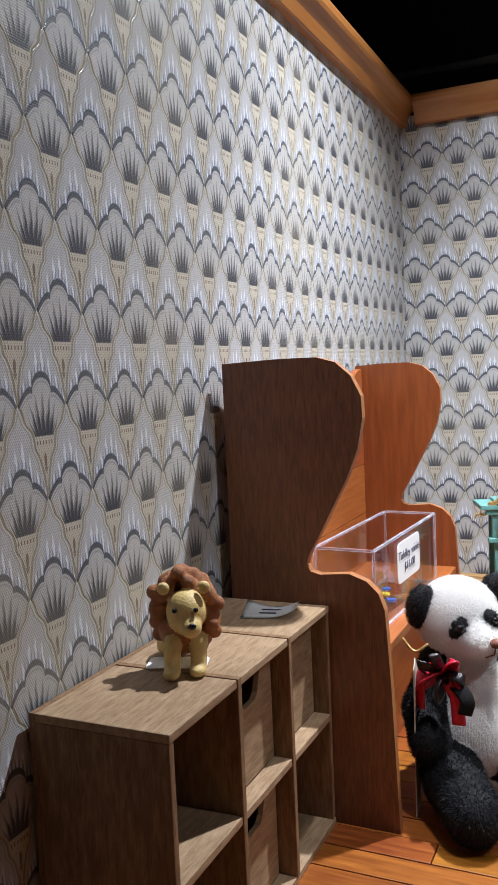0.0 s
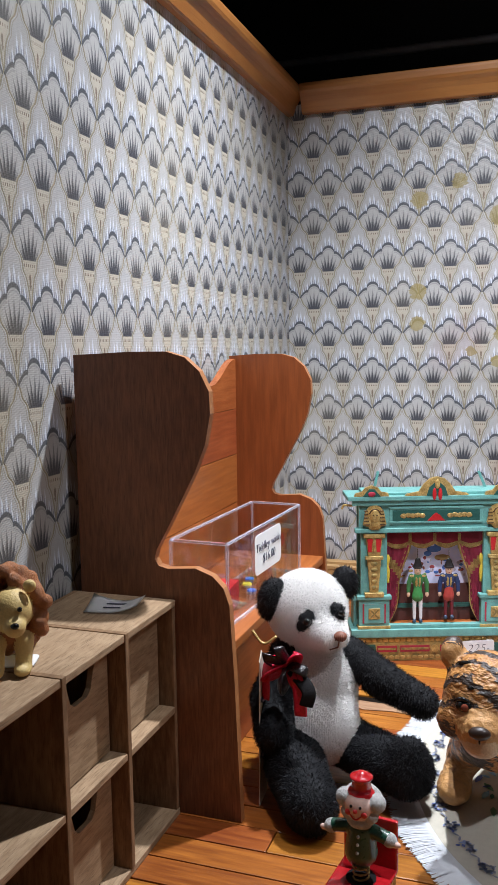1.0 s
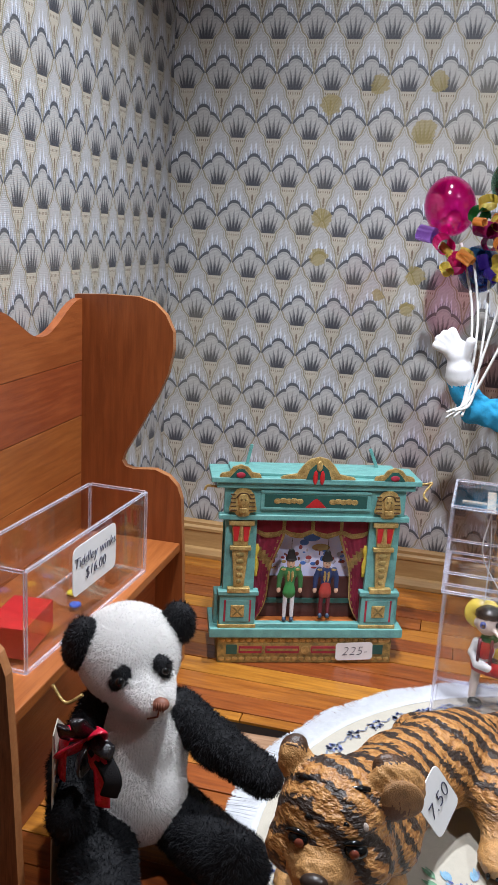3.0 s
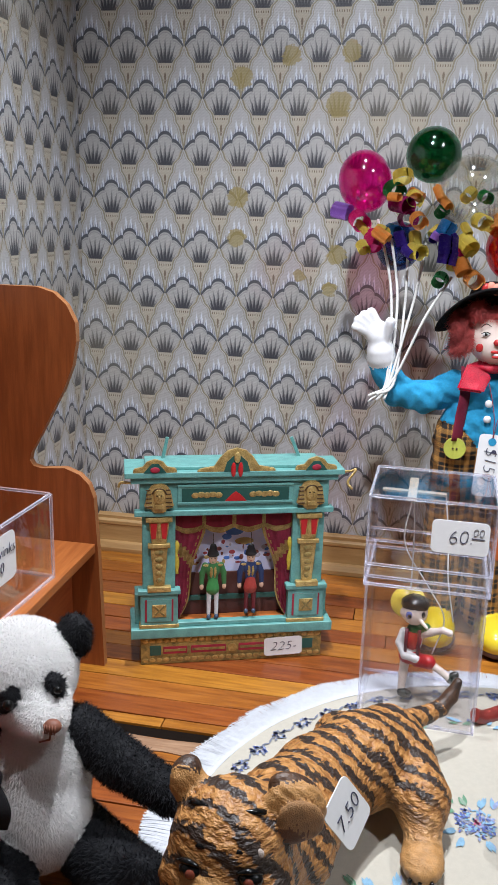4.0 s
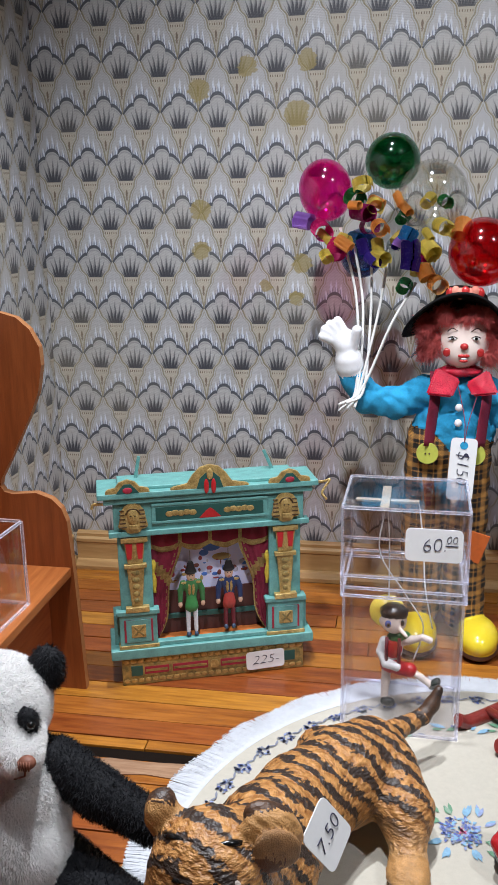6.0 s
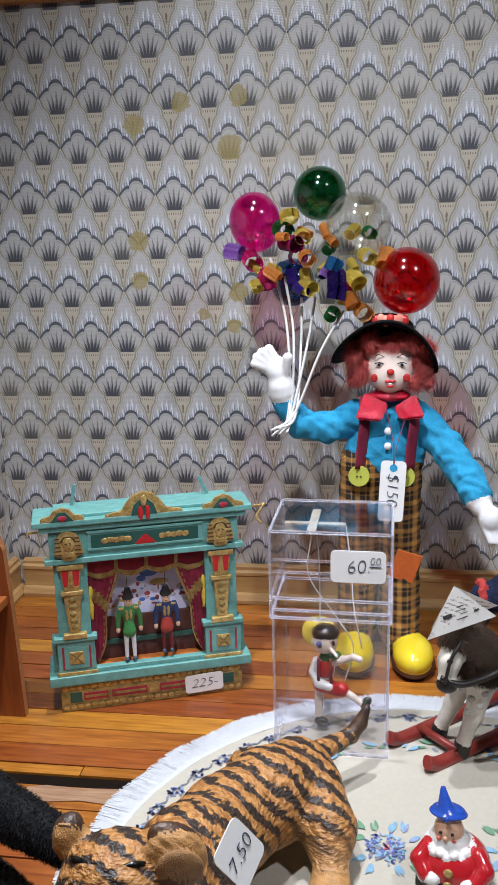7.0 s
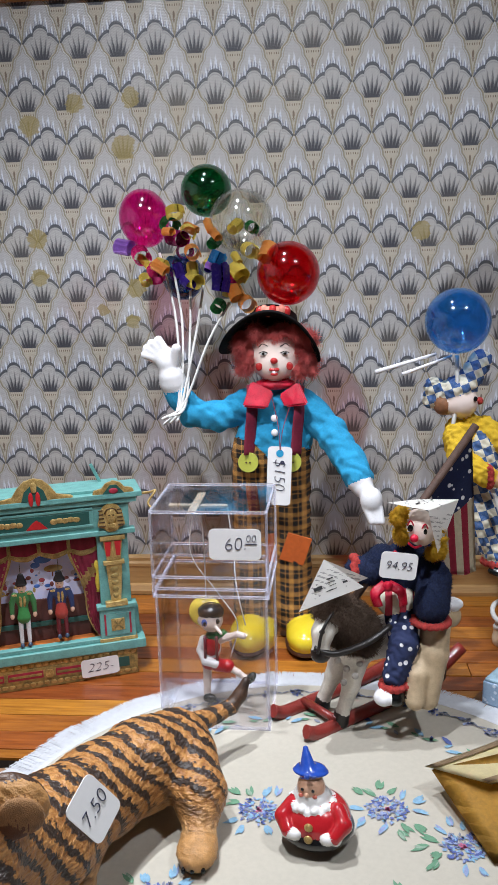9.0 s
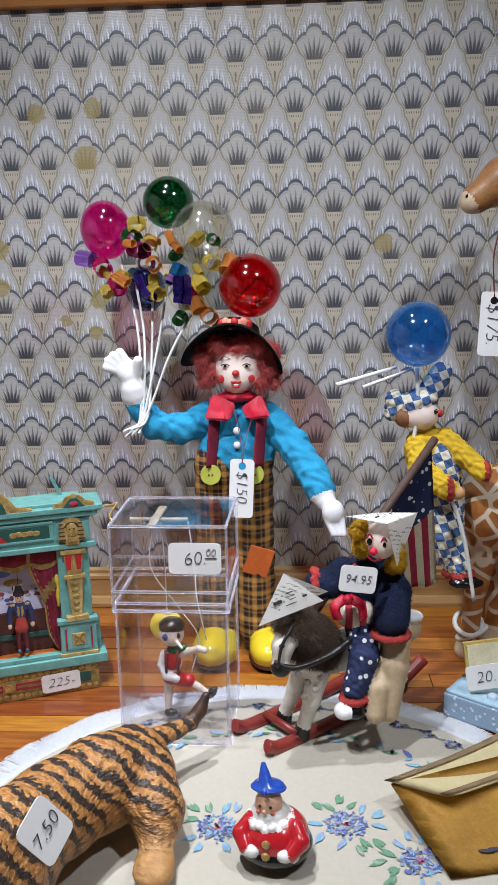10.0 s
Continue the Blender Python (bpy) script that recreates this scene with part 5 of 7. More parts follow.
def jack():
    t = thing("jack_in_the_box", pose(0.2175, 0.485, 0.0, 0, 0, -8) @ Matrix.Scale(0.88, 4), "red and gold jack-in-the-box with a smiling white-bearded figure", "toy")
    red = paint("red_lacquer", (0.50, 0.012, 0.018), 0.18, 0, 0.25, 60, 0.1, coat=0.5)
    gold = paint("ochre_lacquer", (0.50, 0.26, 0.06), 0.35)
    bx = part("box", block((-0.0155, -0.0155, 0), (0.0155, 0.0155, 0.030), 0.001), gold, t, "ochre box sides")
    part("box_rim", block((-0.0160, -0.0160, 0.0295), (0.0160, 0.0160, 0.0325), 0.001), red, bx)
    part("hole", tube([(0, 0, 0.0322), (0, 0, 0.0330)], 0.0085, seg=20), F_HAT, bx)
    part("lid", block((-0.0160, 0.0150, 0.030), (0.0160, 0.0180, 0.061), 0.001), red, t)
    for s in (-1, 1):
        for k in range(5):
            part("stud", ball((s * 0.012 + 0.0018 * (k % 2), -0.0158, 0.026 - 0.0016 * k), 0.0009, seg=8), F_HAT, bx)
    spring = [(0.0045 * math.cos(k * 0.7), 0.0045 * math.sin(k * 0.7), 0.031 + 0.00035 * k) for k in range(40)]
    part("spring", tube(spring, 0.0006, seg=6), M_GOLD, t)
    card("price_tag", 0.026, 0.016, pose(0.2155, 0.4690, 0.0115, 0, 0, -8), "white handwritten price tag on the jack-in-the-box", "40.", 0.011)
    green = paint("dark_green_lacquer", (0.012, 0.06, 0.035), 0.3, coat=0.3)
    fuzz = paint("white_fuzz", (0.78, 0.77, 0.75), 0.95, 0, 0.2, 800, 1.0)
    P = [cone((0, 0, 0.047), (0, 0, 0.062), 0.0105, 0.0085, 0), ell((0, -0.0035, 0.079), (0.0092, 0.0080, 0.0092), 1), ell((0, 0.0045, 0.079), (0.0135, 0.007, 0.0120), 2), ell((0, -0.0030, 0.0685), (0.0085, 0.006, 0.0042), 2), ell((-0.0075, -0.003, 0.0735), 0.0048, 2), ell((0.0075, -0.003, 0.0735), 0.0048, 2),
         ell((-0.0105, -0.001, 0.0815), 0.0060, 2), ell((0.0105, -0.001, 0.0815), 0.0060, 2), ell((0, 0, 0.0865), (0.0085, 0.008, 0.004), 3), cone((0, 0, 0.087), (0, 0, 0.0945), 0.0062, 0.0060, 3), ell((0, 0, 0.0965), (0.0075, 0.0075, 0.0022), 3)]
    for s in (-1, 1):
        P += [cone((s * 0.008, 0, 0.062), (s * 0.017, -0.002, 0.061), 0.0045, 0.0042, 0), ell((s * 0.0195, -0.002, 0.060), 0.0046, 2), ell((s * 0.0235, -0.003, 0.0585), (0.0036, 0.002, 0.002), 1)]
    e = bmesh.new()
    for s in (-1, 1):
        ball((s * 0.003, -0.0108, 0.0815), 0.0010, e, 4, 8)
        ball((s * 0.0052, -0.0102, 0.0770), (0.0022, 0.0012, 0.0020), e, 5, 8)
    ball((0, -0.0118, 0.0790), 0.0015, e, 5, 10)
    tube(curve_points([(-0.0045, -0.0102, 0.0765), (0, -0.0112, 0.0735), (0.0045, -0.0102, 0.0765)], 10), 0.0005, e, 5, 6)
    for k in range(3):
        ball((0.001, -0.0105 + 0.0008 * k, 0.051 + 0.005 * k), 0.0011, e, 2, 8)
    b = body("jack_figure", P, [green, paint("jack_skin", (0.82, 0.56, 0.48), 0.5), fuzz, red, F_EYE, F_LIP], pose(0, 0, 0.008) @ Matrix.Scale(0.87, 4), 0.0006, 0.0010, extra=e)
    b.parent = t


jack()


def tiger_coat():
    m, t, b = base("tiger_coat")
    g = t.nodes.new("ShaderNodeTexCoord")
    s = t.nodes.new("ShaderNodeSeparateXYZ")
    t.links.new(g.outputs["Object"], s.inputs[0])
    x, y, z = (X(t, s.outputs[i]) for i in range(3))
    n = noise_node(t, 45, 3.0)
    hairs = noise_node(t, 500, 3.0, stretch=(0.5, 0.5, 1.0))
    along = x * 0.52 + y * 0.85
    patchy = noise_node(t, 34, 2.0)
    w = (((along + z * 0.55) * 560.0 + (n - 0.5) * 10.0 + (hairs - 0.5) * 5.0)).sin() - (patchy.ramp(0.44, 0.68) * 0.6) - (hairs - 0.5) * 0.7
    high = (z + (n - 0.5) * 0.03).ramp(0.012, 0.034)
    f = w.ramp(-0.25, 0.35) * high
    col = mixc(t, hairs.ramp(0.3, 0.7), (0.29, 0.115, 0.030), (0.54, 0.265, 0.085))
    col = mixc(t, (z + (n - 0.5) * 0.02).ramp(0.004, 0.028, 0.55, 0.0), col, (0.70, 0.47, 0.24))
    t.links.new(mixc(t, f * 0.95, col, (0.016, 0.014, 0.015)), b.inputs["Base Color"])
    b.inputs["Roughness"].default_value = 0.42
    bump(t, b, hairs * 1.4 + n * 0.3, 0.8, 0.0022)
    return m


def tiger():
    o = Vector((0.300, 0.685, 0.0015))
    w = lambda x, y, z: (x - o.x, y - o.y, z)
    g = 0.84
    hd = lambda x, y, z: w(0.272 + (x - 0.262) * g, 0.562 + (y - 0.625) * g, 0.096 + (z - 0.050) * g)
    hr = lambda *r: tuple(q * g for q in r)
    P = [ell(hd(0.262, 0.630, 0.048), hr(0.029, 0.027, 0.029), 0, (0, 0, 15)), ell(hd(0.259, 0.608, 0.0365), hr(0.0150, 0.016, 0.0125), 2), ell(hd(0.260, 0.604, 0.027), hr(0.012, 0.013, 0.009), 1),
         ell(hd(0.243, 0.619, 0.034), hr(0.013, 0.013, 0.013), 0), ell(hd(0.280, 0.619, 0.034), hr(0.014, 0.014, 0.014), 0),
         ell(hd(0.2395, 0.636, 0.0690), hr(0.0090, 0.0060, 0.0120), 2, (0, -25, 25), 0.003), ell(hd(0.2375, 0.638, 0.0765), hr(0.0072, 0.0056, 0.0060), 3, (0, -25, 25), 0.002), ell(hd(0.291, 0.634, 0.0670), hr(0.0165, 0.0060, 0.0130), 2, (0, 35, 25), 0.003), ell(hd(0.2900, 0.6375, 0.0730), hr(0.0150, 0.0050, 0.0085), 3, (0, 35, 25), 0.002),
         # slot 9 is dark brown: the ear hollow's shade put into colour
         ell(hd(0.2945, 0.6275, 0.0655), hr(0.0125, 0.0030, 0.0098), 8, (0, 35, 25), 0.0012), ell(hd(0.2910, 0.6262, 0.0610), hr(0.0085, 0.0030, 0.0070), 9, (0, 35, 25), 0.001)]
    P += chain([hd(0.266, 0.645, 0.036), w(0.276, 0.605, 0.058), w(0.284, 0.640, 0.046), w(0.296, 0.682, 0.036), w(0.316, 0.713, 0.033), w(0.330, 0.736, 0.030)], (0.0200, 0.0235, 0.0265, 0.0258, 0.0262, 0.0235), 0)
    P += chain([w(0.340, 0.752, 0.036), w(0.352, 0.768, 0.033), w(0.362, 0.777, 0.034)], (0.0075, 0.0058, 0.0050), 0, 0.002) + chain([w(0.362, 0.777, 0.034), w(0.368, 0.782, 0.040), w(0.372, 0.785, 0.049)], (0.0050, 0.0046, 0.0028), 3, 0.002)
    P += chain([w(0.340, 0.725, 0.030), w(0.351, 0.700, 0.024), w(0.353, 0.682, 0.012)], (0.0190, 0.0150, 0.0095), 0) + [ell(w(0.353, 0.671, 0.008), (0.0115, 0.014, 0.0085), 2)]
    P += chain([w(0.264, 0.612, 0.046), w(0.2555, 0.6412, 0.024), w(0.2495, 0.6272, 0.011)], (0.0150, 0.0110, 0.0090), 0) + [ell(w(0.2495, 0.6192, 0.008), (0.0105, 0.0125, 0.0085), 2)]
    P += chain([w(0.294, 0.618, 0.046), w(0.2935, 0.6492, 0.026), w(0.2955, 0.6352, 0.011)], (0.0160, 0.0115, 0.0092), 0) + [ell(w(0.2955, 0.6272, 0.008), (0.0105, 0.0125, 0.0085), 2)]
    P += chain([w(0.302, 0.735, 0.030), w(0.296, 0.718, 0.012)], (0.016, 0.010), 0)
    e = bmesh.new()
    for x, y, z in ((0.2490, 0.6055, 0.0490), (0.2755, 0.6060, 0.0490)):
        ball(hd(x, y, z), hr(0.0062, 0.004, 0.0040), e, 4, 12)
        ball(hd(x, y - 0.0030, z), hr(0.0026, 0.002, 0.0026), e, 5, 12)
        ball(hd(x + (0.002 if x > 0.26 else -0.002), y + 0.0062, z + 0.0080), hr(0.0032, 0.0020, 0.0036), e, 7, 12)
    for q in (-1, 1):
        for k in range(4):
            x0 = 0.261 + q * (0.002 + 0.002 * k)
            pts = [(x0, 0.6075 + 0.0038 * k, 0.0600 + 0.0042 * k), (x0 + q * 0.007, 0.6085 + 0.0046 * k, 0.0600 + 0.0036 * k), (x0 + q * 0.013, 0.6145 + 0.0052 * k, 0.0560 + 0.0034 * k)]
            tube(curve_points([hd(*p) for p in pts], 10), [0.0004 + 0.0012 * math.sin(math.pi * i / 10) for i in range(11)], e, 4, 6)
        tube(curve_points([hd(0.261 + q * 0.0085, 0.6040, 0.0525), hd(0.261 + q * 0.0145, 0.6050, 0.0535), hd(0.261 + q * 0.0200, 0.6090, 0.0500)], 10), [0.0005 + 0.0009 * math.sin(math.pi * i / 10) for i in range(11)], e, 4, 6)
    ball(hd(0.2590, 0.5915, 0.0385), hr(0.0070, 0.0042, 0.0042), e, 6, 12)
    tube([hd(0.2590, 0.5905, 0.0350), hd(0.2590, 0.5925, 0.0285)], 0.0005, e, 4, 6)
    for x in (0.347, 0.352, 0.358):
        ball(w(x, 0.6585, 0.0055), (0.0013, 0.0018, 0.0018), e, 4, 8)
    pale = paint("tiger_pale", (0.62, 0.44, 0.26), 0.45, 0, 0.35, 120, 0.5)
    tan = paint("tiger_tan", (0.60, 0.31, 0.11), 0.45, 0, 0.35, 160, 0.6)
    body("tiger_figurine", P, [tiger_coat(), pale, tan, paint("tiger_dark", (0.020, 0.014, 0.013), 0.4, 0, 0.3, 90, 0.5, second=(0.10, 0.045, 0.02)), F_EYE, paint("amber_eye", (0.20, 0.05, 0.03), 0.1), paint("tiger_nose", (0.03, 0.018, 0.014), 0.35), paint("tiger_brow", (0.62, 0.52, 0.46), 0.55, 0, 0.35, 200, 0.5), paint("tiger_ear", (0.42, 0.21, 0.08), 0.5, 0, 0.5, 260, 0.7), paint("tiger_ear_hollow_shade", (0.16, 0.055, 0.02), 0.5, 0, 0.4, 260, 0.5)],
         pose(*o), 0.0011, 0.006, "resin tiger cub figurine with black stripes standing on the doily", "figurine", extra=e, wrinkle={0: (0.0003, 420.0), 2: (0.0003, 520.0)})


tiger()
card("price_tag", 0.022, 0.027, look((0.3150, 0.612, 0.079), (0.62, 0.42, 0.20)) @ pose(0, 0, 0, 0, 0, -30) @ pose(0, 0, 0, 0, 0, 180) @ pose(0, 0, 0, 90, 0, 0), "white handwritten price tag on the tiger figurine", "7.50", 0.0105, turn=0)


def lion():
    o = Vector((0.058, 0.430, 0.1372))
    tan, mane = paint("lion_tan", (0.78, 0.56, 0.22), 0.5, 0, 0.2, 150, 0.4), paint("lion_mane", (0.46, 0.17, 0.06), 0.5, 0, 0.4, 220, 0.8)
    P = [ell((0.004, -0.004, 0.027), (0.0085, 0.008, 0.0095), 0), ell((0.007, -0.010, 0.022), (0.0045, 0.0050, 0.0045), 0), ell((0.000, 0.008, 0.013), (0.0085, 0.012, 0.0085), 0), ell((-0.005, 0.018, 0.010), (0.008, 0.008, 0.009), 0)]
    rng = random.Random(5)
    for k in range(130):
        a, b_ = rng.uniform(0, 6.28), rng.uniform(-0.9, 1.4)
        r = rng.uniform(0.0105, 0.0160)
        P.append(ell((0.002 + r * math.cos(a) * math.cos(b_) * 0.95, 0.002 + 0.55 * r * math.sin(b_) * 0.6, 0.027 + r * math.sin(a) * 1.10 - 0.0015), 0.0032, 1))
    P += [ell((0.000, 0.000, 0.017), (0.0085, 0.0075, 0.008), 1), ell((-0.005, -0.006, 0.0375), (0.0028, 0.002, 0.0028), 0), ell((0.012, -0.004, 0.0375), (0.0028, 0.002, 0.0028), 0)]
    for x, y in ((-0.002, -0.007), (0.0085, -0.003)):
        P += [cone((x, y, 0.014), (x, y - 0.002, 0.004), 0.0038, 0.0034, 0), ell((x, y - 0.004, 0.0026), (0.0036, 0.0046, 0.0028), 0)]
    for x, y in ((-0.011, 0.020), (0.003, 0.022)):
        P += [ell((x, y, 0.006), (0.004, 0.007, 0.006), 0)]
    e = bmesh.new()
    ball((0.0085, -0.0148, 0.0238), (0.0018, 0.0014, 0.0013), e, 2, 10)
    for x in (0.0005, 0.0095):
        ball((x, -0.0115 + (0.0008 if x > 0.005 else 0), 0.0295), 0.0011, e, 2, 8)
    body("lion_figurine", P, [tan, mane, F_EYE], pose(*o, 0, 0, 18) @ Matrix.Scale(1.12, 4), 0.0007, 0.0012, "small resin lion figurine with brown mane on the cabinet", "figurine", extra=e)


lion()


# ---- clear puppet box ----
def puppet_box():
    m = pose(0.349, 0.837, 0.0018, 0, 0, -2)
    c = clear_case("puppet_box", 0.076, 0.064, 0.106, 0.0022, m, "tall clear acrylic box holding a string puppet", category="display box")
    w2, d2, t, z0, z1 = 0.0395, 0.0335, 0.0016, 0.100, 0.160
    lid = part("lid", block((-w2, -d2, z1), (w2, d2, z1 + t), 0.0003), M_ACRYL, c)
    lid.visible_shadow = False
    for a in ((-w2, -d2, z0, w2, -d2 + t, z1), (-w2, d2 - t, z0, w2, d2, z1), (-w2, -d2 + t, z0, -w2 + t, d2 - t, z1), (w2 - t, -d2 + t, z0, w2, d2 - t, z1)):
        part("pane", block(a[:3], a[3:], 0.0003), M_ACRYL, lid).visible_shadow = False
    case_edges(lid, w2, d2, z0, z1 + t, 0.0009, (z0 + 0.001, z0 + 0.015, z1 + t))
    ring = part("lid_ring", tube([(0.005 + 0.011 * math.cos(k * 0.3), 0.004 + 0.011 * math.sin(k * 0.3), z1 + 0.0022) for k in range(22)], 0.0008, seg=6), M_ACRYL, lid)
    ring.visible_shadow = False
    # control bar of crossed sticks in the lid
    x = thing("puppet_control_cross", m @ pose(-0.014, 0.004, 0.1535), "crossed pale wooden sticks of a string puppet", "puppet control")
    stick = paint("pale_stick", (0.62, 0.52, 0.38), 0.7)
    part("stick", block((-0.020, -0.0025, 0), (0.022, 0.0025, 0.0018), 0.0004), stick, x)
    part("stick", block((-0.003, -0.024, 0.0018), (0.003, 0.024, 0.0036), 0.0004), stick, x)
    for pts in ([(0.000, -0.02, 0), (-0.002, -0.018, -0.03), (0.016, -0.012, -0.062), (0.028, -0.010, -0.085), (0.022, -0.01, -0.112)], [(0.022, 0, 0), (0.026, -0.004, -0.03), (0.028, -0.010, -0.055), (0.034, -0.012, -0.085)], [(0.0, 0.01, 0), (0.003, 0.004, -0.03), (0.004, 0.0, -0.078)]):
        part("string", tube(curve_points(pts, 24), 0.0005, seg=6), F_STRING, x)
    # puppet
    yel, blk, grn, redp = paint("hat_yellow", (0.68, 0.52, 0.07), 0.35), paint("hair_black", (0.012, 0.012, 0.014), 0.3, coat=0.4), paint("bow_green", (0.02, 0.13, 0.03), 0.4), paint("shorts_red", (0.45, 0.015, 0.02), 0.4)
    skin = paint("puppet_pale", (0.78, 0.66, 0.58), 0.35)
    P = [ell((0, 0, 0.066), (0.0088, 0.008, 0.0090), 0), ell((0, 0.0015, 0.0715), (0.0096, 0.0085, 0.0062), 2), ell((-0.005, 0.006, 0.0700), (0.0125, 0.0032, 0.0115), 1, (-15, -20, 0)), ell((-0.006, 0.008, 0.0715), (0.008, 0.006, 0.0075), 1), ell((0.0, -0.0006, 0.0455), (0.0064, 0.0052, 0.0085), 5),
         cone((0.004, -0.006, 0.0635), (0.009, -0.011, 0.0605), 0.0016, 0.0011, 0), ell((-0.008, 0, 0.065), (0.002, 0.002, 0.003), 0),
         ell((0, 0, 0.045), (0.0068, 0.005, 0.0105), 4), ell((0.002, -0.001, 0.0545), (0.0062, 0.0036, 0.0036), 3), ell((0.008, -0.001, 0.0560), (0.0038, 0.0028, 0.003), 3), ell((-0.001, 0, 0.0325), (0.0078, 0.0056, 0.0062), 5)]
    P += chain([(-0.006, 0, 0.050), (-0.0085, -0.001, 0.042), (-0.0045, -0.005, 0.035), (0.003, -0.006, 0.034)], (0.0034, 0.0030, 0.0028, 0.0030), 4)
    P += chain([(0.006, 0, 0.050), (0.013, -0.003, 0.054), (0.020, -0.006, 0.058), (0.0245, -0.007, 0.057)], (0.0030, 0.0026, 0.0022, 0.0024), 0)
    P += chain([(-0.004, 0, 0.028), (-0.0045, 0, 0.018), (-0.005, 0, 0.006)], (0.0034, 0.0030, 0.0026), 0) + [ell((-0.0025, -0.003, 0.0042), (0.0052, 0.0030, 0.0032), 2)]
    P += [cone((0.004, -0.002, 0.031), (0.012, -0.006, 0.0325), 0.0048, 0.0050, 5)] + chain([(0.012, -0.006, 0.0325), (0.020, -0.008, 0.0285), (0.026, -0.009, 0.0245)], (0.0026, 0.0024, 0.0022), 0) + [ell((0.0292, -0.009, 0.0250), (0.0032, 0.003, 0.0054), 2, (0, 35, 0))]
    e = bmesh.new()
    ball((-0.0035, -0.0072, 0.0665), (0.0024, 0.0014, 0.0028), e, 6, 10)
    ball((-0.0032, -0.0084, 0.0662), (0.0014, 0.0008, 0.0016), e, 2, 8)
    ball((0.0060, -0.0062, 0.0675), (0.0014, 0.0014, 0.0022), e, 2, 8)
    for s in (-1, 1):
        tube([(s * 0.0042, -0.0046, 0.055), (s * 0.0044, -0.0056, 0.036)], 0.0012, e, 7, 6)
    body("string_puppet", P, [skin, yel, blk, grn, paint("puppet_shirt", (0.76, 0.75, 0.73), 0.45), redp, paint("eye_blue", (0.10, 0.16, 0.50), 0.2), paint("brace_maroon", (0.17, 0.02, 0.03), 0.4)], m @ pose(-0.006, -0.002, 0.0035), 0.0006, 0.0010, "painted wooden string puppet with yellow hat and red shorts", "puppet", extra=e)
    tg = card("price_tag", 0.0355, 0.0215, m @ pose(0.018, -0.0345, 0.1395, -3, 0, 0), "white handwritten price tag on the acrylic box", "60.", 0.0130, turn=4)
    lettering("00", 0.0072, pose(0.0108, -0.0004, 0.0042, 90, 0, 0), tg)
    part("underline", block((0.0070, -0.0006, 0.0002), (0.0148, -0.0002, 0.0007), 0), M_INK, tg)


puppet_box()


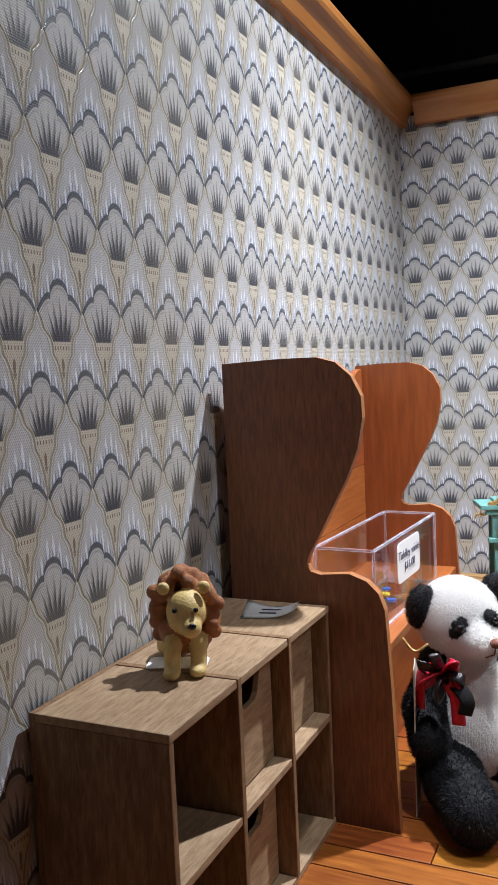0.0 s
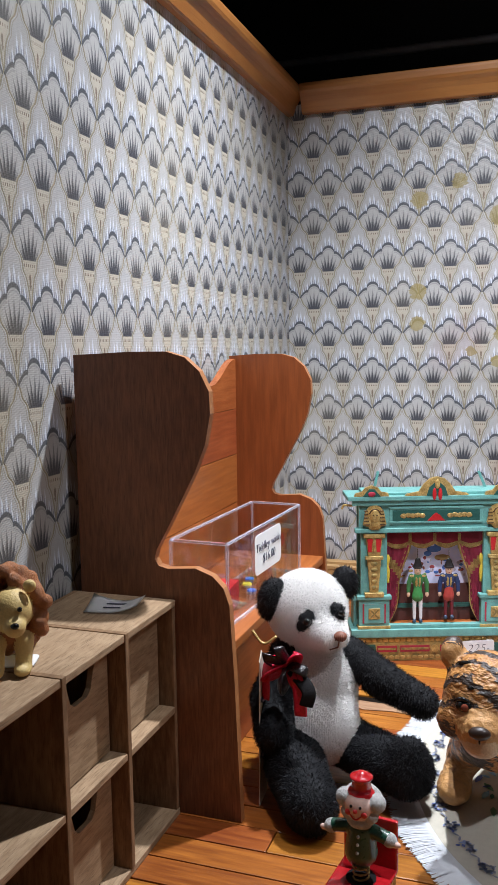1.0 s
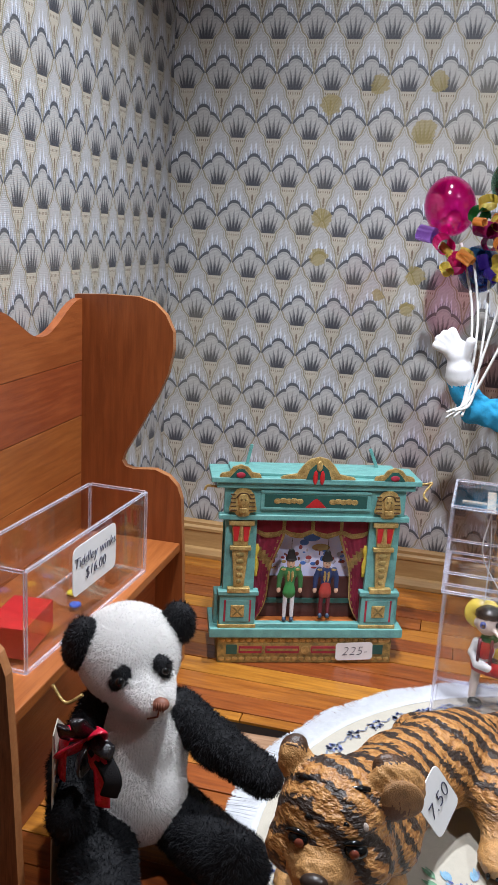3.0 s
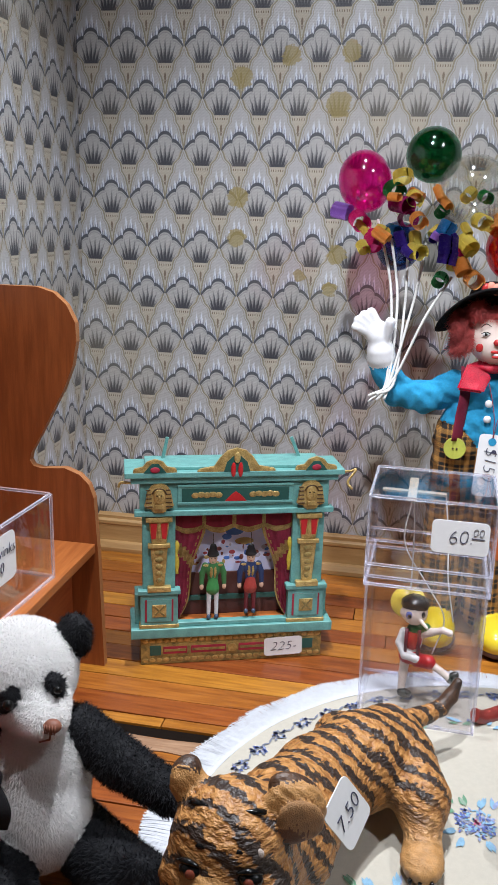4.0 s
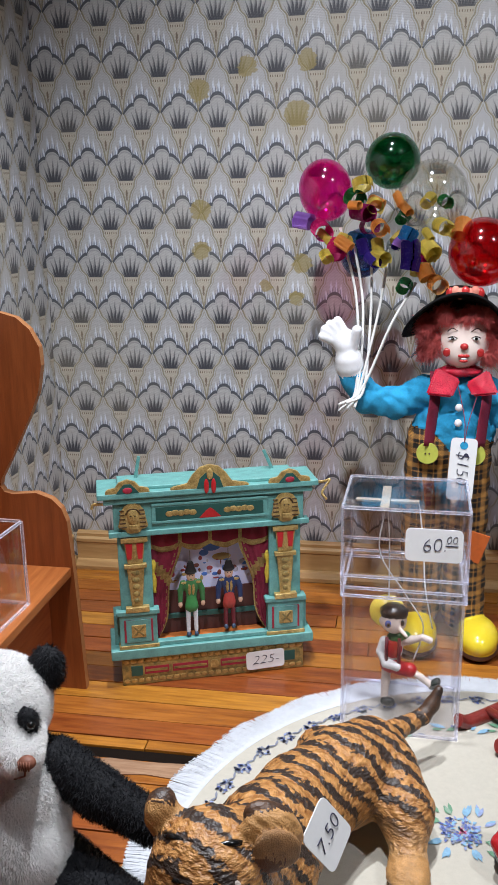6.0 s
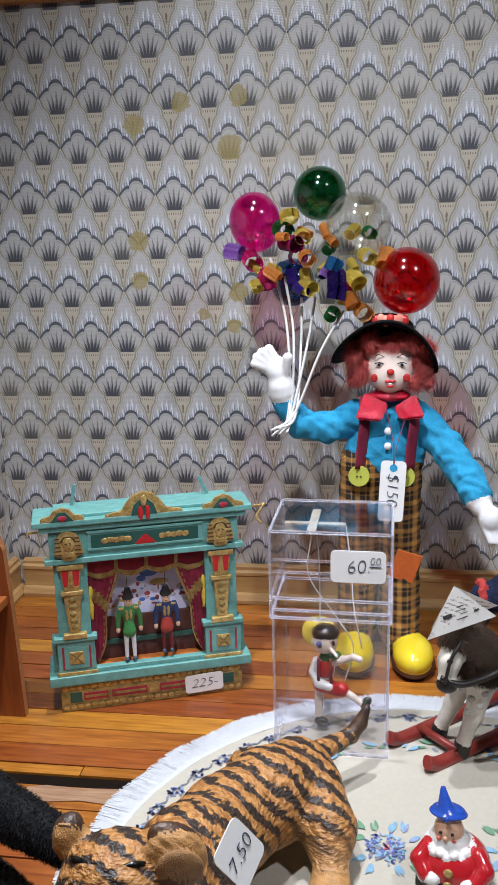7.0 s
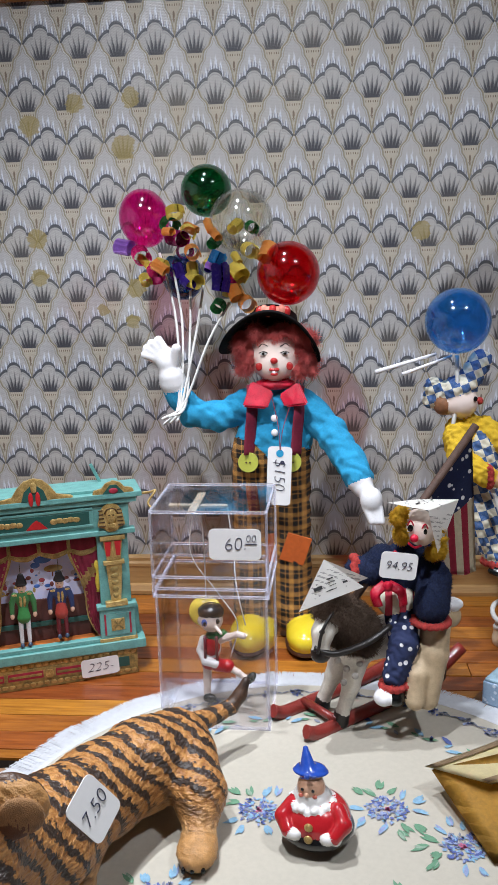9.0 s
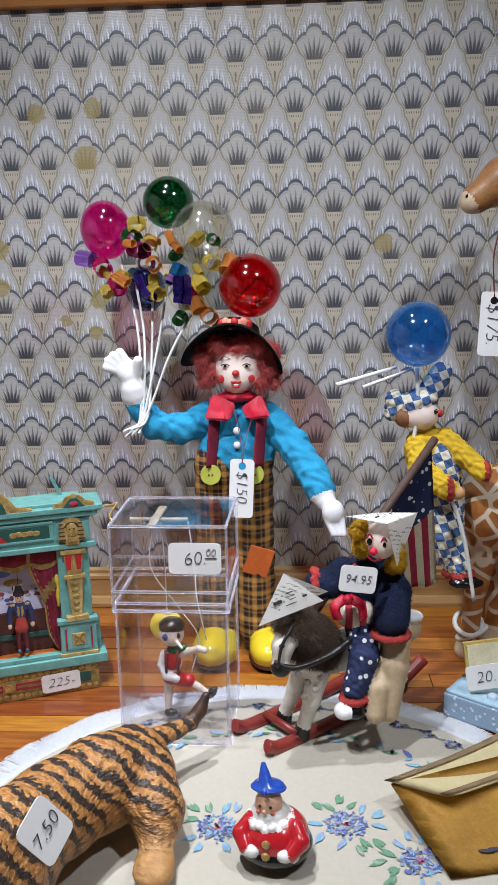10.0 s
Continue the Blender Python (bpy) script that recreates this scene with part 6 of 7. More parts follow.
# ---- clown doll with balloons ----
def clown():
    o = Vector((0.385, 0.955, 0.0))
    w = lambda x, y, z: (x - o.x, y - o.y, z)
    # slots: 0 blue 1 skin 2 hair 3 hat 4 plaid 5 glove 6 satin 7 braid 8 yellow 9 brown 10 lime 11 orange 12 lip 13 eye
    P = [ell(w(0.388, 0.950, 0.250), (0.0205, 0.0185, 0.0225), 1), ell(w(0.388, 0.941, 0.243), (0.0145, 0.0125, 0.0130), 1)]
    rng = random.Random(11)
    for k in range(90):
        s = -1 if k % 2 else 1
        P.append(ell(w(0.388 + s * rng.uniform(0.017, 0.030), 0.952 + rng.uniform(-0.012, 0.010), 0.250 + rng.uniform(-0.014, 0.016)), rng.uniform(0.0030, 0.0050), 2, k=0.0018))
    for k in range(22):
        P.append(ell(w(0.388 + rng.uniform(-0.022, 0.022), 0.938 + rng.uniform(-0.004, 0.004), 0.2685 + rng.uniform(-0.003, 0.004)), rng.uniform(0.003, 0.0044), 2, k=0.0018))
    P += [ell(w(0.388, 0.958, 0.205), (0.030, 0.018, 0.022), 0), ell(w(0.386, 0.957, 0.180), (0.032, 0.020, 0.026), 0), cone(w(0.388, 0.955, 0.226), w(0.388, 0.953, 0.234), 0.008, 0.009, 1)]
    P += chain([w(0.362, 0.958, 0.207), w(0.340, 0.955, 0.198), w(0.318, 0.950, 0.203), w(0.304, 0.947, 0.226)], (0.0130, 0.0120, 0.0115, 0.0100), 0) + [cone(w(0.304, 0.946, 0.2295), w(0.3035, 0.945, 0.2335), 0.0114, 0.0108, 5, 0.0010), cone(w(0.3025, 0.945, 0.236), w(0.3005, 0.944, 0.245), 0.0078, 0.0084, 5), ell(w(0.2985, 0.943, 0.2500), (0.0100, 0.0062, 0.0080), 5, (0, -20, 0)), cone(w(0.306, 0.942, 0.2440), w(0.3095, 0.938, 0.2575), 0.0044, 0.0040, 5, 0.0008)]
    for k, tip in enumerate(((0.2835, 0.939, 0.2525), (0.2850, 0.940, 0.2575), (0.2890, 0.941, 0.2615), (0.2945, 0.942, 0.2640))):
        P.append(cone(w(0.2965 + 0.0012 * k, 0.943, 0.2475 + 0.0018 * k), w(*tip), 0.0044, 0.0036, 5, 0.0012))
    P += chain([w(0.412, 0.958, 0.205), w(0.432, 0.945, 0.186), w(0.448, 0.928, 0.165), w(0.453, 0.920, 0.156)], (0.0130, 0.0125, 0.0120, 0.0118), 0) + [cone(w(0.454, 0.918, 0.153), w(0.457, 0.914, 0.148), 0.0105, 0.0085, 5), ell(w(0.463, 0.906, 0.140), (0.0088, 0.0078, 0.0105), 5)]
    for k in range(3):
        P.append(cone(w(0.459 + 0.005 * k, 0.904, 0.134), w(0.463 + 0.004 * k, 0.900, 0.124), 0.0032, 0.0024, 5, 0.001))
    P += chain([w(0.370, 0.958, 0.168), w(0.365, 0.957, 0.110), w(0.363, 0.952, 0.024)], (0.0205, 0.0165, 0.0165), 4, 0.004) + chain([w(0.395, 0.958, 0.168), w(0.398, 0.956, 0.110), w(0.400, 0.950, 0.024)], (0.0205, 0.0165, 0.0165), 4, 0.004)
    for x in (0.362, 0.410):
        P += [ell(w(x, 0.930, 0.015), (0.0165, 0.026, 0.0135), 8), ell(w(x, 0.934, 0.0055), (0.0175, 0.028, 0.0055), 9)]
    # red cloth collar: two drooping points and a ring round the neck
    P += [ell(w(0.388, 0.946, 0.2265), (0.0165, 0.0115, 0.0045), 6, k=0.001)]
    e = bmesh.new()
    for s, shape in ((-1, [(-0.0005, 0.0030), (-0.0165, 0.0110), (-0.0235, -0.0062), (-0.0060, -0.0082)]), (1, [(0.0025, 0.0010), (0.0165, 0.0100), (0.0240, -0.0050), (0.0075, -0.0072)])):
        wing = prism([(x * 1.12, z * 1.2) for x, z in shape], 0.0040, Matrix.Translation(w(0.388, 0.9330, 0.2185)) @ pose(0, 0, 0, -16, 0, s * -8), 6, 0.0014)
        for f in wing.faces:
            f.material_index = 6
        add(e, wing)
    # hat: brim and crown
    brim = bmesh.new()
    prof = [(0.000, 0.0125), (0.015, 0.0120), (0.0185, 0.009), (0.0200, 0.002), (0.027, 0.0010), (0.0395, -0.003), (0.0400, -0.005), (0.027, -0.0020), (0.018, -0.0010)]
    rings = []
    for r, h in prof:
        rings.append([brim.verts.new((r * math.cos(a) * 1.03, r * math.sin(a), h - (0.020 * max(0, abs(math.cos(a))) ** 2 if r > 0.022 else 0) * (r - 0.02) / 0.019)) for a in (2 * math.pi * k / 40 for k in range(40))])
    for a, b_ in zip(rings, rings[1:]):
        for k in range(40):
            try:
                f = brim.faces.new((a[k], b_[k], b_[(k + 1) % 40], a[(k + 1) % 40]))
                f.smooth = True
                f.material_index = 3
            except ValueError:
                pass
    bmesh.ops.remove_doubles(brim, verts=brim.verts[:], dist=1e-6)
    bmesh.ops.transform(brim, matrix=Matrix.Translation(w(0.386, 0.957, 0.2725)) @ pose(0, 0, 0, -27, 6, 0), verts=brim.verts)
    add(e, brim)
    for k in range(7):
        ball(w(0.377 + 0.0035 * k, 0.9365 + 0.0008 * abs(k - 3), 0.2850 + 0.0012 * (k % 2)), (0.0035, 0.0026, 0.0044), e, 14 if k % 3 else 12, 10)
    for s in (-1, 1):
        x = 0.388 + s * 0.0085
        ball(w(0.388 + s * 0.0122, 0.9318, 0.2425), (0.0028, 0.0014, 0.0033), e, 12, 10)
        ball(w(x, 0.9318, 0.2528), (0.0028, 0.0012, 0.0012), e, 5, 10)
        ball(w(x, 0.9306, 0.2528), (0.0012, 0.0008, 0.0012), e, 13, 8)
        tube(curve_points([w(x - 0.0034, 0.9320, 0.2532), w(x, 0.9306, 0.2546), w(x + 0.0034, 0.9320, 0.2532)], 8), 0.00035, e, 13, 6)
        tube(curve_points([w(x - 0.0036, 0.9330, 0.2578), w(x + s * 0.0005, 0.9318, 0.2604), w(x + 0.0036, 0.9330, 0.2584)], 8), 0.00030, e, 13, 6)
        ball(w(0.388 + s * 0.0018, 0.9285, 0.2405), (0.0026, 0.0016, 0.0013), e, 12, 10)
    ball(w(0.388, 0.9278, 0.2475), (0.0030, 0.0026, 0.0026), e, 12, 12)
    ball(w(0.388, 0.9284, 0.2384), (0.0022, 0.0014, 0.0010), e, 5, 10)
    ball(w(0.388, 0.9286, 0.2368), (0.0032, 0.0016, 0.0013), e, 12, 10)
    # braces, buttons, patch
    for s, x0, x1 in ((-1, 0.369, 0.366), (1, 0.407, 0.404)):
        tube(curve_points([w(x0, 0.945, 0.225), w(x0, 0.9365, 0.205), w((x0 + x1) / 2, 0.9360, 0.190), w(x1, 0.9345, 0.170)], 16), 0.0062, e, 7, 10, 0.18)
    for x, z in ((0.365, 0.1640), (0.400, 0.1640)):
        tube([w(x, 0.9355, z), w(x, 0.9330, z)], 0.0083, e, 10, 22)
        for q in (-1, 1):
            ball(w(x + q * 0.0015, 0.9325, z), 0.0008, e, 9, 6)
    for z in (0.200, 0.188):
        ball(w(0.387, 0.9355, z), (0.0030, 0.0014, 0.0030), e, 5, 10)
    block((-0.0105, -0.0010, -0.0125), (0.0105, 0.0004, 0.0125), 0.0004, e, 11, Matrix.Translation(w(0.4025, 0.9370, 0.088)) @ pose(0, 0, 0, 4, 18, 6))
    mats = [F_BLUE, F_SKIN, F_HAIR, F_HAT, F_PLAID, F_GLOVE, F_SATIN, F_BRAID, F_YELLOW, F_BROWN, F_LIME, F_ORANGE, F_LIP, F_EYE, paint("peach_flower", (0.75, 0.28, 0.20), 0.6)]
    add(e, fur(P, 0.0016, 0.0025, (2,), 9000, 0.0060, 8))
    body("clown_doll", P, mats, pose(*o), 0.0012, 0.0025, "porcelain clown doll in black hat, turquoise shirt and plaid trousers", "doll", extra=e, wrinkle={0: (0.0010, 220.0), 2: (0.0011, 1300.0), 6: (0.0003, 650.0), 4: (0.0008, 160.0)})
    # string tag
    tg = card("string_tag", 0.0195, 0.0480, pose(0.3905, 0.9235, 0.155, -4, 3, 0), "white string tag with a handwritten price on the clown doll", "$150.", 0.0130, turn=-90)
    part("tag_hole", tube([(0, -0.0003, 0.0185), (0, 0.0008, 0.0185)], 0.0030, seg=16), F_BLUE, tg)
    for s in (-1, 1):
        part("string", tube(curve_points([(0, 0, 0.020), (s * 0.002, -0.001, 0.04), (s * 0.010, 0.010, 0.068)], 12), 0.0003, seg=5), paint("red_thread", (0.3, 0.05, 0.08), 0.7), tg)


clown()


def balloons():
    t = thing("balloon_bunch", pose(0.310, 0.945, 0.213), "bunch of coloured glass balloons with curled ribbons and white strings", "balloons")
    L = lambda x, y, z: (x - 0.310, y - 0.945, z - 0.213)

    def shell(name, c, r, colour, stretch=1.12, tilt=(0, 0, 0), film=0.07):
        bm = bmesh.new()
        m = Matrix.Translation(L(*c)) @ pose(0, 0, 0, *tilt)
        ball((0, 0, 0), (r, r, r * stretch), bm, 0, 32, m)
        inner = ball((0, 0, 0), (r * 0.955, r * 0.955, r * stretch * 0.955), None, 0, 32, m)
        bmesh.ops.reverse_faces(inner, faces=inner.faces[:])
        add(bm, inner)
        mt = balloon(name + "_glass", colour, film)
        ob = part(name, bm, mt, t, smooth=True)
        return ob

    shell("pink_balloon", (0.2815, 0.976, 0.360), 0.0205, (1.0, 0.03, 0.42), 1.15, (0, -10, 0), 0.13)
    shell("green_balloon", (0.332, 0.988, 0.381), 0.0210, (0.004, 0.16, 0.05), 1.0)
    shell("clear_balloon", (0.3625, 0.958, 0.355), 0.0255, (0.95, 0.95, 0.86), 1.0, (0, 0, 0), 0.0)
    shell("red_balloon", (0.3995, 0.950, 0.3140), 0.0250, (0.80, 0.006, 0.015), 1.0)
    shell("navy_balloon", (0.310, 0.988, 0.312), 0.0175, (0.02, 0.05, 0.25), 1.1)
    hand = (0.3125, 0.936, 0.213)
    for k, c in enumerate(((0.2935, 0.972, 0.332), (0.305, 0.97, 0.318), (0.332, 0.965, 0.318), (0.352, 0.950, 0.292), (0.318, 0.972, 0.310))):
        mid = tuple(0.45 * a + 0.55 * b_ + d for a, b_, d in zip(c, hand, (0.004, 0, 0.012)))
        end = (0.297 + 0.006 * (k % 3), 0.932 - 0.002 * k, 0.196 + 0.002 * k)
        part("string", tube(curve_points([L(*c), L(*mid), L(hand[0] + 0.0015 * k - 0.003, hand[1], hand[2]), L(*end)], 26), 0.00105, seg=8), F_STRING, t)
    cols = {n: downy(paint("ribbon_" + n, c, 0.25, 0.0, 0.1, 60, 0.0, coat=0.5), 0.5, c) for n, c in (("yellow", (0.92, 0.78, 0.22)), ("orange", (0.92, 0.50, 0.16)), ("maroon", (0.46, 0.03, 0.20)), ("green", (0.04, 0.30, 0.09)), ("violet", (0.60, 0.36, 0.85)), ("purple", (0.10, 0.05, 0.42)), ("blue", (0.05, 0.28, 0.55)), ("rose", (0.92, 0.06, 0.36)), ("silver", (0.6, 0.68, 0.72)))}

    def curl(c, r, n, turns, width, tilt):
        bm = bmesh.new()
        rows = []
        steps = int(turns * 20)
        for k in range(steps + 1):
            a = 2 * math.pi * k / 20
            rr = 0.95 * r * (1 - 0.25 * k / steps)
            rows.append([bm.verts.new((rr * math.cos(a), q * width * 0.65 + 0.25 * width * k / steps, rr * math.sin(a))) for q in (-1, 1)])
        for a, b_ in zip(rows, rows[1:]):
            f = bm.faces.new((a[0], a[1], b_[1], b_[0]))
            f.smooth = True
        bmesh.ops.solidify(bm, geom=bm.faces[:], thickness=0.0003)
        part("ribbon_curl", bm, cols[n], t, at=Matrix.Translation(L(*c)) @ pose(0, 0, 0, *tilt))

    for c, r, n, turns, width, tilt in (((0.2665, 0.965, 0.337), 0.0075, "violet", 1.2, 0.010, (10, 0, 70)), ((0.280, 0.962, 0.330), 0.0080, "rose", 1.4, 0.011, (20, 20, 30)), ((0.2915, 0.960, 0.315), 0.0085, "rose", 1.5, 0.010, (60, 10, 20)), ((0.297, 0.955, 0.322), 0.0070, "yellow", 1.2, 0.006, (70, 30, 10)),
                                        ((0.3105, 0.955, 0.3625), 0.0085, "yellow", 1.3, 0.0055, (60, 0, 20)), ((0.305, 0.962, 0.353), 0.0080, "green", 1.3, 0.008, (20, 0, 40)), ((0.320, 0.955, 0.3475), 0.0070, "yellow", 1.0, 0.006, (30, 50, 40)), ((0.3115, 0.955, 0.343), 0.0075, "maroon", 1.6, 0.012, (10, 40, 50)), ((0.3165, 0.958, 0.333), 0.0070, "maroon", 1.4, 0.010, (0, 60, 20)),
                                        ((0.3245, 0.945, 0.3315), 0.0068, "orange", 1.2, 0.008, (20, 20, 25)), ((0.3250, 0.945, 0.3095), 0.0072, "yellow", 1.2, 0.009, (10, 20, 50)), ((0.3445, 0.938, 0.3265), 0.0075, "blue", 1.1, 0.007, (75, 25, 0)), ((0.3470, 0.938, 0.3150), 0.0078, "purple", 2.2, 0.010, (85, 0, 10)), ((0.3470, 0.938, 0.3065), 0.0078, "purple", 1.8, 0.008, (85, 8, 0)),
                                        ((0.3610, 0.942, 0.3160), 0.0075, "yellow", 1.3, 0.009, (40, 30, 60)), ((0.3700, 0.946, 0.3320), 0.0070, "yellow", 1.2, 0.010, (20, 60, 40)), ((0.3830, 0.948, 0.3290), 0.0080, "orange", 1.0, 0.012, (60, 40, 30)), ((0.3585, 0.940, 0.2990), 0.0072, "orange", 1.3, 0.008, (50, 0, 40)), ((0.3675, 0.938, 0.2910), 0.0072, "orange", 1.5, 0.008, (15, 10, 25)), ((0.3430, 0.945, 0.2890), 0.0065, "green", 1.0, 0.007, (40, 40, 10)),
                                        ((0.3350, 0.955, 0.3200), 0.0060, "silver", 1.3, 0.007, (20, 70, 10)), ((0.3530, 0.946, 0.3010), 0.0070, "yellow", 1.2, 0.006, (70, 20, 40))):
        curl(c, r, n, turns, width, tilt)
    rng = random.Random(21)
    for k in range(20):
        n = rng.choice(("yellow", "yellow", "yellow", "orange", "orange", "rose", "violet", "purple", "green", "silver", "blue"))
        s_ = rng.random()
        curl((0.282 + 0.098 * s_, 0.952 + rng.uniform(-0.008, 0.012), 0.322 + rng.uniform(-0.018, 0.030)), rng.uniform(0.0035, 0.0056), n, rng.uniform(1.1, 1.7), rng.uniform(0.006, 0.010), (rng.uniform(0, 70), rng.uniform(0, 70), rng.uniform(0, 90)))


balloons()


# ---- rocking horse with rider ----
def paper_sheets(name, o, sheets, label):
    """Folded newspaper: flat panels that share creases, each as a thin part."""
    t = thing(name, pose(*o), label, "paper hat")
    for corners in sheets:
        bm = bmesh.new()
        bm.faces.new([bm.verts.new(Vector(c) - Vector(o)) for c in corners])
        bmesh.ops.solidify(bm, geom=bm.faces[:], thickness=0.0005)
        pn = part("panel", bm, F_NEWS, t)
        a, b_, c = (Vector(q) - Vector(o) for q in corners[:3])
        n = (b_ - a).cross(c - a).normalized()
        n = n if n.y < 0 else -n
        mid = sum(((Vector(q) - Vector(o)) for q in corners), Vector()) / len(corners)
        u = (c - b_).normalized()
        v = n.cross(u)
        size = (c - b_).length
        for k, (du, dv, w, h) in enumerate(((-0.16, 0.02, 0.13, 0.05), (0.05, 0.10, 0.10, 0.015), (0.05, 0.05, 0.12, 0.010), (0.06, 0.0, 0.10, 0.010), (0.24, -0.02, 0.07, 0.03), (0.02, -0.06, 0.16, 0.012))):
            p = mid + u * du * size + v * dv * size + n * 0.0007
            q = bmesh.new()
            q.faces.new([q.verts.new(p + u * sx * w * size / 2 + v * sy * h * size) for sx, sy in ((-1, -0.5), (1, -0.5), (1, 0.5), (-1, 0.5))])
            bmesh.ops.solidify(q, geom=q.faces[:], thickness=0.0001)
            part("print_bar", q, M_PRINT, pn)
    return t


def rocking_horse():
    o = Vector((0.462, 0.828, 0.0))
    t = thing("rocking_horse", pose(*o), "small painted rocking horse on red rockers", "rocking horse")
    w = lambda x, y, z: (x - o.x, y - o.y, z)
    red = paint("rocker_red", (0.27, 0.035, 0.028), 0.32, 0, 0.3, 90, 0.2, coat=0.3)
    for dx, dy in ((0, 0), (-0.024, 0.026)):
        pts = curve_points([w(0.412 + dx, 0.792 + dy, 0.0085), w(0.420 + dx, 0.798 + dy, 0.0040), w(0.440 + dx, 0.814 + dy, 0.0042), w(0.480 + dx, 0.846 + dy, 0.0060), w(0.510 + dx, 0.868 + dy, 0.0140), w(0.532 + dx, 0.884 + dy, 0.0270)], 36)
        part("rocker", tube(pts, 0.0050, seg=10, flat=0.75), red, t)
    for q in (0.18, 0.75):
        a = Vector(w(0.412, 0.792, 0.006)).lerp(Vector(w(0.532, 0.884, 0.010)), q)
        part("crossbar", tube([a + Vector((0, 0, 0.001)), a + Vector((-0.024, 0.026, 0.001))], 0.0030, seg=8), red, t)
    white, brown, dark = paint("horse_white", (0.74, 0.70, 0.62), 0.35, 0, 0.25, 90, 0.15, coat=0.2), paint("horse_fur", (0.20, 0.13, 0.09), 0.95, 0, 0.6, 600, 1.0), paint("horse_dark", (0.02, 0.017, 0.016), 0.35)
    P = chain([w(0.444, 0.815, 0.064), w(0.470, 0.835, 0.060), w(0.498, 0.858, 0.062)], (0.0150, 0.0145, 0.0155), 0)
    P += chain([w(0.446, 0.816, 0.072), w(0.438, 0.806, 0.088), w(0.430, 0.798, 0.096)], (0.0185, 0.0150, 0.0115), 1, 0.001)
    P += chain([w(0.430, 0.798, 0.094), w(0.424, 0.790, 0.084), w(0.4225, 0.787, 0.074)], (0.0092, 0.0072, 0.0056), 0) + [ell(w(0.4225, 0.786, 0.0700), (0.0068, 0.0065, 0.0055), 2)]
    for (hx, hy, hz), (fx, fy, fz) in (((0.448, 0.812, 0.056), (0.437, 0.812, 0.010)), ((0.438, 0.824, 0.056), (0.424, 0.832, 0.010)), ((0.503, 0.852, 0.056), (0.512, 0.862, 0.020)), ((0.492, 0.866, 0.056), (0.490, 0.890, 0.020))):
        k = ((hx + fx) / 2 + 0.001, (hy + fy) / 2, (hz + fz) / 2)
        P += chain([w(hx, hy, hz), w(*k), w(fx, fy, fz)], (0.0090, 0.0060, 0.0046), 0) + [cone(w(fx, fy, fz), w(fx - 0.001, fy, fz - 0.0050), 0.0052, 0.0062, 2)]
    e = bmesh.new()
    tube(curve_points([w(0.433, 0.790, 0.102), w(0.424, 0.781, 0.090), w(0.4205, 0.779, 0.074)], 10), 0.0011, e, 2, 6)
    tube(curve_points([w(0.418, 0.783, 0.076), w(0.432, 0.783, 0.072), w(0.455, 0.795, 0.075), w(0.470, 0.805, 0.082)], 16), 0.0022, e, 2, 8)
    ball(w(0.4235, 0.7820, 0.0880), (0.0020, 0.0016, 0.0016), e, 2, 8)
    add(e, fur(P, 0.0012, 0.003, (1,), 12000, 0.0036, 5))
    for k, (x, y, z) in enumerate(((0.440, 0.8005, 0.052), (0.446, 0.8015, 0.046), (0.438, 0.8035, 0.040), (0.449, 0.8025, 0.055), (0.434, 0.7990, 0.059))):
        ball(w(x, y, z), (0.0026, 0.0010, 0.0026), e, 3, 8)
    horse = body("horse_body", P, [white, brown, dark, paint("horse_dapple", (0.50, 0.47, 0.43), 0.4, 0, 0.3, 500)], None, 0.0010, 0.0030, extra=e, parent=t)
    apex, tip, end = Vector((0.425, 0.79, 0.1356)), Vector((0.4086, 0.779, 0.1035)), Vector((0.4509, 0.786, 0.1182))
    back = Vector((0.004, 0.020, -0.002))
    paper_sheets("newspaper_hat", (0.433, 0.79, 0.095), ((apex, tip, end), (apex, end + back, tip + back)), "folded newspaper hat on the rocking horse's head")

    o2 = Vector((0.476, 0.832, 0.075))
    w = lambda x, y, z: (x - o2.x, y - o2.y, z - o2.z)
    # slots 0 navy 1 face 2 wool 3 stars 4 stripes 5 trim 6 shoe white 7 black 8 red 9 tan
    tan = paint("teddy_tan", (0.58, 0.44, 0.28), 0.55, 0, 0.25, 200, 0.3)
    P = [ell(w(0.480, 0.826, 0.116), (0.0160, 0.0145, 0.0190), 0), ell(w(0.474, 0.818, 0.096), (0.0135, 0.012, 0.0125), 4), ell(w(0.4885, 0.806, 0.1520), (0.0108, 0.0100, 0.0128), 1, (0, -14, 0))]
    P += chain([w(0.494, 0.824, 0.124), w(0.500, 0.814, 0.112), w(0.497, 0.805, 0.097)], (0.0100, 0.0108, 0.0118), 0) + chain([w(0.466, 0.826, 0.122), w(0.458, 0.822, 0.116), w(0.449, 0.820, 0.116)], (0.0105, 0.0100, 0.0095), 0)
    rng = random.Random(9)
    for k in range(18):
        a = 2 * math.pi * k / 18
        P.append(ell(w(0.497 + 0.0112 * math.cos(a), 0.804 + 0.0105 * math.sin(a), 0.0865), 0.0027, 5, k=0.0006))
        P.append(ell(w(0.445 + 0.002 * rng.random(), 0.820 + 0.0095 * math.cos(a), 0.116 + 0.0095 * math.sin(a)), 0.0026, 5, k=0.0006))
    for k in range(30):
        s = -1 if k % 2 else 1
        P.append(ell(w(0.486 + s * rng.uniform(0.0090, 0.0150) + 0.002, 0.808 + rng.uniform(-0.008, 0.008), 0.151 + rng.uniform(-0.014, 0.010) + (0.006 if s < 0 else -0.006)), rng.uniform(0.0030, 0.0050), 2, k=0.0006))
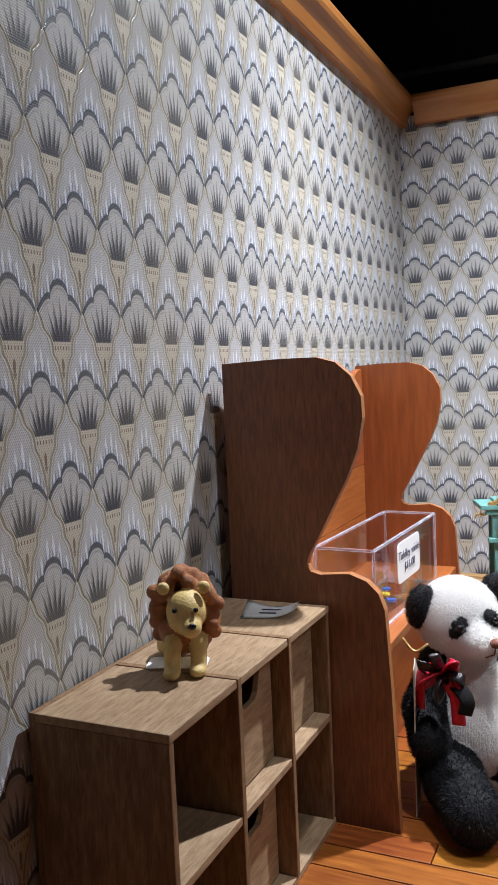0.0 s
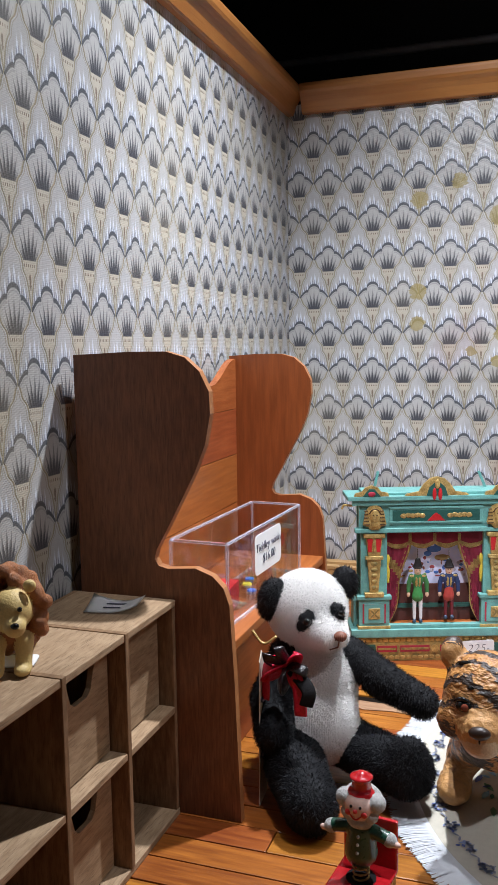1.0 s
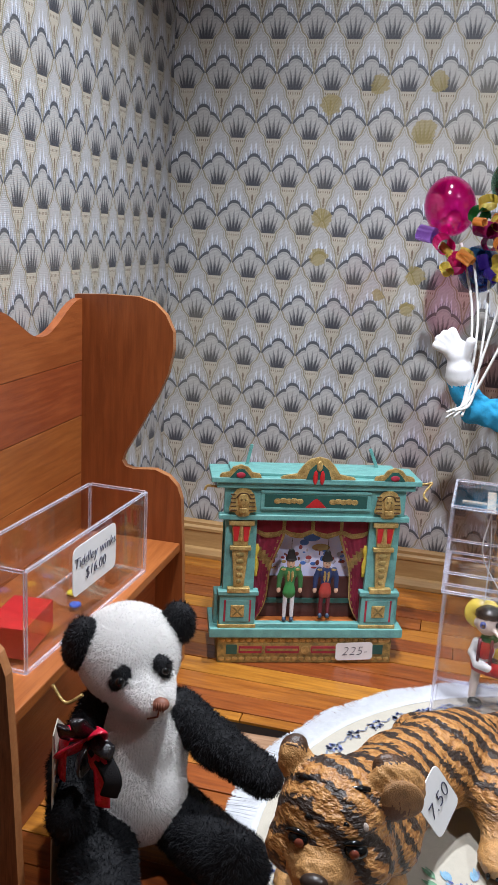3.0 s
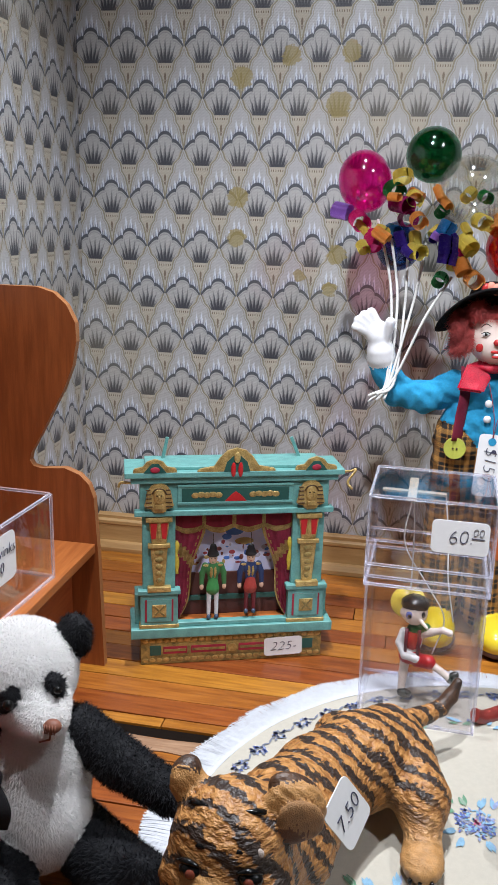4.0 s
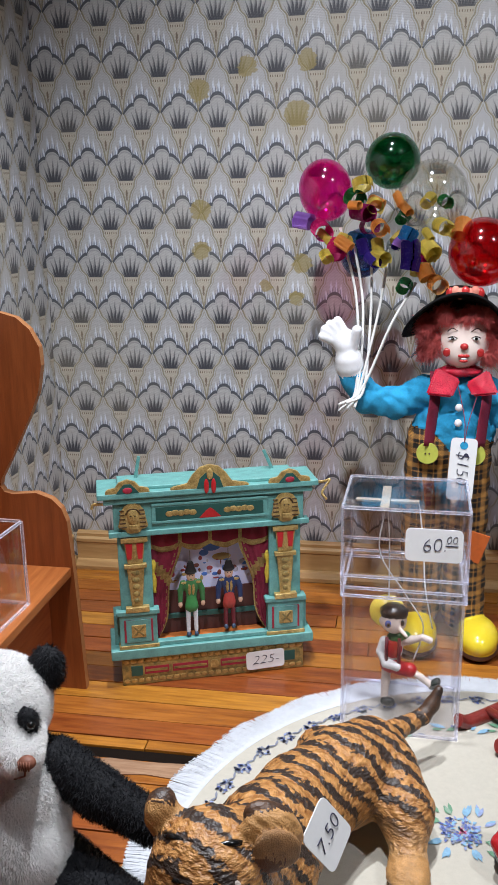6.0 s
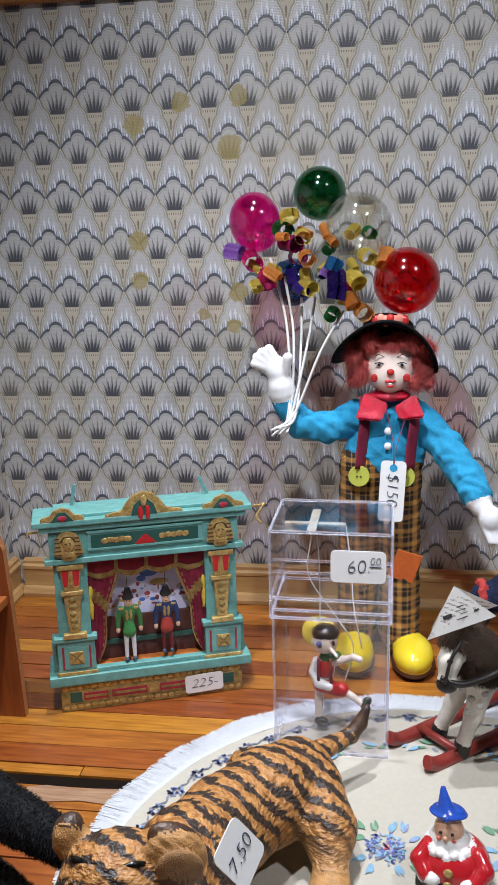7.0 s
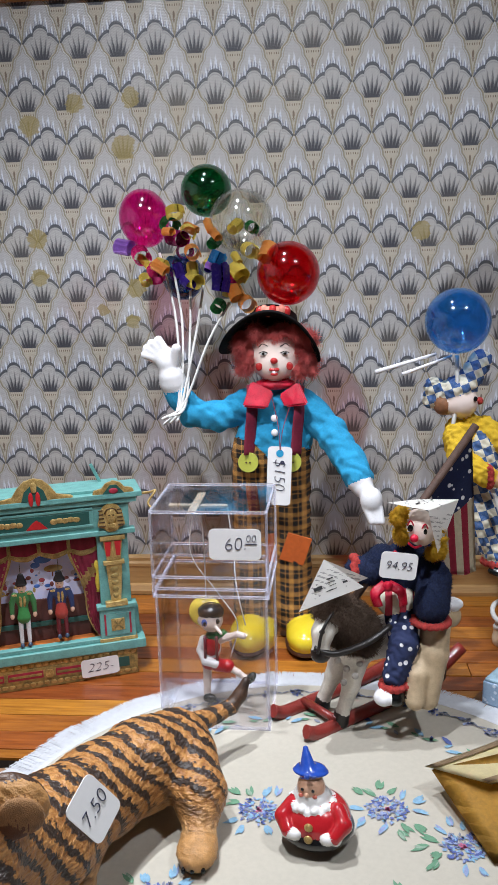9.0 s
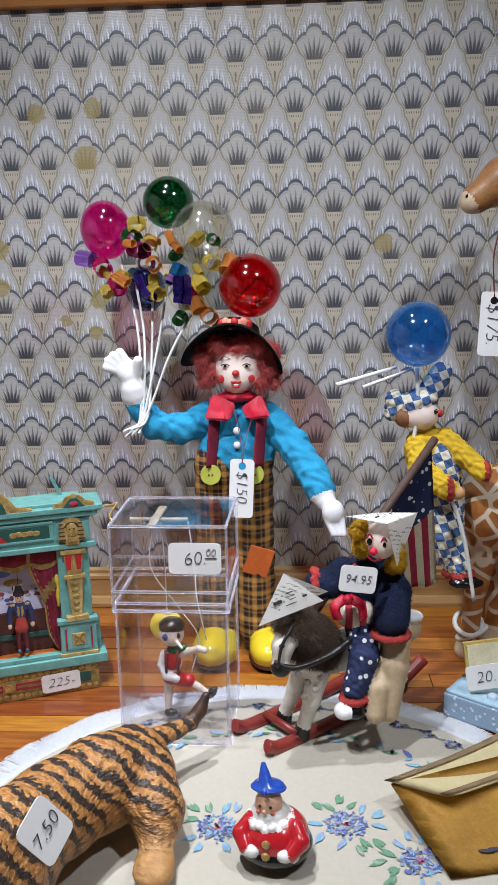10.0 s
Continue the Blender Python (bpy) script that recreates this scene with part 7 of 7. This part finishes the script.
    P += chain([w(0.478, 0.818, 0.086), w(0.479, 0.803, 0.070), w(0.472, 0.796, 0.050)], (0.0110, 0.0098, 0.0080), 3)
    for k in range(14):
        a = 2 * math.pi * k / 14
        P.append(ell(w(0.4715 + 0.0082 * math.cos(a), 0.7955 + 0.0075 * math.sin(a), 0.0435), 0.0024, 5, k=0.0006))
    P += [ell(w(0.4645, 0.790, 0.0370), (0.0068, 0.0080, 0.0055), 6), ell(w(0.4725, 0.791, 0.0365), (0.0062, 0.0075, 0.0058), 7)]
    # cloth bear hanging behind the leg
    P += chain([w(0.502, 0.815, 0.082), w(0.499, 0.806, 0.062), w(0.495, 0.797, 0.032)], (0.0100, 0.0105, 0.0072), 9) + chain([w(0.496, 0.812, 0.064), w(0.488, 0.797, 0.050), w(0.486, 0.792, 0.034)], (0.0080, 0.0072, 0.0070), 9) + [ell(w(0.512, 0.822, 0.082), (0.0080, 0.007, 0.0085), 9), ell(w(0.513, 0.822, 0.091), (0.0082, 0.0075, 0.0040), 6)]
    e = bmesh.new()
    ball(w(0.4835, 0.7945, 0.1485), (0.0028, 0.0027, 0.0027), e, 8, 12)
    for x, z in ((0.4812, 0.1545), (0.4905, 0.1522)):
        ball(w(x, 0.7970, z), (0.0019, 0.0012, 0.0024), e, 7, 8)
        tube(curve_points([w(x - 0.002, 0.7965, z + 0.002), w(x, 0.7960, z + 0.0055), w(x + 0.002, 0.7968, z + 0.002)], 8), 0.0005, e, 8, 6)
    tube(curve_points([w(0.4800, 0.7970, 0.1445), w(0.4840, 0.7958, 0.1418), w(0.4885, 0.7968, 0.1428)], 8), 0.0008, e, 8, 6)
    for pts in ([(0.474, 0.808, 0.134), (0.469, 0.806, 0.128), (0.466, 0.806, 0.118)], [(0.466, 0.803, 0.113), (0.459, 0.799, 0.108), (0.461, 0.799, 0.099)], [(0.468, 0.803, 0.113), (0.476, 0.800, 0.109), (0.478, 0.800, 0.099)]):
        tube(curve_points([w(*p) for p in pts], 10), 0.0036, e, 8, 8, 0.35)
    ball(w(0.4675, 0.8020, 0.1120), (0.0040, 0.003, 0.0036), e, 8, 10)
    add(e, fur(P, 0.0012, 0.002, (0,), 9000, 0.0016, 6))
    add(e, fur(P, 0.0012, 0.002, (2,), 5000, 0.0022, 7))
    body("rider_clown_doll", P, [F_NAVY, F_SKIN, F_WOOLY, F_STARS, F_STRIPE, F_TRIM, F_GLOVE, F_EYE, F_SATIN, tan], pose(*o2), 0.0009, 0.0020, "small clown doll in navy coat riding the rocking horse", "doll", extra=e, wrinkle={0: (0.0005, 1900.0), 2: (0.0006, 1800.0), 3: (0.0005, 420.0)})
    p0, p1, p2, p3, p4, p5 = (Vector(q) for q in ((0.4656, 0.796, 0.1722), (0.4877, 0.806, 0.1715), (0.5134, 0.808, 0.1706), (0.4918, 0.792, 0.1682), (0.4992, 0.797, 0.1372), (0.4951, 0.793, 0.153)))
    paper_sheets("newspaper_hat", (0.4905, 0.80, 0.156), ((p0, p3, p2, p1), (p3, p5, p4, p2)), "folded newspaper hat on the small clown doll")
    card("price_tag", 0.0245, 0.0175, pose(0.4735, 0.7905, 0.1310, -6, 9, 8), "white handwritten price tag on the riding clown doll", "94.95", 0.0082)
    fl = thing("flag_on_stick", pose(0, 0, 0), "small cloth flag with stars and stripes on a wooden stick", "flag")
    part("stick", tube([(0.446, 0.812, 0.099), (0.534, 0.868, 0.207)], 0.0029, seg=8), paint("stick_brown", (0.10, 0.055, 0.04), 0.6, 0, 0.4, 200, 0.6), fl)
    # cloth hangs from the stick
    bm = bmesh.new()
    rows = []
    for i in range(17):
        p = Vector((0.489, 0.8400, 0.152)).lerp(Vector((0.531, 0.866, 0.203)), i / 16)
        low = Vector((0.500, 0.862, 0.092)).lerp(Vector((0.539, 0.872, 0.094)), i / 16)
        rows.append([bm.verts.new(p.lerp(low, j / 20) + Vector((0, 0.0022 * math.sin(i * 0.9) * j / 20, 0))) for j in range(21)])
    for i, (a, b_) in enumerate(zip(rows, rows[1:])):
        for j in range(20):
            f = bm.faces.new((a[j], a[j + 1], b_[j + 1], b_[j]))
            f.smooth, f.material_index = True, 0 if j < 9 else 1 + (i // 2) % 2
    bmesh.ops.solidify(bm, geom=bm.faces[:], thickness=0.0004)
    part("flag_cloth", bm, [F_STARS, paint("flag_red", (0.36, 0.02, 0.05), 0.85, 0, 0.3, 300, 0.4), paint("flag_cream", (0.60, 0.52, 0.38), 0.85, 0, 0.2, 300, 0.4)], fl)


rocking_horse()


# ---- giraffe with rider ----
def giraffe():
    o = Vector((0.62, 0.95, 0.0))
    m, t, b = base("giraffe_coat")
    c = t.nodes.new("ShaderNodeTexCoord")
    v = t.nodes.new("ShaderNodeTexVoronoi")
    v.feature = "DISTANCE_TO_EDGE"
    v.inputs["Scale"].default_value = 52
    t.links.new(c.outputs["Object"], v.inputs[0])
    n = noise_node(t, 90)
    f = (X(t, v.outputs[0]) + (n - 0.5) * 0.06).ramp(0.07, 0.11)
    t.links.new(mixc(t, f, (0.66, 0.55, 0.42), mixc(t, n.ramp(0.3, 0.7), (0.27, 0.09, 0.025), (0.42, 0.17, 0.045))), b.inputs["Base Color"])
    b.inputs["Roughness"].default_value = 0.35
    bump(t, b, n, 0.2, 0.001)
    cream = paint("giraffe_cream", (0.66, 0.52, 0.36), 0.35, 0, 0.2, 80, 0.1)
    brown = paint("giraffe_brown", (0.40, 0.19, 0.07), 0.4, 0, 0.4, 120, 0.2)
    w = lambda x, y, z: (x - o.x, y - o.y, z)
    P = chain([w(0.601, 0.950, 0.130), w(0.640, 0.955, 0.138), w(0.680, 0.962, 0.128)], (0.0350, 0.0350, 0.0310), 0)
    P += chain([w(0.628, 0.950, 0.155), w(0.640, 0.948, 0.250), w(0.632, 0.946, 0.360), w(0.618, 0.945, 0.390)], (0.0210, 0.0150, 0.0125, 0.0130), 0)
    P += chain([w(0.612, 0.945, 0.393), w(0.592, 0.942, 0.388), w(0.574, 0.940, 0.377)], (0.0210, 0.0165, 0.0115), 2) + [ell(w(0.568, 0.939, 0.373), (0.0085, 0.0090, 0.0085), 1)]
    P += [cone(w(0.622, 0.950, 0.402), w(0.628, 0.952, 0.422), 0.0035, 0.0030, 2), cone(w(0.618, 0.938, 0.402), w(0.622, 0.936, 0.422), 0.0035, 0.0030, 2), ell(w(0.634, 0.938, 0.400), (0.009, 0.004, 0.006), 2)]
    for hx, hy, fx, fy in ((0.594, 0.944, 0.5795, 0.946), (0.612, 0.966, 0.606, 0.968), (0.686, 0.946, 0.690, 0.944), (0.690, 0.972, 0.696, 0.974)):
        P += chain([w(hx, hy, 0.118), w((hx + fx) / 2 - 0.002, (hy + fy) / 2, 0.065), w(fx, fy, 0.012)], (0.0165, 0.0088, 0.0075), 0) + [cone(w(fx, fy, 0.012), w(fx - 0.001, fy - 0.001, 0.0045), 0.0085, 0.0105, 1)]
    e = bmesh.new()
    ball(w(0.5635, 0.9320, 0.3765), (0.0014, 0.0012, 0.0018), e, 3, 8)
    ball(w(0.600, 0.9290, 0.3945), (0.0028, 0.002, 0.0028), e, 3, 10)
    body("giraffe_figurine", P, [m, cream, brown, F_EYE], pose(*o), 0.0016, 0.006, "painted giraffe figurine with brown patches standing at the wall", "figurine", extra=e)
    rope = thing("white_cord", pose(0.5795, 0.946, 0.028), "white twisted cord tied round the giraffe's leg", "cord")
    for k, z in enumerate((0.0, -0.008)):
        part("loop", tube([(0.0115 * math.cos(a * 0.35) + 0.003 * k, 0.0115 * math.sin(a * 0.35), z + 0.006 * math.sin(a * 0.35 + k * 2)) for a in range(19)], 0.0022, seg=8), F_STRING, rope)
    tg = card("string_tag", 0.0195, 0.0480, pose(0.5830, 0.920, 0.283, -3, 3, 0), "white string tag with a handwritten price on the giraffe", "$175.", 0.0140, turn=-90)
    part("tag_string", tube(curve_points([(0, 0, 0.020), (-0.002, 0.004, 0.05), (0.004, 0.012, 0.078)], 12), 0.0006, seg=5), paint("dark_red_cord", (0.12, 0.02, 0.02), 0.7), tg)
    part("tag_hole", tube([(0, -0.0003, 0.0175), (0, 0.0008, 0.0175)], 0.0028, seg=16), F_HAT, tg)

    o2 = Vector((0.545, 0.925, 0.13))
    w = lambda x, y, z: (x - o2.x, y - o2.y, z - o2.z)
    dark = paint("clown_tan_face", (0.34, 0.15, 0.07), 0.5, 0, 0.3, 200, 0.3)
    P = [ell(w(0.532, 0.922, 0.214), (0.0135, 0.012, 0.0125), 1), ell(w(0.519, 0.924, 0.213), (0.008, 0.010, 0.0095), 2), ell(w(0.529, 0.924, 0.2250), (0.0165, 0.0135, 0.0085), 0, (0, -18, 0)), cone(w(0.536, 0.924, 0.228), w(0.547, 0.926, 0.245), 0.0095, 0.0085, 0), cone(w(0.512, 0.924, 0.226), w(0.509, 0.924, 0.215), 0.0075, 0.0060, 0),
         ell(w(0.537, 0.928, 0.184), (0.0165, 0.0135, 0.0210), 3), ell(w(0.549, 0.922, 0.166), (0.0150, 0.0130, 0.0290), 0)]
    P += chain([w(0.551, 0.924, 0.194), w(0.564, 0.916, 0.183), w(0.577, 0.908, 0.172)], (0.0085, 0.0082, 0.0080), 3) + chain([w(0.528, 0.916, 0.190), w(0.530, 0.904, 0.174), w(0.548, 0.895, 0.162)], (0.0090, 0.0092, 0.0085), 3)
    P += chain([w(0.552, 0.922, 0.150), w(0.553, 0.914, 0.120), w(0.560, 0.906, 0.096)], (0.0150, 0.0130, 0.0105), 0)
    for k in range(12):
        a = 2 * math.pi * k / 12
        P += [ell(w(0.5610 + 0.0105 * math.cos(a), 0.9050 + 0.008 * math.sin(a), 0.0900), 0.0030, 5, k=0.0006), ell(w(0.5500, 0.8945 + 0.0075 * math.cos(a), 0.1615 + 0.0075 * math.sin(a)), 0.0024, 5, k=0.0006), ell(w(0.5800, 0.9075 + 0.0065 * math.cos(a), 0.1720 + 0.0065 * math.sin(a)), 0.0022, 5, k=0.0006)]
    P += [ell(w(0.566, 0.898, 0.0845), (0.0135, 0.0070, 0.0045), 4), ell(w(0.5560, 0.8925, 0.1590), (0.0055, 0.0045, 0.0055), 6)]
    e = bmesh.new()
    ball(w(0.5455, 0.9180, 0.2155), 0.0030, e, 5, 10)
    ball(w(0.5415, 0.9125, 0.2180), (0.0016, 0.0012, 0.0020), e, 4, 8)
    body("giraffe_rider_clown_doll", P, [F_CHECK, F_SKIN, dark, F_COTTON, F_EYE, F_TRIM, paint("gourd_tan", (0.62, 0.36, 0.16), 0.4)], pose(*o2), 0.0010, 0.0022, "small clown doll in blue check and yellow riding the giraffe", "doll", extra=e, wrinkle={0: (0.0007, 420.0), 3: (0.0008, 420.0)})
    bl = thing("blue_balloon", pose(0.527, 0.915, 0.277), "translucent blue plastic balloon on a white string", "balloon")
    bm = bmesh.new()
    ball((0, 0, 0), 0.0245, bm, 0, 36)
    inner = ball((0, 0, 0), 0.0236, None, 0, 36)
    bmesh.ops.reverse_faces(inner, faces=inner.faces[:])
    add(bm, inner)
    pb = balloon("blue_balloon_plastic", (0.12, 0.50, 1.0), 0.22)
    part("shell", bm, pb, bl, smooth=True)
    part("string", tube(curve_points([(0, 0, -0.026), (0.001, 0, -0.06), (-0.001, -0.002, -0.095), (0.020, -0.018, -0.115), (0.034, -0.022, -0.150), (0.044, -0.024, -0.205)], 40), 0.0016, seg=8), F_STRING, bl)
    part("straw", tube([(-0.016, -0.004, -0.024), (-0.062, -0.012, -0.036)], [0.0012, 0.0019], seg=8), F_GLOVE, bl)
    part("straw", tube([(-0.004, -0.002, -0.026), (-0.042, -0.012, -0.038)], [0.0010, 0.0015], seg=8), F_GLOVE, bl)


giraffe()


# ---- small things on the cloth ----
def roly_poly():
    o = Vector((0.4195, 0.694, 0.0022))
    red, blk, blu, wht = paint("roly_red", (0.47, 0.015, 0.022), 0.16, 0, 0.15, 60, 0.0, coat=0.5), paint("roly_black", (0.008, 0.008, 0.009), 0.2, coat=0.4), paint("roly_blue", (0.02, 0.075, 0.42), 0.2, 0, 0.2, 60, 0, coat=0.4), paint("roly_white", (0.76, 0.75, 0.73), 0.3, 0, 0.1, 200, 0.2)
    P = [ell((0, 0, 0.0165), (0.0222, 0.0215, 0.0160), 0), ell((0, 0, 0.0105), (0.0245, 0.0236, 0.0105), 1, k=0.0008), ell((-0.003, 0, 0.030), (0.0125, 0.0115, 0.0100), 2), ell((-0.0035, -0.001, 0.0385), (0.0090, 0.0085, 0.0095), 3), ell((-0.0045, 0.003, 0.0470), (0.0118, 0.0112, 0.0024), 4, (-14, 0, 0)), ell((-0.0045, 0.004, 0.0485), (0.0100, 0.0085, 0.0030), 4, (-14, 0, 0)), cone((-0.0055, 0.000, 0.048), (-0.0085, 0.006, 0.0605), 0.0062, 0.0018, 4)]
    for k in range(20):
        a = 2 * math.pi * k / 20
        P.append(ell((-0.003 + 0.0125 * math.cos(a), 0.0120 * math.sin(a) - 0.001, 0.0292 - 0.0016 * (k % 2)), (0.0034, 0.0034, 0.0024), 2, k=0.0008))
    for s in (-1, 1):
        P += chain([(s * 0.0150, -0.006, 0.0270), (s * 0.0195, -0.0120, 0.0215), (s * 0.0150, -0.0185, 0.0170)], (0.0052, 0.0056, 0.0046), 0, 0.0010) + [ell((s * 0.0110, -0.0205, 0.0158), (0.0048, 0.0036, 0.0036), 2, k=0.0006), ell((s * 0.0160, -0.0180, 0.0150), (0.0036, 0.0034, 0.0042), 2, k=0.0006)]
    e = bmesh.new()
    for z, y in ((0.0225, -0.0208), (0.0150, -0.0224)):
        ball((-0.001, y, z), (0.0029, 0.0016, 0.0029), e, 5, 12)
    ball((-0.0045, -0.0100, 0.0375), 0.0016, e, 3, 8)
    for x in (-0.0075, -0.0005):
        ball((x, -0.0090, 0.0405), (0.0011, 0.0008, 0.0012), e, 1, 8)
        ball((x + (-0.001 if x < -0.004 else 0.001), -0.0088, 0.0362), (0.0017, 0.0010, 0.0014), e, 6, 8)
    ball((-0.004, -0.0098, 0.0510), 0.0020, e, 4, 8)
    body("roly_poly_figure", P, [red, blk, wht, paint("roly_face", (0.72, 0.42, 0.28), 0.3, coat=0.3), blu, M_GOLD, paint("roly_cheek", (0.62, 0.15, 0.10), 0.3)], pose(*o, 0, 0, -12) @ Matrix.Scale(0.88, 4), 0.0007, 0.0014, "small glossy red roly-poly figure with blue hat on the doily", "figurine", extra=e)


roly_poly()


def tent_card():
    t = thing("tent_card", pose(0, 0, 0), "folded cream and ochre display card with a printed border", "display card")
    cream, ochre, line = paint("map_cream", (0.86, 0.77, 0.48), 0.6, 0, 0.15, 60, 0.05), paint("map_ochre", (0.66, 0.36, 0.055), 0.65, 0, 0.3, 60, 0.1), paint("map_brown", (0.42, 0.30, 0.18), 0.7)
    a, b_, c, d = Vector((0.4855, 0.737, 0.021)), Vector((0.522, 0.716, 0.024)), Vector((0.640, 0.770, 0.040)), Vector((0.600, 0.800, 0.034))

    def sheet(name, q, mt, lift=0.0006, n=14, bend=0.004):
        bm = bmesh.new()
        g = [[bm.verts.new(q[0].lerp(q[1], i / n).lerp(q[3].lerp(q[2], i / n), j / n) + Vector((0, 0, -bend * math.sin(math.pi * j / n)))) for j in range(n + 1)] for i in range(n + 1)]
        for i in range(n):
            for j in range(n):
                f = bm.faces.new((g[i][j], g[i + 1][j], g[i + 1][j + 1], g[i][j + 1]))
                f.smooth = True
        bmesh.ops.solidify(bm, geom=bm.faces[:], thickness=lift)
        return part(name, bm, mt, t)

    sheet("top_sheet", (a, b_, c, d), cream)
    up = Vector((0, 0, 0.0012))
    for u0, u1 in ((0.05, 0.16), (0.84, 0.95)):
        sheet("printed_border", (a.lerp(b_, u0) + up, a.lerp(b_, u1) + up, d.lerp(c, u1) + up, d.lerp(c, u0) + up), line, 0.0002)
    sheet("front_sheet", (a + Vector((0.004, -0.002, -0.001)), Vector((0.516, 0.676, 0.003)), Vector((0.640, 0.700, 0.003)), c), ochre, 0.0006, 10, 0.0)
    rng = random.Random(8)
    for k in range(7):
        p = Vector((0.516, 0.690, 0.007)).lerp(Vector((0.60, 0.715, 0.007)), rng.random()) + Vector((rng.uniform(-0.01, 0.01), rng.uniform(-0.004, 0.012), 0.002))
        part("printed_mark", ball(p - Vector((0, 0, 0.0012)), (0.005, 0.0016, 0.0003), seg=8), M_INK, t)


tent_card()


def blue_box():
    m = pose(0.541, 0.845, 0.0018, 0, 0, -37)
    t = thing("blue_box", m, "low pale blue patterned box with a small framed picture", "box")
    pat = spots("blue_pattern_paper", (0.34, 0.48, 0.66), (0.60, 0.68, 0.78), 240, 0.25, 0.36)
    part("tray", block((0, 0, 0), (0.085, 0.060, 0.018), 0.0012), pat, t)
    part("shell_top", block((0.001, 0.001, 0.018), (0.084, 0.059, 0.0205), 0.0012), paint("blue_foam", (0.42, 0.62, 0.76), 0.4, 0, 0.3, 200, 0.4), t)
    rng = random.Random(12)
    for k in range(26):
        part("shell", ball((rng.uniform(0.006, 0.078), rng.uniform(0.006, 0.054), 0.0205), (rng.uniform(0.003, 0.007), rng.uniform(0.003, 0.006), rng.uniform(0.0015, 0.004)), seg=10), paint("shell_blue", (rng.uniform(0.3, 0.6), rng.uniform(0.55, 0.7), 0.78), 0.3), t)
    fr = thing("small_frame", m @ pose(0.022, 0.030, 0.0225, -14, -6, 40), "small gilt-edged frame standing on the blue box", "frame")
    part("frame", block((-0.016, 0, 0), (0.024, 0.003, 0.030), 0.0006), paint("frame_yellow", (0.60, 0.45, 0.14), 0.4, 0.2), fr)
    part("picture", block((-0.0135, -0.0008, 0.003), (0.0215, 0.0, 0.0275), 0), paint("frame_cream", (0.68, 0.62, 0.42), 0.5), fr)
    card("price_tag", 0.028, 0.018, m @ pose(0.0270, 0.012, 0.0345, -10, -8, 38), "white handwritten price tag on the blue box", "20.", 0.012)


blue_box()
